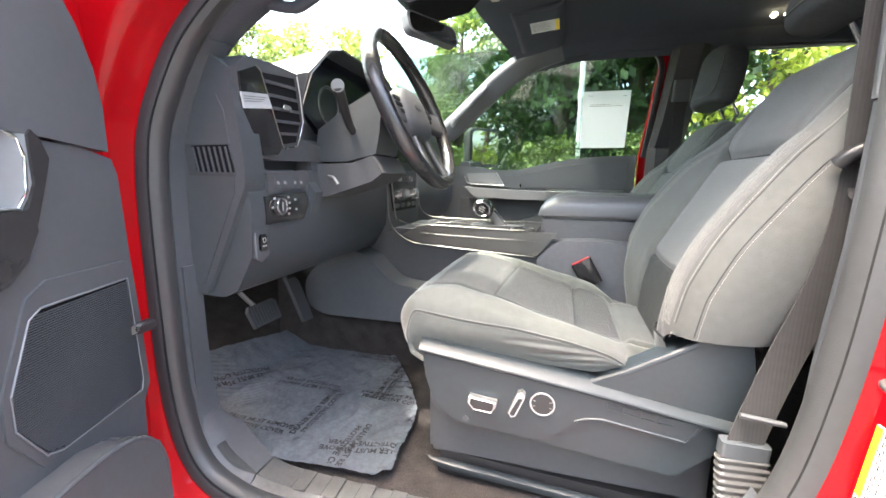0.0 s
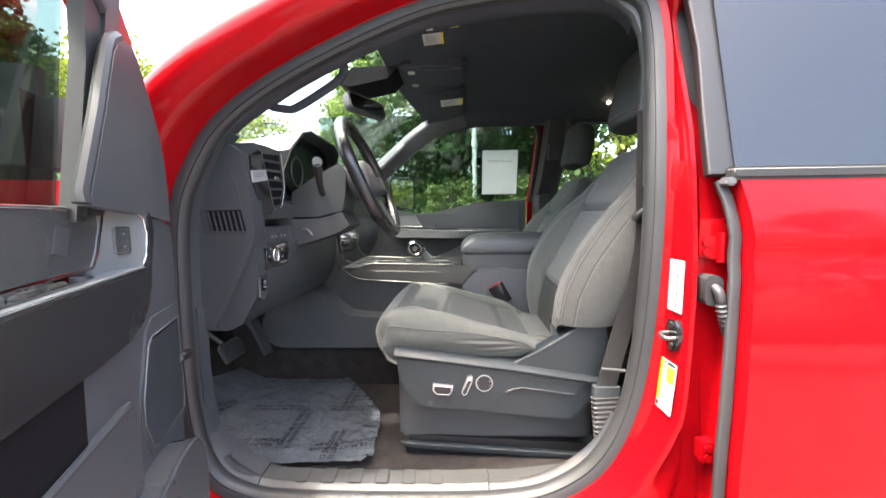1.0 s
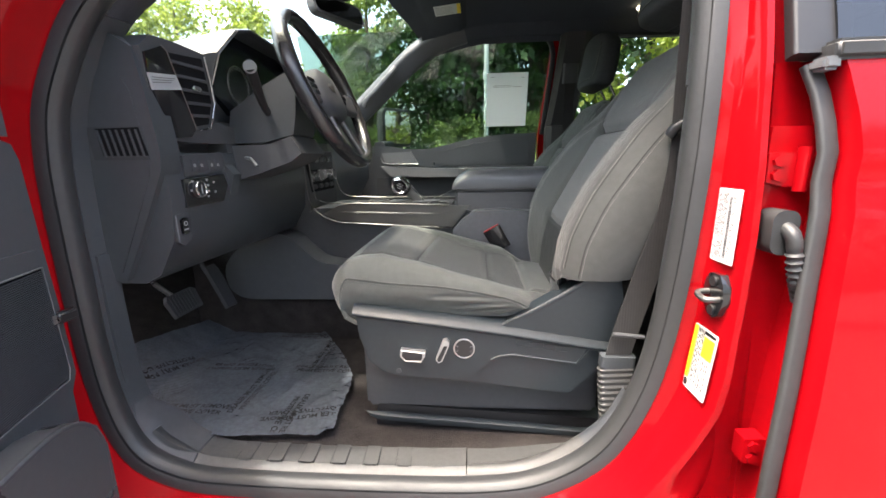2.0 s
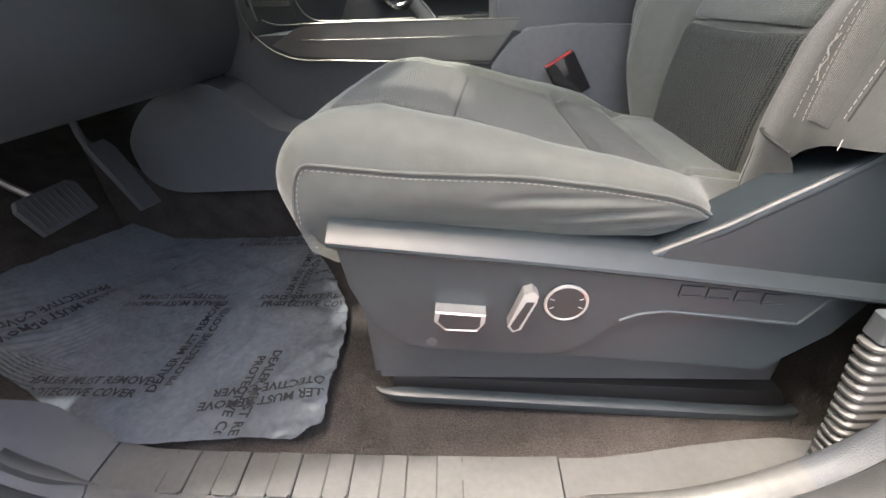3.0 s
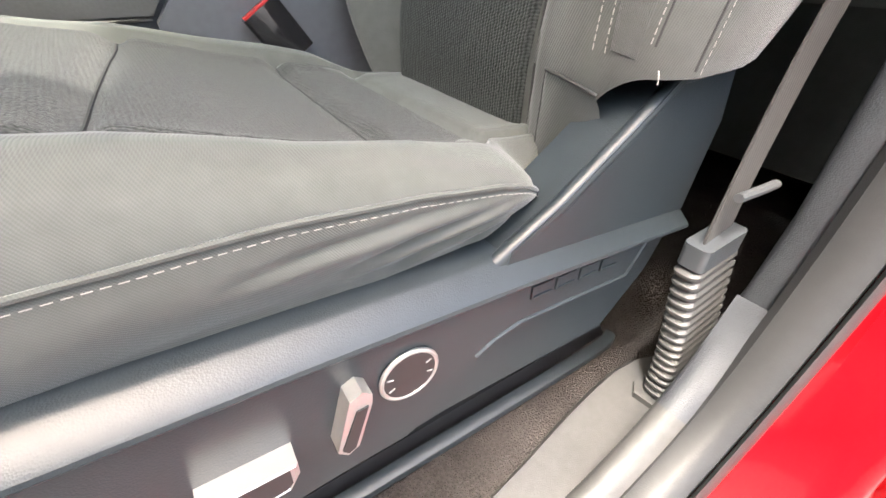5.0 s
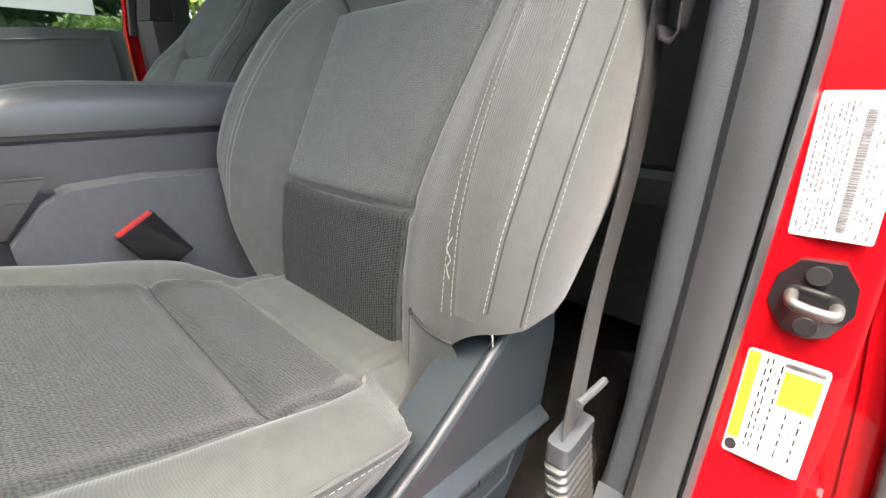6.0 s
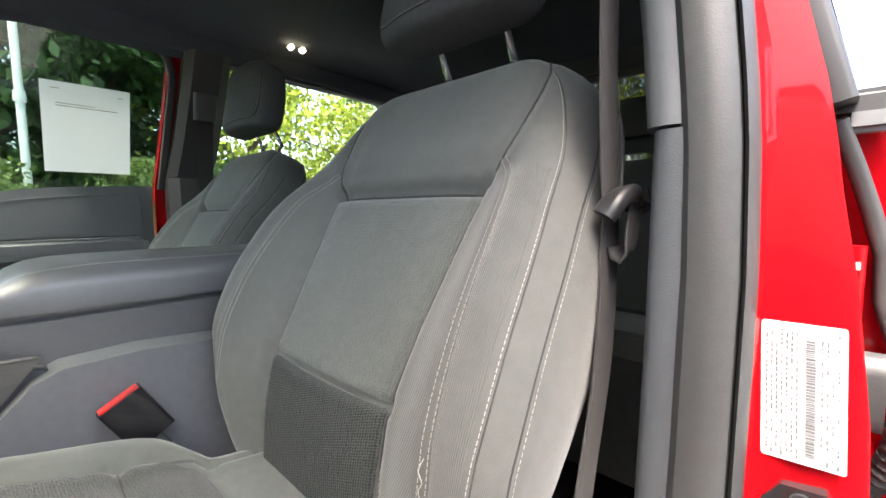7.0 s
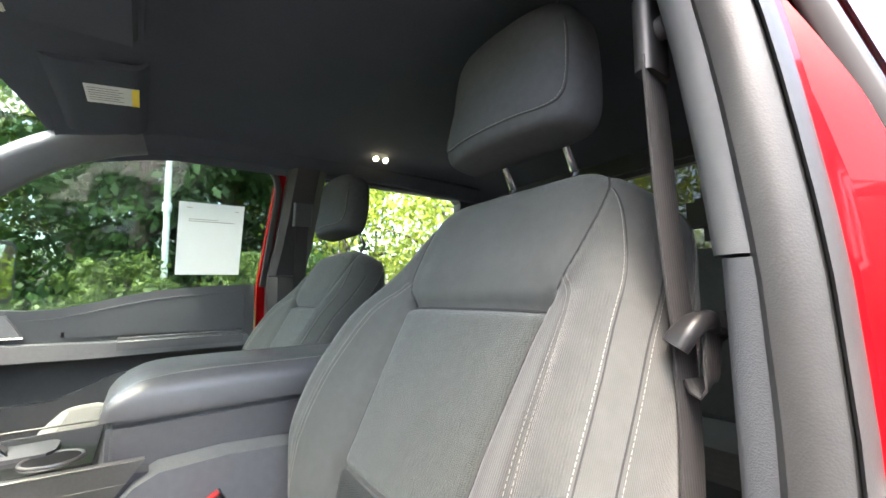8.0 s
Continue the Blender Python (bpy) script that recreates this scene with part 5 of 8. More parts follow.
for sgn in (-1, 1):
    tube(bm, [Vector((x, SEAT_Y + sgn * 0.173, cush_top(x, SEAT_Y + sgn * 0.173) + 0.0006 + 0.0008 * noise.noise((x * 160, sgn, 0)))) for x in np.linspace(0.205, 0.585, 90)], 0.0010, 5)
part("seam", bm, M["dark_seam"], cushion)

# side shield with its raised front plate, top rail and rear wing
SH = [(0.222, 0.902), (0.228, 0.850), (0.246, 0.797), (0.272, 0.774), (0.302, 0.763), (0.445, 0.755), (0.520, 0.748), (0.669, 0.733), (0.722, 0.785), (0.745, 0.834), (0.53, 0.866), (0.238, 0.902)]
bm = bmesh.new()
prism(bm, SH, "y", 0.264, 0.30, 0.005, 3)
shield = part("side_shield", bm, M["seat_plastic"], seat, "dark grey moulded seat side shield")
PL = [(0.226, 0.898), (0.234, 0.850), (0.251, 0.802), (0.276, 0.779), (0.304, 0.769), (0.440, 0.761), (0.462, 0.768), (0.500, 0.800), (0.518, 0.812), (0.545, 0.818), (0.679, 0.801), (0.7035, 0.830), (0.742, 0.835), (0.53, 0.864), (0.240, 0.900)]
bm = bmesh.new()
prism(bm, PL, "y", 0.2575, 0.272, 0.005, 3)
part("raised_plate", bm, M["seat_plastic"], shield)
bm = bmesh.new()
tube(bm, [(x, 0.2580, z) for x, z in ((0.505, 0.8085), (0.522, 0.8165), (0.548, 0.8205), (0.6775, 0.8035), (0.700, 0.8375))], 0.0026, 8)
part("plate_edge", bm, M["seat_plastic"], shield)
bm = bmesh.new()
rail = [(0.219, 0.910), (0.30, 0.900), (0.401, 0.888), (0.538, 0.870), (0.69, 0.847), (0.748, 0.838)]
skin(bm, [[Vector((x, 0.2510, z - 0.006)), Vector((x, 0.2492, z - 0.0035)), Vector((x, 0.2500, z - 0.0005)), Vector((x, 0.2520, z + 0.0015)), Vector((x, 0.2655, z + h * 0.88)), Vector((x, 0.270, z + h)), Vector((x, 0.305, z + h)), Vector((x, 0.305, z - 0.010)), Vector((x, 0.260, z - 0.012))] for (x, z), h in zip(rail, (0.013, 0.0135, 0.0135, 0.015, 0.015, 0.015))])
part("top_rail", bm, M["seat_plastic"], shield, "smooth top edge of the shield", 24)
bm = bmesh.new()
prism(bm, [(0.530, 0.872), (0.538, 0.889), (0.585, 0.913), (0.647, 0.951), (0.690, 0.980), (0.756, 0.978), (0.764, 0.93), (0.750, 0.848), (0.60, 0.865)], "y", 0.262, 0.312, 0.006, 3)
wing = part("rear_wing", bm, M["seat_plastic"], shield)
bm = bmesh.new()
tube(bm, [(0.528, 0.2690, 0.8800), (0.585, 0.2675, 0.9085), (0.647, 0.2675, 0.9465), (0.690, 0.2675, 0.975), (0.752, 0.2680, 0.973)], 0.0064, 12)
part("wing_edge", bm, M["seat_plastic"], shield)
# raised emblem bars
bm = bmesh.new()
for i, x in enumerate((0.566, 0.592, 0.619, 0.645)):
    z = 0.847 - 0.115 * (x - 0.566) * 1.15
    for dz in (0.0055, -0.0055):
        prism(bm, [(x - 0.010, z + dz - 0.0016), (x + 0.010, z + dz - 0.0034), (x + 0.0115, z + dz - 0.0016), (x - 0.0085, z + dz + 0.0002)], "y", 0.2558, 0.259, 0.0004, 1)
    prism(bm, [(x - 0.011, z - 0.006), (x - 0.009, z - 0.006), (x - 0.008, z + 0.006), (x - 0.010, z + 0.006)], "y", 0.2558, 0.259, 0.0004, 1)
part("emblem", bm, M["seat_plastic"], shield, "raised bars of a moulded emblem", kind="stuff")
bm = bmesh.new()
disc(bm, (0.310, 0.2580, 0.779), (0, -1, 0), 0.006, 0.0012, 18, 0.0004)
part("plug", bm, M["plastic_soft"], shield)
# power switches
bm = bmesh.new()
prism(bm, [(0.318, 0.833), (0.369, 0.828), (0.368, 0.818), (0.360, 0.8065), (0.327, 0.808), (0.3165, 0.820)], "y", 0.2430, 0.262, 0.0025, 3)
s1 = part("slide_switch", bm, M["bright"], shield, "chrome-edged seat slide switch")
bm = bmesh.new()
prism(bm, [(0.323, 0.8300), (0.364, 0.8265), (0.3625, 0.8135), (0.358, 0.8095), (0.3285, 0.8105), (0.3205, 0.8205)], "y", 0.2420, 0.2440, 0.0005, 1)
part("switch_face", bm, M["trim_black"], s1)
bm = bmesh.new()
tube(bm, [(x, 0.2430, z) for x, z in ((0.3195, 0.8315), (0.3675, 0.8268), (0.3665, 0.8185), (0.3595, 0.8078), (0.3275, 0.8092), (0.318, 0.8202))], 0.0011, 6, closed=True)
part("bright_edge", bm, M["bright"], s1)
bm = bmesh.new()
prism(bm, [(0.4055, 0.853), (0.414, 0.856), (0.4195, 0.850), (0.418, 0.842), (0.404, 0.808), (0.396, 0.8045), (0.3905, 0.812)], "y", 0.244, 0.262, 0.0035, 3)
s2 = part("recline_switch", bm, M["bright"], shield, "satin silver seat recline switch")
bm = bmesh.new()
prism(bm, [(0.408, 0.843), (0.4155, 0.843), (0.4015, 0.810), (0.3965, 0.808), (0.3935, 0.813)], "y", 0.2428, 0.2445, 0.0004, 1)
part("switch_face", bm, M["trim_black"], s2)
bm = bmesh.new()
ring(bm, (0.449, 0.2555, 0.8330), (0, 1, 0), 0.0205, 0.0018, 40, 8)
s3 = part("lumbar_ring", bm, M["bright"], shield, "chrome ring of the lumbar switch")
bm = bmesh.new()
disc(bm, (0.449, 0.2600, 0.8330), (0, -1, 0), 0.0192, 0.0055, 36, 0.0025)
part("lumbar_pad", bm, M["trim_black"], s3)
bm = bmesh.new()
for a in (20, 160, 200, 340):
    c, s = math.cos(radians(a)), math.sin(radians(a))
    tube(bm, [(0.449 + 0.013 * c, 0.2542, 0.833 + 0.013 * s), (0.449 + 0.0175 * c, 0.2542, 0.833 + 0.0175 * s)], 0.0006, 5)
part("mark", bm, M["icon"], s3, kind="stuff")
# base under the seat: riser and track cover
bm = bmesh.new()
prism(bm, [(0.24, 0.61), (0.77, 0.608), (0.755, 0.640), (0.25, 0.664), (0.245, 0.660)], "y", 0.312, 0.42, 0.004)
part("track_cover", bm, M["trim_black"], seat)
bm = bmesh.new()
path = curve([(0.222, 0.304, 0.650), (0.240, 0.2985, 0.6465), (0.40, 0.2965, 0.6385), (0.60, 0.2950, 0.6275), (0.74, 0.2950, 0.6195), (0.772, 0.302, 0.6175)], 40)
sweep(bm, path, [(-0.010, -0.012), (0.004, -0.012), (0.0065, -0.0035), (0.0055, 0.0015), (0.001, 0.0045), (-0.008, 0.0045)], up=(0, 0, 1), sizes=[0.25 + 0.75 * sstep(0, 3, i) for i in range(40)])
part("track_rail", bm, M["seat_plastic"], seat)
bm = bmesh.new()
box(bm, (0.22, 0.31, 0.655), (0.74, 0.74, 0.87), 0.01)
part("seat_pan", bm, M["plastic_soft"], seat)

# passenger's seat: the same model, copied
far_seat = copy_thing(seat, Matrix.Translation((0.525, SEAT_Y + 0.936, 0.625)))
far_seat.name = "passenger_seat"
far_seat["label"] = "grey cloth passenger seat beyond the console"

# ---- seat belts ----
belt = thing("seat_belt", (0.74, 0.22, 0.67), "grey webbing seat belt hanging from the pillar", "seat belt")


def strap(bm, path, half=0.0235, thick=0.0011, across=(1, 0, 0)):
    acr = Vector(across)
    pts = [Vector(p) for p in path]
    rings = []
    for i, p in enumerate(pts):
        a = (pts[min(i + 1, len(pts) - 1)] - pts[max(i - 1, 0)]).normalized()
        side = (acr - a * acr.dot(a)).normalized()
        nn = side.cross(a).normalized()
        rings.append([p - side * half - nn * thick, p + side * half - nn * thick, p + side * half + nn * thick, p - side * half + nn * thick])
    skin(bm, rings)


LOW = [(0.744, 0.222, 0.835), (0.755, 0.225, 0.88), (0.782, 0.229, 0.98), (0.813, 0.228, 1.09), (0.828, 0.230, 1.17), (0.834, 0.232, 1.250)]
bm = bmesh.new()
strap(bm, curve(LOW, 30), across=(0.998, 0.06, 0))
part("lower_webbing", bm, M["strap"], belt)
bm = bmesh.new()
strap(bm, curve([(0.832, 0.231, 1.258), (0.831, 0.234, 1.32), (0.832, 0.237, 1.40), (0.832, 0.238, 1.48), (0.832, 0.238, 1.515)], 30), across=(0.998, 0.06, 0))
part("upper_webbing", bm, M["strap"], belt, "pale side of the belt webbing")
bm = bmesh.new()
strap(bm, curve([(0.862, 0.222, 1.246), (0.856, 0.215, 1.262), (0.846, 0.2125, 1.258), (0.838, 0.212, 1.238), (0.834, 0.213, 1.216), (0.833, 0.219, 1.209), (0.834, 0.225, 1.218)], 24), 0.0155, across=(0.93, 0.0, 0.35))
part("folded_webbing", bm, M["strap"], belt)
bm = bmesh.new()
sweep(bm, curve([(0.803, 0.226, 1.248), (0.809, 0.220, 1.259), (0.822, 0.216, 1.267), (0.836, 0.215, 1.268), (0.848, 0.218, 1.262)], 20), rrect(0.008, 0.011, 0.006), up=(0, -1, 0.2))
part("latch_tongue", bm, M["trim_black"], belt, "black plastic belt tongue")
bm = bmesh.new()
tube(bm, [(0.730, 0.214, 0.888), (0.760, 0.212, 0.886), (0.786, 0.211, 0.884)], 0.0042, 8)
part("belt_stop", bm, M["plastic_soft"], belt, "grey plastic belt stop")
bm = bmesh.new()
sweep(bm, [Vector((0.832, 0.240, 1.500)), Vector((0.834, 0.240, 1.53)), Vector((0.836, 0.240, 1.575))], rrect(0.022, 0.009, 0.008), up=(0, 1, 0))
part("guide_loop", bm, M["trim_black"], belt, "black pillar guide loop")
bm = bmesh.new()
disc(bm, (0.834, 0.231, 1.545), (-0.3, -1, 0.0), 0.011, 0.012, 18, 0.002)
part("guide_bolt", bm, M["plastic_soft"], belt)
# ribbed boot of the retractor
bm = bmesh.new()
axis = curve([(0.755, 0.208, 0.628), (0.752, 0.211, 0.70), (0.747, 0.216, 0.76), (0.743, 0.222, 0.818)], 68)
sizes = [(1.0 + 0.10 * (1 - i / 67)) * (1.05 if i % 4 in (1, 2) else 0.92) for i in range(68)]
sweep(bm, axis, rrect(0.033, 0.012, 0.008, 3), up=(0, 1, 0), sizes=sizes)
part("ribbed_boot", bm, M["sill"], belt, "ribbed grey plastic belt boot")
bm = bmesh.new()
sweep(bm, [Vector((0.743, 0.222, 0.818)), Vector((0.744, 0.222, 0.8395)), Vector((0.744, 0.222, 0.842))], rrect(0.032, 0.012, 0.006), up=(0, 1, 0))
part("boot_collar", bm, M["plastic"], belt)

buckle = thing("belt_buckle", (0.56, 0.78, 0.93), "black seat belt buckle with red release button", "buckle")
d = Vector((-0.50, 0.04, 0.86)).normalized()
bm = bmesh.new()
c = Vector((0.545, 0.785, 0.955))
sweep(bm, [c - d * 0.03, c, c + d * 0.045], rrect(0.029, 0.012, 0.005), up=(0, 1, 0))
part("case", bm, M["piano"], buckle)
bm = bmesh.new()
sweep(bm, [c + d * 0.040, c + d * 0.0475], rrect(0.026, 0.0085, 0.003), up=(0, 1, 0))
part("release_button", bm, M["button_red"], buckle, "red release button")
bm = bmesh.new()
tube(bm, [c - d * 0.1, c - d * 0.03], 0.009, 10)
part("stalk", bm, M["plastic_soft"], buckle)
fb = thing("seat_belt", (0.93, 1.74, 0.7), "grey webbing belt on the far pillar", "seat belt")
bm = bmesh.new()
strap(bm, curve([(0.93, 1.765, 0.75), (0.94, 1.755, 1.0), (0.945, 1.74, 1.3), (0.94, 1.68, 1.62)], 20))
part("webbing", bm, M["strap"], fb)
bm = bmesh.new()
sweep(bm, [Vector((0.94, 1.690, 1.57)), Vector((0.94, 1.675, 1.66))], rrect(0.036, 0.014, 0.010), up=(0, 1, 0))
part("guide_loop", bm, M["plastic_soft"], fb)

# ---- dashboard ----
dash = thing("dashboard", (-0.25, 0.98, 1.0), "dark grey dashboard with soft top and black vents", "dashboard")
PAD = [(-0.66, 1.30), (-0.66, 1.345), (-0.45, 1.405), (-0.28, 1.432), (-0.165, 1.440), (-0.135, 1.428), (-0.128, 1.395), (-0.150, 1.30), (-0.165, 1.22), (-0.66, 1.15)]
bm = bmesh.new()
prism(bm, PAD, "y", 0.215, 1.752, 0.010, 3)
pad = part("dash_pad", bm, M["plastic"], dash, "dark grey soft dash top")
# end panel with its vent
bm = bmesh.new()
CAP = [(-0.258, 0.992), (-0.212, 0.992), (-0.165, 1.080), (-0.104, 1.205), (-0.100, 1.240), (-0.112, 1.345), (-0.124, 1.418), (-0.158, 1.440), (-0.262, 1.425), (-0.258, 1.2)]
prism(bm, CAP, "y", 0.198, 0.250, 0.012, 4)
cap = part("end_panel", bm, M["plastic"], dash, "dark grey dash end panel")
bm = bmesh.new()
prism(bm, [(-0.236, 1.010), (-0.216, 1.010), (-0.126, 1.195), (-0.123, 1.235), (-0.138, 1.345), (-0.152, 1.372), (-0.242, 1.378), (-0.246, 1.15)], "y", 0.1955, 0.20, 0.0018, 2)
part("end_inlay", bm, M["plastic"], cap)
bm = bmesh.new()
prism(bm, [(-0.232, 1.284), (-0.128, 1.284), (-0.120, 1.224), (-0.226, 1.226)], "y", 0.1935, 0.1975, 0.002)
vent = part("side_vent", bm, M["plastic_soft"], cap)
# flat near-black plate paints the shade between the side vent's slats
bm = bmesh.new()
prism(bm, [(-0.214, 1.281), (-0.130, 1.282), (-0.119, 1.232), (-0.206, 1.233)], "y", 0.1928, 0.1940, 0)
part("vent_shade", bm, M["shade_black"], vent)
for i in range(7):
    bm = bmesh.new()
    x = -0.209 + 0.0124 * i
    prism(bm, [(x - 0.0022, 1.2785), (x + 0.0010, 1.2785), (x + 0.0105, 1.2312), (x + 0.0072, 1.2312)], "y", 0.1905, 0.1935, 0.0006, 1)
    part("slat", bm, M["plastic"], vent)
# left register: black pod, satin bar, vent slats
bm = bmesh.new()
POD = [(0.204, 1.420), (0.233, 1.445), (0.300, 1.448), (0.384, 1.446), (0.402, 1.400), (0.408, 1.345), (0.398, 1.304), (0.484, 1.298), (0.496, 1.262), (0.300, 1.258), (0.245, 1.262), (0.228, 1.300), (0.212, 1.345)]
prism(bm, POD, "x", -0.20, -0.112, 0.006, 3)
pod = part("register_pod", bm, M["plastic_soft"], dash, "black side air register")
bm = bmesh.new()
prism(bm, [(0.209, 1.411), (0.252, 1.430), (0.264, 1.424), (0.320, 1.286), (0.304, 1.270), (0.262, 1.266), (0.232, 1.312), (0.212, 1.362)], "x", -0.113, -0.1075, 0.002)
part("gloss_panel", bm, M["piano"], pod, "gloss black register panel")
bm = bmesh.new()
prism(bm, [(0.208, 1.376), (0.278, 1.384), (0.290, 1.359), (0.214, 1.348)], "x", -0.109, -0.1050, 0.001)
bar = part("bright_bar", bm, M["silver"], pod, "satin silver bar")
for k in range(3):
    bm = bmesh.new()
    z = 1.360 + 0.0045 * k
    prism(bm, [(0.214, z), (0.262 + 0.006 * k, z + 0.007), (0.262 + 0.006 * k, z + 0.0082), (0.214, z + 0.0012)], "x", -0.1052, -0.1046, 0)
    part("bar_line", bm, M["metal_dark"], bar)
# no opening here: register depth is painted as a near-black plate
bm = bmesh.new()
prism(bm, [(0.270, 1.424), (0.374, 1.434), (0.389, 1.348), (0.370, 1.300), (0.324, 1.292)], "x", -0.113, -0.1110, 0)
part("vent_shade", bm, M["shade_black"], pod)
for i in range(5):
    bm = bmesh.new()
    z = 1.410 - 0.024 * i
    y0, y1 = interp(z, [1.29, 1.424], [0.328, 0.272]), interp(z, [1.30, 1.348, 1.434], [0.368, 0.387, 0.372])
    prism(bm, [(y0, z - 0.0035), (y1, z), (y1, z + 0.006), (y0, z + 0.0025)], "x", -0.125, -0.1085, 0.0015)
    part("slat", bm, M["plastic_soft"], pod)
bm = bmesh.new()
box(bm, (-0.110, 0.318, 1.362), (-0.098, 0.345, 1.372), 0.003)
part("vent_tab", bm, M["chrome"], pod)
bm = bmesh.new()
tube(bm, [(-0.109, y, z) for y, z in ((0.326, 1.284), (0.372, 1.292), (0.384, 1.312), (0.397, 1.348), (0.391, 1.395), (0.381, 1.440))], 0.0015, 6)
part("bright_trim", bm, M["satin"], pod)
bm = bmesh.new()
tube(bm, [(-0.108, y, z) for y, z in ((0.254, 1.432), (0.266, 1.425), (0.322, 1.286))], 0.0013, 6)
part("edge_trim", bm, M["metal_dark"], pod)
# instrument binnacle
BIN = [(0.405, 1.455), (0.447, 1.512), (0.500, 1.527), (0.760, 1.520), (0.835, 1.500), (0.865, 1.440), (0.820, 1.365), (0.610, 1.318), (0.485, 1.324), (0.412, 1.365)]
bm = bmesh.new()
cy, cz = 0.64, 1.42
rings = []
for x, k in ((-0.46, 0.80), (-0.36, 0.88), (-0.26, 0.95), (-0.18, 0.99), (-0.116, 1.0), (-0.110, 0.985), (-0.112, 0.945), (-0.128, 0.93)):
    rings.append([Vector((x + 0.045 * (z - cz) / 0.1 * (k > 0.9) * (x > -0.2), lerp(cy, y, k), lerp(cz, z, k) - interp(x, [-0.46, -0.36, -0.26, -0.18, -0.13], [0.085, 0.048, 0.018, 0.006, 0.0]))) for y, z in BIN])
skin(bm, rings, True, False, False)
binn = part("binnacle", bm, M["plastic"], dash, "grey instrument hood")
bm = bmesh.new()
prism(bm, [(lerp(cy, y, 0.93), lerp(cz, z, 0.93)) for y, z in BIN], "x", -0.145, -0.124, 0)
clus = part("instrument_screen", bm, M["screen"], binn, "dark instrument screen")
bm = bmesh.new()
tube(bm, [Vector((-0.1085 + 0.045 * (lerp(cz, z, 0.965) - cz) / 0.1, lerp(cy, y, 0.965), lerp(cz, z, 0.965))) for y, z in ((0.447, 1.512), (0.405, 1.455), (0.412, 1.365), (0.485, 1.324), (0.560, 1.321))], 0.0016, 6)
part("bright_edge", bm, M["satin"], binn)
for y in (0.53, 0.74):
    bm = bmesh.new()
    ring(bm, (-0.123, y, 1.405), (1, 0, 0), 0.046, 0.0016, 40, 6)
    part("dial_ring", bm, M["metal_dark"], clus)
    bm = bmesh.new()
    for k in range(24):
        a = radians(-50 + 280 * k / 23)
        c, s = math.cos(a), math.sin(a)
        tube(bm, [(-0.1232, y + 0.038 * c, 1.405 + 0.038 * s), (-0.1232, y + 0.043 * c, 1.405 + 0.043 * s)], 0.0007, 4)
    part("dial_marks", bm, M["icon"], clus)
# panel between the screen and the column
bm = bmesh.new()
prism(bm, [(-0.20, 1.312), (-0.135, 1.312), (-0.118, 1.290), (-0.112, 1.240), (-0.20, 1.235)], "y", 0.428, 0.700, 0.008, 3)
part("column_panel", bm, M["plastic_soft"], dash, "dark panel below the instrument screen")
# lower dash face with switch panel
bm = bmesh.new()
prism(bm, [(-0.112, 1.238), (-0.104, 1.150), (-0.112, 1.068), (-0.150, 1.000), (-0.185, 0.983), (-0.32, 0.985), (-0.32, 1.24)], "y", 0.212, 0.850, 0.010, 3)
low = part("lower_panel", bm, M["plastic"], dash, "dark knee panel under the wheel")
bm = bmesh.new()
prism(bm, [(0.262, 1.232), (0.392, 1.240), (0.400, 1.215), (0.384, 1.196), (0.262, 1.190)], "x", -0.118, -0.105, 0.003)
s = part("button_panel", bm, M["plastic_soft"], low, "row of dim instrument buttons")
for i, y in enumerate((0.290, 0.312, 0.346, 0.368)):
    bm = bmesh.new()
    box(bm, (-0.106, y - 0.0095, 1.199), (-0.1015, y + 0.0095, 1.226), 0.002)
    b = part("button", bm, M["plastic_soft"], s)
    bm = bmesh.new()
    prism(bm, [(y - 0.004, 1.210), (y + 0.003, 1.209), (y + 0.0045, 1.213), (y, 1.2165), (y - 0.004, 1.215)], "x", -0.1020, -0.1008, 0)
    part("icon", bm, M["icon"], b)
bm = bmesh.new()
prism(bm, [(0.250, 1.186), (0.385, 1.192), (0.394, 1.166), (0.372, 1.132), (0.250, 1.130)], "x", -0.118, -0.101, 0.003)
hp = part("headlamp_panel", bm, M["piano"], low, "black headlamp switch panel")
bm = bmesh.new()
disc(bm, (-0.102, 0.288, 1.164), (1, 0, 0.05), 0.0175, 0.010, 28, 0.002, r2=0.0165)
kn = part("headlamp_knob", bm, M["trim_black"], hp, "black headlamp knob with a chrome ring")
bm = bmesh.new()
ring(bm, (-0.0920, 0.288, 1.1645), (1, 0, 0.05), 0.0155, 0.0020, 32, 8)
part("knob_ring", bm, M["chrome"], kn)
bm = bmesh.new()
box(bm, (-0.0925, 0.2865, 1.155), (-0.0900, 0.2895, 1.174), 0.0006)
part("pointer", bm, M["icon"], kn)
bm = bmesh.new()
for y, z in ((0.268, 1.163), (0.275, 1.181), (0.320, 1.182), (0.322, 1.170), (0.322, 1.158), (0.319, 1.147), (0.343, 1.176), (0.345, 1.155)):
    box(bm, (-0.1015, y - 0.003, z - 0.0022), (-0.1000, y + 0.003, z + 0.0022), 0)
part("icon_print", bm, M["icon"], hp, smooth=0, kind="stuff")
bm = bmesh.new()
prism(bm, [(0.218, 1.118), (0.262, 1.122), (0.258, 1.068), (0.234, 1.056), (0.218, 1.066)], "x", -0.140, -0.1065, 0.003)
pb = part("parking_brake_pocket", bm, M["plastic_soft"], low, "parking brake switch in its pocket")
bm = bmesh.new()
box(bm, (-0.112, 0.229, 1.078), (-0.1035, 0.253, 1.112), 0.003)
pbs = part("parking_brake_switch", bm, M["piano"], pb)
bm = bmesh.new()
ring(bm, (-0.1032, 0.241, 1.100), (1, 0, 0), 0.0045, 0.0007, 20, 5)
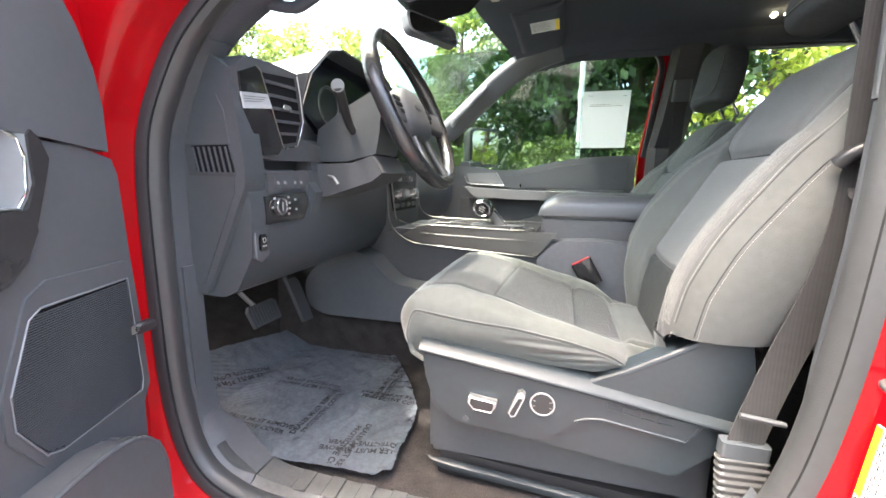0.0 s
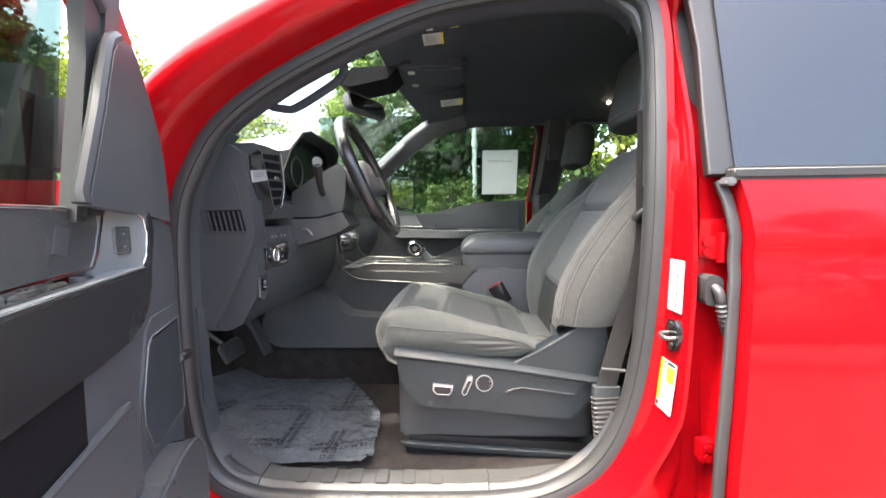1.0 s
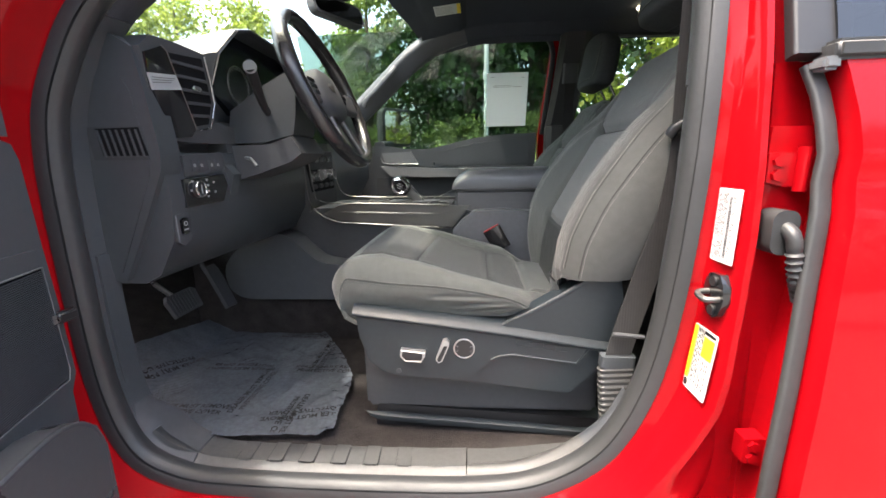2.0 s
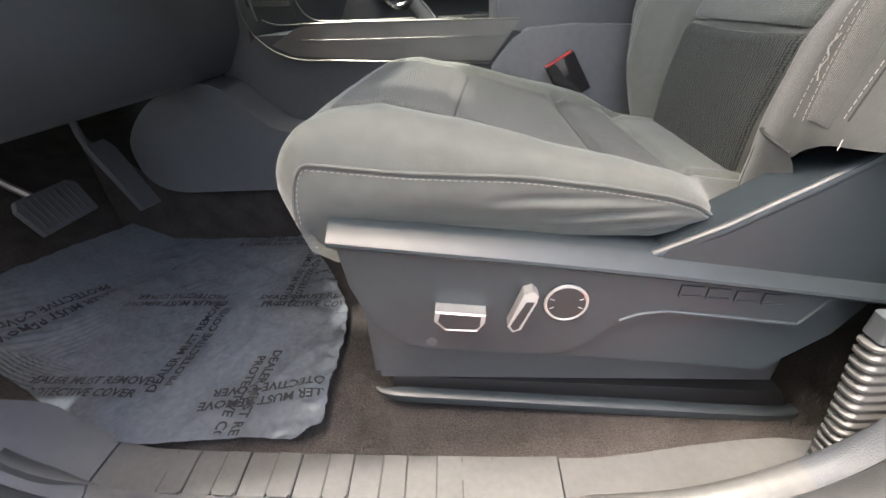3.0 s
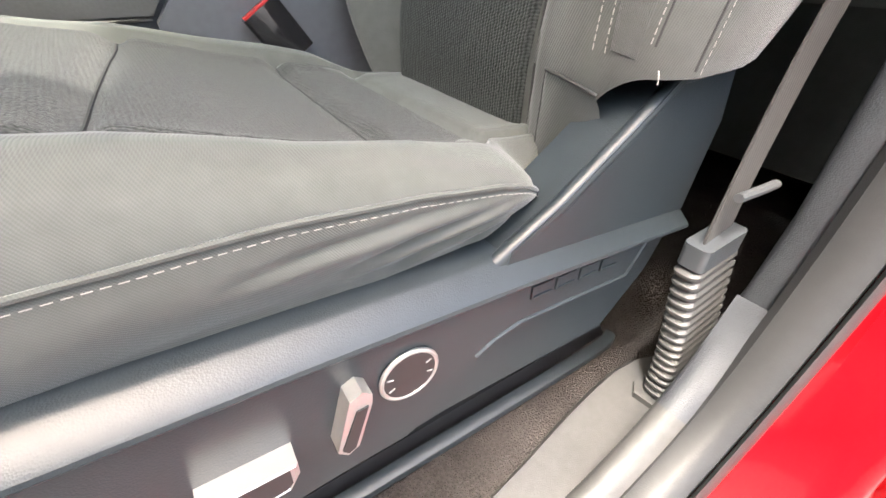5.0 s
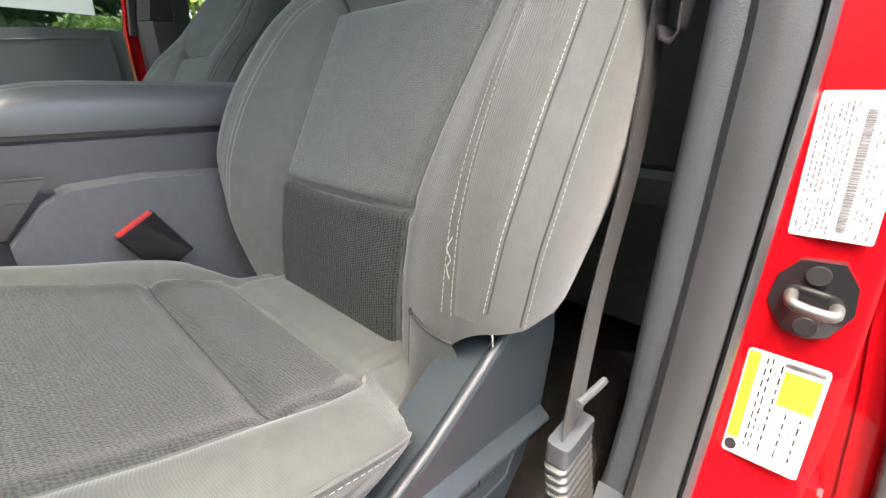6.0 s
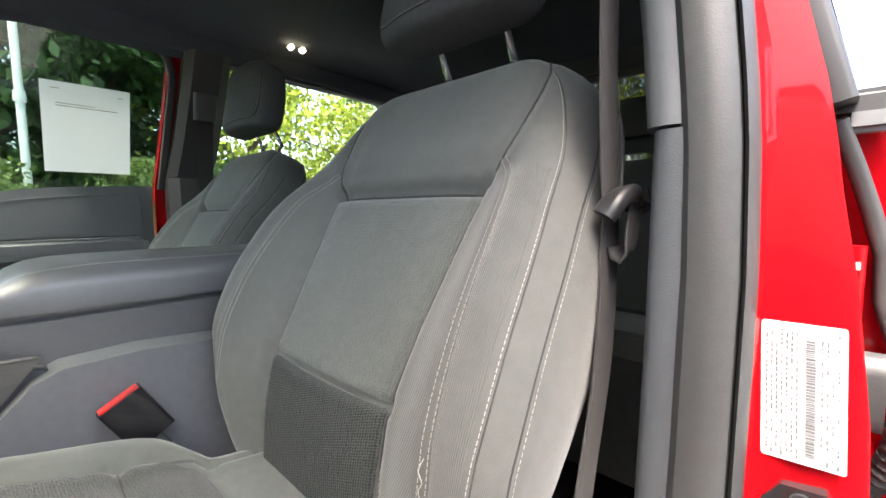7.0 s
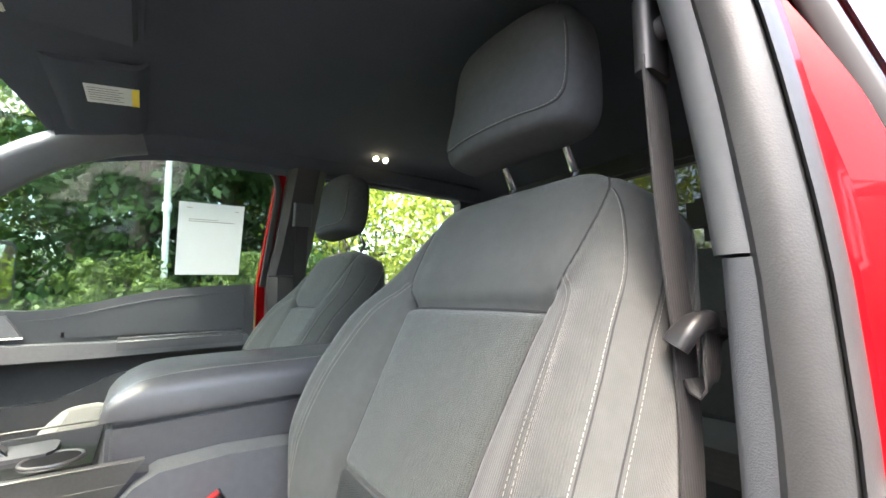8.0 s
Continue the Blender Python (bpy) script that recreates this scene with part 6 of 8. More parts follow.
box(bm, (-0.1038, 0.235, 1.087), (-0.1028, 0.247, 1.090), 0)
part("icon", bm, M["icon"], pbs, smooth=0)
bm = bmesh.new()
tube(bm, [(-0.107, 0.220, 1.117), (-0.106, 0.219, 1.090), (-0.107, 0.221, 1.066)], 0.0015, 6)
part("pocket_edge", bm, M["plastic_mid"], pb)
bm = bmesh.new()
prism(bm, [(-0.12, 1.225), (-0.09, 1.19), (-0.12, 1.09), (-0.2, 1.05), (-0.2, 1.24)], "y", 0.405, 0.436, 0.006)
part("trim_rib", bm, M["plastic"], low)
# passenger side of the dash
bm = bmesh.new()
prism(bm, [(-0.128, 1.39), (-0.150, 1.30), (-0.118, 1.22), (-0.118, 1.12), (-0.17, 1.02), (-0.4, 1.0), (-0.4, 1.39)], "y", 1.13, 1.745, 0.010, 3)
gb = part("glove_box_panel", bm, M["plastic"], dash, "dark passenger dash with glove box")
bm = bmesh.new()
box(bm, (-0.140, 1.15, 1.262), (-0.132, 1.70, 1.325), 0.003)
part("trim_strip", bm, M["metal_dark"], gb, "dark metal trim strip")
bm = bmesh.new()
prism(bm, [(1.64, 1.385), (1.72, 1.385), (1.735, 1.25), (1.68, 1.22), (1.64, 1.25)], "x", -0.16, -0.115, 0.006)
reg = part("register_pod", bm, M["plastic_soft"], dash)
bm = bmesh.new()
tube(bm, [(-0.113, y, z) for y, z in ((1.642, 1.38), (1.642, 1.255), (1.68, 1.226), (1.728, 1.252))], 0.002, 6)
part("bright_trim", bm, M["chrome"], reg)

# centre stack
bm = bmesh.new()
prism(bm, [(-0.30, 0.99), (-0.10, 1.0), (-0.092, 1.09), (-0.112, 1.22), (-0.118, 1.27), (-0.118, 1.46), (-0.16, 1.48), (-0.30, 1.46)], "y", 0.846, 1.122, 0.012, 3)
stack = part("centre_panel", bm, M["plastic_soft"], dash, "black centre stack")
bm = bmesh.new()
prism(bm, [(0.862, 1.282), (1.106, 1.282), (1.106, 1.452), (0.862, 1.452)], "x", -0.119, -0.108, 0.005)
part("touch_screen", bm, M["screen"], stack, "dark touch screen")
bm = bmesh.new()
prism(bm, [(0.870, 1.110), (1.098, 1.110), (1.098, 1.250), (0.870, 1.250)], "x", -0.11, -0.094, 0.006)
ctl = part("control_panel", bm, M["piano"], stack, "gloss black control panel")
for y in (0.915, 1.055):
    bm = bmesh.new()
    disc(bm, (-0.096, y, 1.165), (1, 0, 0.1), 0.022, 0.024, 26, 0.003, r2=0.020)
    part("control_knob", bm, M["chrome"], ctl, "chrome control knob")
for i in range(6):
    bm = bmesh.new()
    y = 0.895 + 0.0355 * i
    box(bm, (-0.098, y - 0.015, 1.212), (-0.089, y + 0.015, 1.232), 0.003)
    part("control_button", bm, M["satin" if i % 3 == 1 else "plastic_soft"], ctl)
for i in range(4):
    bm = bmesh.new()
    y = 0.90 + 0.055 * i
    box(bm, (-0.098, y - 0.018, 1.120), (-0.088, y + 0.018, 1.136), 0.003)
    part("control_button", bm, M["plastic_soft"], ctl)
bm = bmesh.new()
box(bm, (-0.100, 0.957, 1.15), (-0.084, 1.013, 1.185), 0.005)
part("drive_selector", bm, M["chrome"], ctl)
bm = bmesh.new()
tube(bm, curve([(-0.105, 0.842, 1.25), (-0.100, 0.840, 1.15), (-0.092, 0.836, 1.085), (-0.062, 0.831, 1.043), (-0.004, 0.8285, 1.014), (0.10, 0.827, 1.006), (0.394, 0.826, 0.989)], 50), 0.0016, 6)
part("bright_trim", bm, M["metal_dark"], stack)
bm = bmesh.new()
tube(bm, curve([(-0.095, 0.858, 1.24), (-0.085, 0.857, 1.14), (-0.075, 0.856, 1.085)], 16), 0.002, 6)
tube(bm, curve([(-0.095, 1.110, 1.24), (-0.085, 1.110, 1.14), (-0.06, 1.115, 1.085), (0.02, 1.125, 1.07), (0.40, 1.125, 1.066)], 30), 0.0020, 6)
part("bright_trim", bm, M["metal_dark"], stack)

# ---- steering wheel and column ----
W_C, W_N = Vector((0.108, 0.530, 1.383)), Vector((0.919, 0, 0.395)).normalized()
W_UP = Vector((-0.395, 0, 0.919)).normalized()
W_R = Vector((0, 1, 0))
wheel = thing("steering_wheel", tuple(W_C), "black leather steering wheel with dark multifunction hub", "steering wheel")


def wp(a, b, c=0.0):
    return W_C + W_R * a + W_UP * b + W_N * c


bm = bmesh.new()
rings = []
for i in range(72):
    a = 2 * math.pi * i / 72
    R = 0.184
    dirn = W_R * math.cos(a) + W_UP * math.sin(a)
    fat = 1.0 + 0.14 * (math.exp(-((math.sin(a) - 0.35) / 0.25) ** 2))
    rings.append([W_C + dirn * (R + 0.0155 * fat * math.cos(t)) + W_N * (0.0175 * fat * math.sin(t)) for t in (2 * math.pi * j / 14 for j in range(14))])
skin(bm, rings, True, True)
part("rim", bm, M["dark_leather"], wheel, "smooth black leather rim", 60)
bm = bmesh.new()
for sgn in (-1, 1):
    stitches(bm, [wp(math.cos(a) * 0.1685 * sgn, math.sin(a) * 0.1685, 0.003) for a in np.linspace(-0.3, 0.9, 30)], 0.008, 0.005, 0.0006)
part("stitching", bm, M["plastic_mid"], wheel, kind="stuff")
bm = bmesh.new()
rings = []
for k, (c, f) in enumerate(((-0.05, 0.75), (-0.03, 0.98), (0.0, 1.0), (0.014, 0.94), (0.020, 0.80), (0.022, 0.4))):
    rings.append([wp(f * 0.078 * math.copysign(abs(math.cos(t)) ** 0.7, math.cos(t)), f * 0.066 * math.copysign(abs(math.sin(t)) ** 0.7, math.sin(t)) - 0.008, c - 0.01) for t in (2 * math.pi * j / 36 for j in range(36))])
skin(bm, rings)
hub = part("hub", bm, M["plastic_soft"], wheel, "dark airbag hub", 60)
bm = bmesh.new()
prism(bm, circle(0.021, 24, 0.010), "z", 0, 0.002, 0.0006)
bm.transform(Matrix.Translation(wp(0, 0.006, 0.0115)) @ Matrix((W_R, W_UP, W_N)).transposed().to_4x4())
part("emblem", bm, M["metal_dark"], hub, "plain oval hub emblem")
for sgn in (-1, 1):
    bm = bmesh.new()
    path = [wp(sgn * 0.06, -0.005, -0.012), wp(sgn * 0.12, -0.012, -0.008), wp(sgn * 0.178, -0.02, 0.0)]
    sweep(bm, path, rrect(0.030, 0.010, 0.008), up=W_N)
    sp_ = part("spoke", bm, M["plastic_soft"], wheel)
    bm = bmesh.new()
    for k in range(5):
        box(bm, (-0.008, -0.0055, 0), (0.008, 0.0055, 0.004), 0.0015, m=Matrix.Translation(wp(sgn * (0.095 + 0.018 * (k % 2)), 0.012 - 0.014 * (k // 2), 0.001)) @ Matrix((W_R, W_UP, W_N)).transposed().to_4x4())
    part("wheel_buttons", bm, M["piano"], sp_)
    bm = bmesh.new()
    path = [wp(sgn * 0.035, -0.05, -0.012), wp(sgn * 0.045, -0.11, -0.008), wp(sgn * 0.055, -0.172, 0.0)]
    sweep(bm, path, rrect(0.013, 0.008, 0.006), up=W_N)
    part("lower_spoke", bm, M["metal_dark"], wheel, "satin dark lower spoke")
col = thing("steering_column", (-0.05, 0.53, 1.25), "grey steering column shroud with control stalks", "steering column")
bm = bmesh.new()
prism(bm, [(-0.13, 1.262), (-0.115, 1.338), (-0.03, 1.392), (0.028, 1.420), (0.052, 1.398), (0.046, 1.330), (0.036, 1.280), (-0.04, 1.262)], "y", 0.466, 0.594, 0.016, 4)
part("shroud", bm, M["plastic"], col, "dark grey column shroud")
bm = bmesh.new()
prism(bm, [(-0.14, 1.256), (-0.02, 1.258), (0.034, 1.276), (0.058, 1.236), (0.030, 1.216), (-0.05, 1.190), (-0.14, 1.165)], "y", 0.452, 0.606, 0.012, 4)
part("lower_shroud", bm, M["plastic_soft"], col, "dark lower half of the column shroud")
bm = bmesh.new()
path = curve([Vector((-0.023, 0.475, 1.327)), Vector((-0.020, 0.440, 1.352)), Vector((-0.010, 0.395, 1.395)), Vector((-0.003, 0.368, 1.414))], 16)
tube(bm, path, 0.0105, 12, sizes=[0.75 + 0.4 * i / 15 for i in range(16)])
stl = part("turn_stalk", bm, M["trim_black"], col)
bm = bmesh.new()
disc(bm, (-0.002, 0.369, 1.414), (0.33, -0.85, -0.2), 0.0135, 0.006, 22, 0.002)
part("stalk_cap", bm, M["bezel"], stl, "pale stalk end cap")
bm = bmesh.new()
tube(bm, [(0.0, 0.59, 1.345), (0.0, 0.64, 1.375), (0.0, 0.70, 1.39)], 0.009, 10)
part("wiper_stalk", bm, M["trim_black"], col)
bm = bmesh.new()
tube(bm, [(-0.085, 0.455, 1.228), (-0.062, 0.440, 1.224), (-0.048, 0.436, 1.208)], 0.004, 8)
part("tilt_lever", bm, M["plastic_mid"], col)

# ---- centre console ----
con = thing("centre_console", (0.25, 0.98, 0.62), "black centre console with metal trim and leather armrest", "console")
bm = bmesh.new()
prism(bm, [(-0.30, 0.62), (0.82, 0.62), (0.82, 1.02), (0.46, 1.04), (0.40, 1.052), (-0.08, 1.058), (-0.12, 1.02), (-0.30, 1.0)], "y", 0.842, 1.126, 0.008)
part("console_body", bm, M["plastic_soft"], con)
bm = bmesh.new()
prism(bm, [(-0.045, 1.040), (0.010, 1.068), (0.06, 1.0745), (0.25, 1.069), (0.452, 1.0625), (0.397, 0.993), (0.10, 1.010), (0.0, 1.018)], "y", 0.8285, 0.850, 0.004)
tr = part("side_trim", bm, M["metal_dark"], con, "brushed dark metal side trim")
bm = bmesh.new()
tube(bm, curve([(-0.06, 0.845, 1.085), (-0.03, 0.836, 1.076), (0.02, 0.830, 1.0745), (0.10, 0.829, 1.0745), (0.25, 0.8285, 1.0705), (0.452, 0.828, 1.0640)], 40), 0.0017, 8)
tube(bm, curve([(0.02, 0.8285, 1.047), (0.12, 0.827, 1.044), (0.30, 0.827, 1.040), (0.432, 0.827, 1.036)], 30), 0.0006, 6)
part("bright_trim", bm, M["metal_dark"], tr)
bm = bmesh.new()
prism(bm, [(0.398, 0.985), (0.440, 1.032), (0.470, 1.046), (0.56, 1.050), (0.72, 1.040), (0.80, 1.0), (0.80, 0.70), (0.398, 0.70)], "y", 0.812, 0.90, 0.016, 4)
part("rear_shoulder", bm, M["plastic_mid"], con, "smooth grey console shoulder")
bm = bmesh.new()
outline = curve([Vector((x, 0, z)) for x, z in ((0.05, 0.880), (-0.035, 0.892), (-0.080, 0.925), (-0.130, 0.972), (-0.165, 0.985), (-0.20, 0.986), (-0.29, 0.955), (-0.36, 0.885), (-0.365, 0.82), (-0.345, 0.784), (-0.30, 0.764), (-0.24, 0.762))], 34)
prism(bm, [(q.x, q.z) for q in outline] + [(0.36, 0.765), (0.36, 0.872)], "y", 0.745, 0.85, 0.014, 4)
part("lower_side_panel", bm, M["door_plastic"], con, "grey lower console panel beside the footwell")
bm = bmesh.new()
prism(bm, [(-0.50, 0.60), (0.80, 0.60), (0.80, 0.775), (-0.35, 0.775), (-0.50, 0.90)], "y", 0.770, 0.86, 0.01)
part("tunnel_carpet", bm, M["carpet"], con)
bm = bmesh.new()
prism(bm, [(0.02, 0.872), (0.39, 0.872), (0.39, 1.100), (0.02, 1.100)], "z", 1.054, 1.062, 0.003)
deck = part("deck", bm, M["piano"], con, "gloss black console deck")
for x in (0.10, 0.34):
    bm = bmesh.new()
    ring(bm, (x, 0.925 if x > 0.2 else 1.05, 1.063), (0, 0, 1), 0.036, 0.0024, 36, 8)
    part("cup_ring", bm, M["metal_dark"], deck)
    # disc on the deck, coloured near-black as the shade down a cup well
    bm = bmesh.new()
    disc(bm, (x, 0.925 if x > 0.2 else 1.05, 1.0622), (0, 0, 1), 0.034, 0.0012, 30)
    part("cup_shade", bm, M["shade_black"], deck)
bm = bmesh.new()
prism(bm, [(0.16, 0.945), (0.33, 0.945), (0.34, 0.96), (0.34, 1.010), (0.33, 1.025), (0.16, 1.025)], "z", 1.061, 1.068, 0.003)
part("shift_gate", bm, M["plastic_soft"], con)
bm = bmesh.new()
sweep(bm, [Vector((0.266, 0.984, 1.060)), Vector((0.248, 0.984, 1.082)), Vector((0.222, 0.984, 1.115))], rrect(0.017, 0.013, 0.006), up=(0, 1, 0), sizes=[1.15, 1.0, 1.0])
lev = part("shift_lever", bm, M["metal_dark"], con, "bright metal gear lever")
bm = bmesh.new()
tube(bm, [(0.284, 0.968, 1.066), (0.266, 0.968, 1.088), (0.240, 0.968, 1.118)], 0.0028, 8)
part("lever_edge", bm, M["chrome"], lev)
KNOB = Matrix.Translation((0.200, 0.984, 1.122)) @ Matrix.Rotation(radians(28), 4, "Y")
bm = bmesh.new()
turned = [(0.040, 0.012), (0.038, 0.021), (0.033, 0.0275), (0.024, 0.0325), (0.010, 0.0355), (-0.006, 0.0360), (-0.020, 0.0340), (-0.030, 0.0300), (-0.034, 0.0265)]
skin(bm, [[KNOB @ Vector((1.08 * r * math.cos(a), y, 0.92 * r * math.sin(a))) for a in np.linspace(0, 2 * math.pi, 33)[:-1]] for y, r in turned], True)
kb = part("shift_knob", bm, M["knob_metal"], lev, "polished dark metal shift knob", 60)
bm = bmesh.new()
tube(bm, [KNOB @ Vector((1.08 * 0.0255 * math.cos(a), -0.0345, 0.92 * 0.0255 * math.sin(a))) for a in np.linspace(0, 2 * math.pi, 33)[:-1]], 0.0028, 8, closed=True)
part("knob_band", bm, M["chrome"], kb)
bm = bmesh.new()
disc(bm, KNOB @ Vector((0, -0.030, 0)), (0, -1, 0), 0.0235, 0.0045, 28, 0.001)
face = part("knob_face", bm, M["piano"], kb)
bm = bmesh.new()
for k in (-1, 0, 1):
    tube(bm, [KNOB @ Vector((-0.011 + 0.003 * abs(k), -0.0348, 0.0075 * k)), KNOB @ Vector((0.011 - 0.003 * abs(k), -0.0348, 0.0075 * k))], 0.0009, 5)
part("gear_mark", bm, M["icon"], face, kind="stuff")
# armrest lid and bin
bm = bmesh.new()
box(bm, (0.402, 0.874, 1.02), (0.80, 1.092, 1.112), 0.010, 3)
part("armrest_bin", bm, M["leather"], con, "dark armrest box")
bm = bmesh.new()
prof = [(0.0, 0.0), (0.0, 0.030), (0.006, 0.046), (0.020, 0.058), (0.045, 0.064)]
rings = []
for x, sc in ((0.394, 0.15), (0.397, 0.36), (0.408, 0.60), (0.426, 0.82), (0.448, 0.97), (0.474, 1.04), (0.52, 1.07), (0.65, 1.06), (0.82, 1.05)):
    near = [(0.868 + a + (1 - min(sc, 1)) * 0.012, 1.114 + b * sc) for a, b in prof]
    far = [(1.098 - a - (1 - min(sc, 1)) * 0.012, 1.114 + b * sc) for a, b in prof][::-1]
    rings.append([Vector((x, y, z)) for y, z in near + far])
skin(bm, rings)
lid = part("armrest_lid", bm, M["leather"], con, "padded black leather armrest lid", 60)
bm = bmesh.new()
stitches(bm, curve([(0.3975, 0.880, 1.124), (0.408, 0.880, 1.147), (0.426, 0.881, 1.1605), (0.448, 0.882, 1.1705), (0.52, 0.882, 1.1775), (0.66, 0.882, 1.177), (0.80, 0.882, 1.176)], 80), r=0.0005)
part("stitching", bm, M["thread"], lid)

# ---- pedals ----
for name, pts, lab, arm_path in (("brake_pedal", [(-0.055, -0.032), (0.055, -0.032), (0.060, 0.024), (0.045, 0.034), (-0.050, 0.034), (-0.060, 0.020)], "wide black rubber brake pedal on a steel arm", [(-0.47, 0.53, 0.98), (-0.46, 0.53, 0.90), (-0.42, 0.53, 0.83)]),
                                 ("accelerator_pedal", [(-0.026, -0.075), (0.022, -0.080), (0.030, 0.05), (0.020, 0.07), (-0.022, 0.07)], "long black accelerator pedal", [(-0.40, 0.68, 0.98), (-0.40, 0.68, 0.90)])):
    ped = thing(name, arm_path[-1], lab, "pedal")
    at = Vector((-0.375, 0.545, 0.822)) if name == "brake_pedal" else Vector((-0.345, 0.672, 0.835))
    ax = Matrix(((0, 1, 0), (-0.42, 0, 0.907), (0.907, 0, 0.42))).transposed().to_4x4()
    bm = bmesh.new()
    prism(bm, pts, "z", -0.006, 0.006, 0.004, m=Matrix.Translation(at) @ ax)
    pd = part("pad", bm, M["plastic_soft"], ped)
    if name == "brake_pedal":
        for i in range(8):
            bm = bmesh.new()
            box(bm, (-0.047 + 0.012 * i, -0.026, 0.005), (-0.042 + 0.012 * i, 0.027, 0.008), 0.001, 1, m=Matrix.Translation(at) @ ax)
            part("tread", bm, M["rubber"], pd)
    bm = bmesh.new()
    tube(bm, curve([Vector(arm_path[0]), Vector(arm_path[1]), at - Vector((0.006, 0, 0))], 14), 0.007, 8)
    part("arm", bm, M["steel" if name == "brake_pedal" else "plastic_soft"], ped)

# ---- passenger's door, closed ----
pd_ = thing("passenger_door", (0.25, 1.9, 0.62), "closed far door with dark grey trim and armrest", "door")
bm = bmesh.new()
TOPLINE = [(-0.40, 1.300), (-0.02, 1.290), (0.06, 1.276), (0.14, 1.270), (0.22, 1.273), (0.30, 1.290), (0.385, 1.310), (0.48, 1.328), (0.58, 1.338), (0.68, 1.344), (0.806, 1.347)]
prism(bm, [(-0.40, 0.62), (0.800, 0.62)] + TOPLINE[::-1], "y", 1.865, 1.93, 0.012, 3)
tp = part("trim_panel", bm, M["plastic"], pd_, "dark grey door trim with a dipped sill")
bm = bmesh.new()
prism(bm, [(0.24, 1.178), (0.765, 1.175), (0.768, 1.318), (0.68, 1.316), (0.58, 1.310), (0.48, 1.300), (0.385, 1.282), (0.30, 1.262), (0.24, 1.248)], "y", 1.857, 1.868, 0.004)
part("upper_inlay", bm, M["plastic"], tp)
bm = bmesh.new()
tube(bm, curve([(x, 1.8565, interp(x, [p[0] for p in TOPLINE], [p[1] for p in TOPLINE]) - 0.030) for x in np.linspace(0.14, 0.765, 20)] + [(0.768, 1.8565, 1.20)], 50), 0.0012, 6)
part("inlay_seam", bm, M["plastic_soft"], tp)
bm = bmesh.new()
prism(bm, [(-0.06, 1.252), (0.105, 1.258), (0.145, 1.192), (-0.04, 1.196)], "y", 1.835, 1.868, 0.006)
bz = part("bezel", bm, M["plastic_mid"], pd_, "light grey door bezel")
bm = bmesh.new()
tube(bm, [(-0.07, 1.832, 1.235), (-0.055, 1.832, 1.200), (-0.02, 1.832, 1.1915), (0.150, 1.832, 1.1875)], 0.003, 6)
part("bright_trim", bm, M["chrome"], bz)
bm = bmesh.new()
prism(bm, [(-0.06, 1.180), (0.12, 1.170), (0.38, 1.160), (0.77, 1.156), (0.78, 1.118), (0.36, 1.115), (0.0, 1.122)], "y", 1.785, 1.87, 0.010, 3)
ar = part("armrest", bm, M["plastic_mid"], pd_, "grey door armrest")
bm = bmesh.new()
box(bm, (0.365, 1.780, 1.120), (0.765, 1.87, 1.172), 0.012, 3)
part("arm_pad", bm, M["leather"], ar)
bm = bmesh.new()
box(bm, (0.23, 1.862, 1.180), (0.33, 1.870, 1.200), 0.003)
part("inner_handle", bm, M["piano"], pd_)
bm = bmesh.new()
prism(bm, [(-0.1, 1.115), (0.76, 1.110), (0.74, 1.03), (0.30, 1.015), (0.22, 0.985), (-0.1, 0.985)], "y", 1.855, 1.868, 0.003)
part("recess", bm, M["plastic_soft"], pd_)
bm = bmesh.new()
prism(bm, [(-0.3, 0.64), (0.78, 0.64), (0.78, 1.02), (0.38, 1.06), (0.30, 1.02), (0.22, 0.99), (-0.3, 0.985)], "y", 1.82, 1.87, 0.012)
part("map_pocket", bm, M["plastic"], pd_)
bm = bmesh.new()
skin(bm, [[Vector((x, side_y(z) + y, z)) for x, y in ((-0.45, 0), (0.858, 0), (0.858, 0.004), (-0.45, 0.004))] for z in (1.24, 1.85)])
g = part("window_glass", bm, M["side_glass"], pd_, "lightly tinted window glass", 0)
g.visible_shadow = False
bm = bmesh.new()
path = [Vector((0.842 + 0.068 * (z - 1.35), side_y(z) - 0.008, z)) for z in (1.34, 1.45, 1.6, 1.70)]
path += [Vector((x, side_y(z) - 0.008, z)) for x, z in ((0.860, 1.745), (0.835, 1.788), (0.77, 1.800), (0.58, 1.803), (0.40, 1.785), (0.28, 1.752), (0.16, 1.70))]
sweep(bm, curve(path, 50), rrect(0.012, 0.010, 0.005), up=(0, 1, 0))
part("glass_channel", bm, M["rubber"], pd_)
# far rear door wall with its window
rr = thing("far_rear_door", (1.4, 1.9, 0.62), "dark inside of the far rear door", "door")
bm = bmesh.new()
box(bm, (1.0, 1.855, 0.62), (1.98, 1.93, 1.345), 0.012)
part("trim_panel", bm, M["plastic_soft"], rr)
bm = bmesh.new()
skin(bm, [[Vector((x, side_y(z) + y, z)) for x, y in ((0.98, 0), (1.9, 0), (1.9, 0.004), (0.98, 0.004))] for z in (1.33, 1.84)])
g = part("window_glass", bm, M["clear"], rr, "tinted rear door glass", 0)
g.visible_shadow = False
bm = bmesh.new()
skin(bm, [[Vector((x + dx, side_y(z) + y, z)) for x, y in ((1.80, -0.03), (2.03, -0.03), (2.03, 0.03), (1.80, 0.03))] for z, dx in ((1.34, 0.03), (1.6, 0.01), (1.76, -0.02), (1.84, -0.12))])
part("rear_pillar", bm, M["plastic_soft"], rr)
bm = bmesh.new()
sweep(bm, [Vector((0.96, side_y(1.80) - 0.01, 1.815)), Vector((1.9, side_y(1.80) - 0.01, 1.80))], rrect(0.025, 0.03, 0.01))
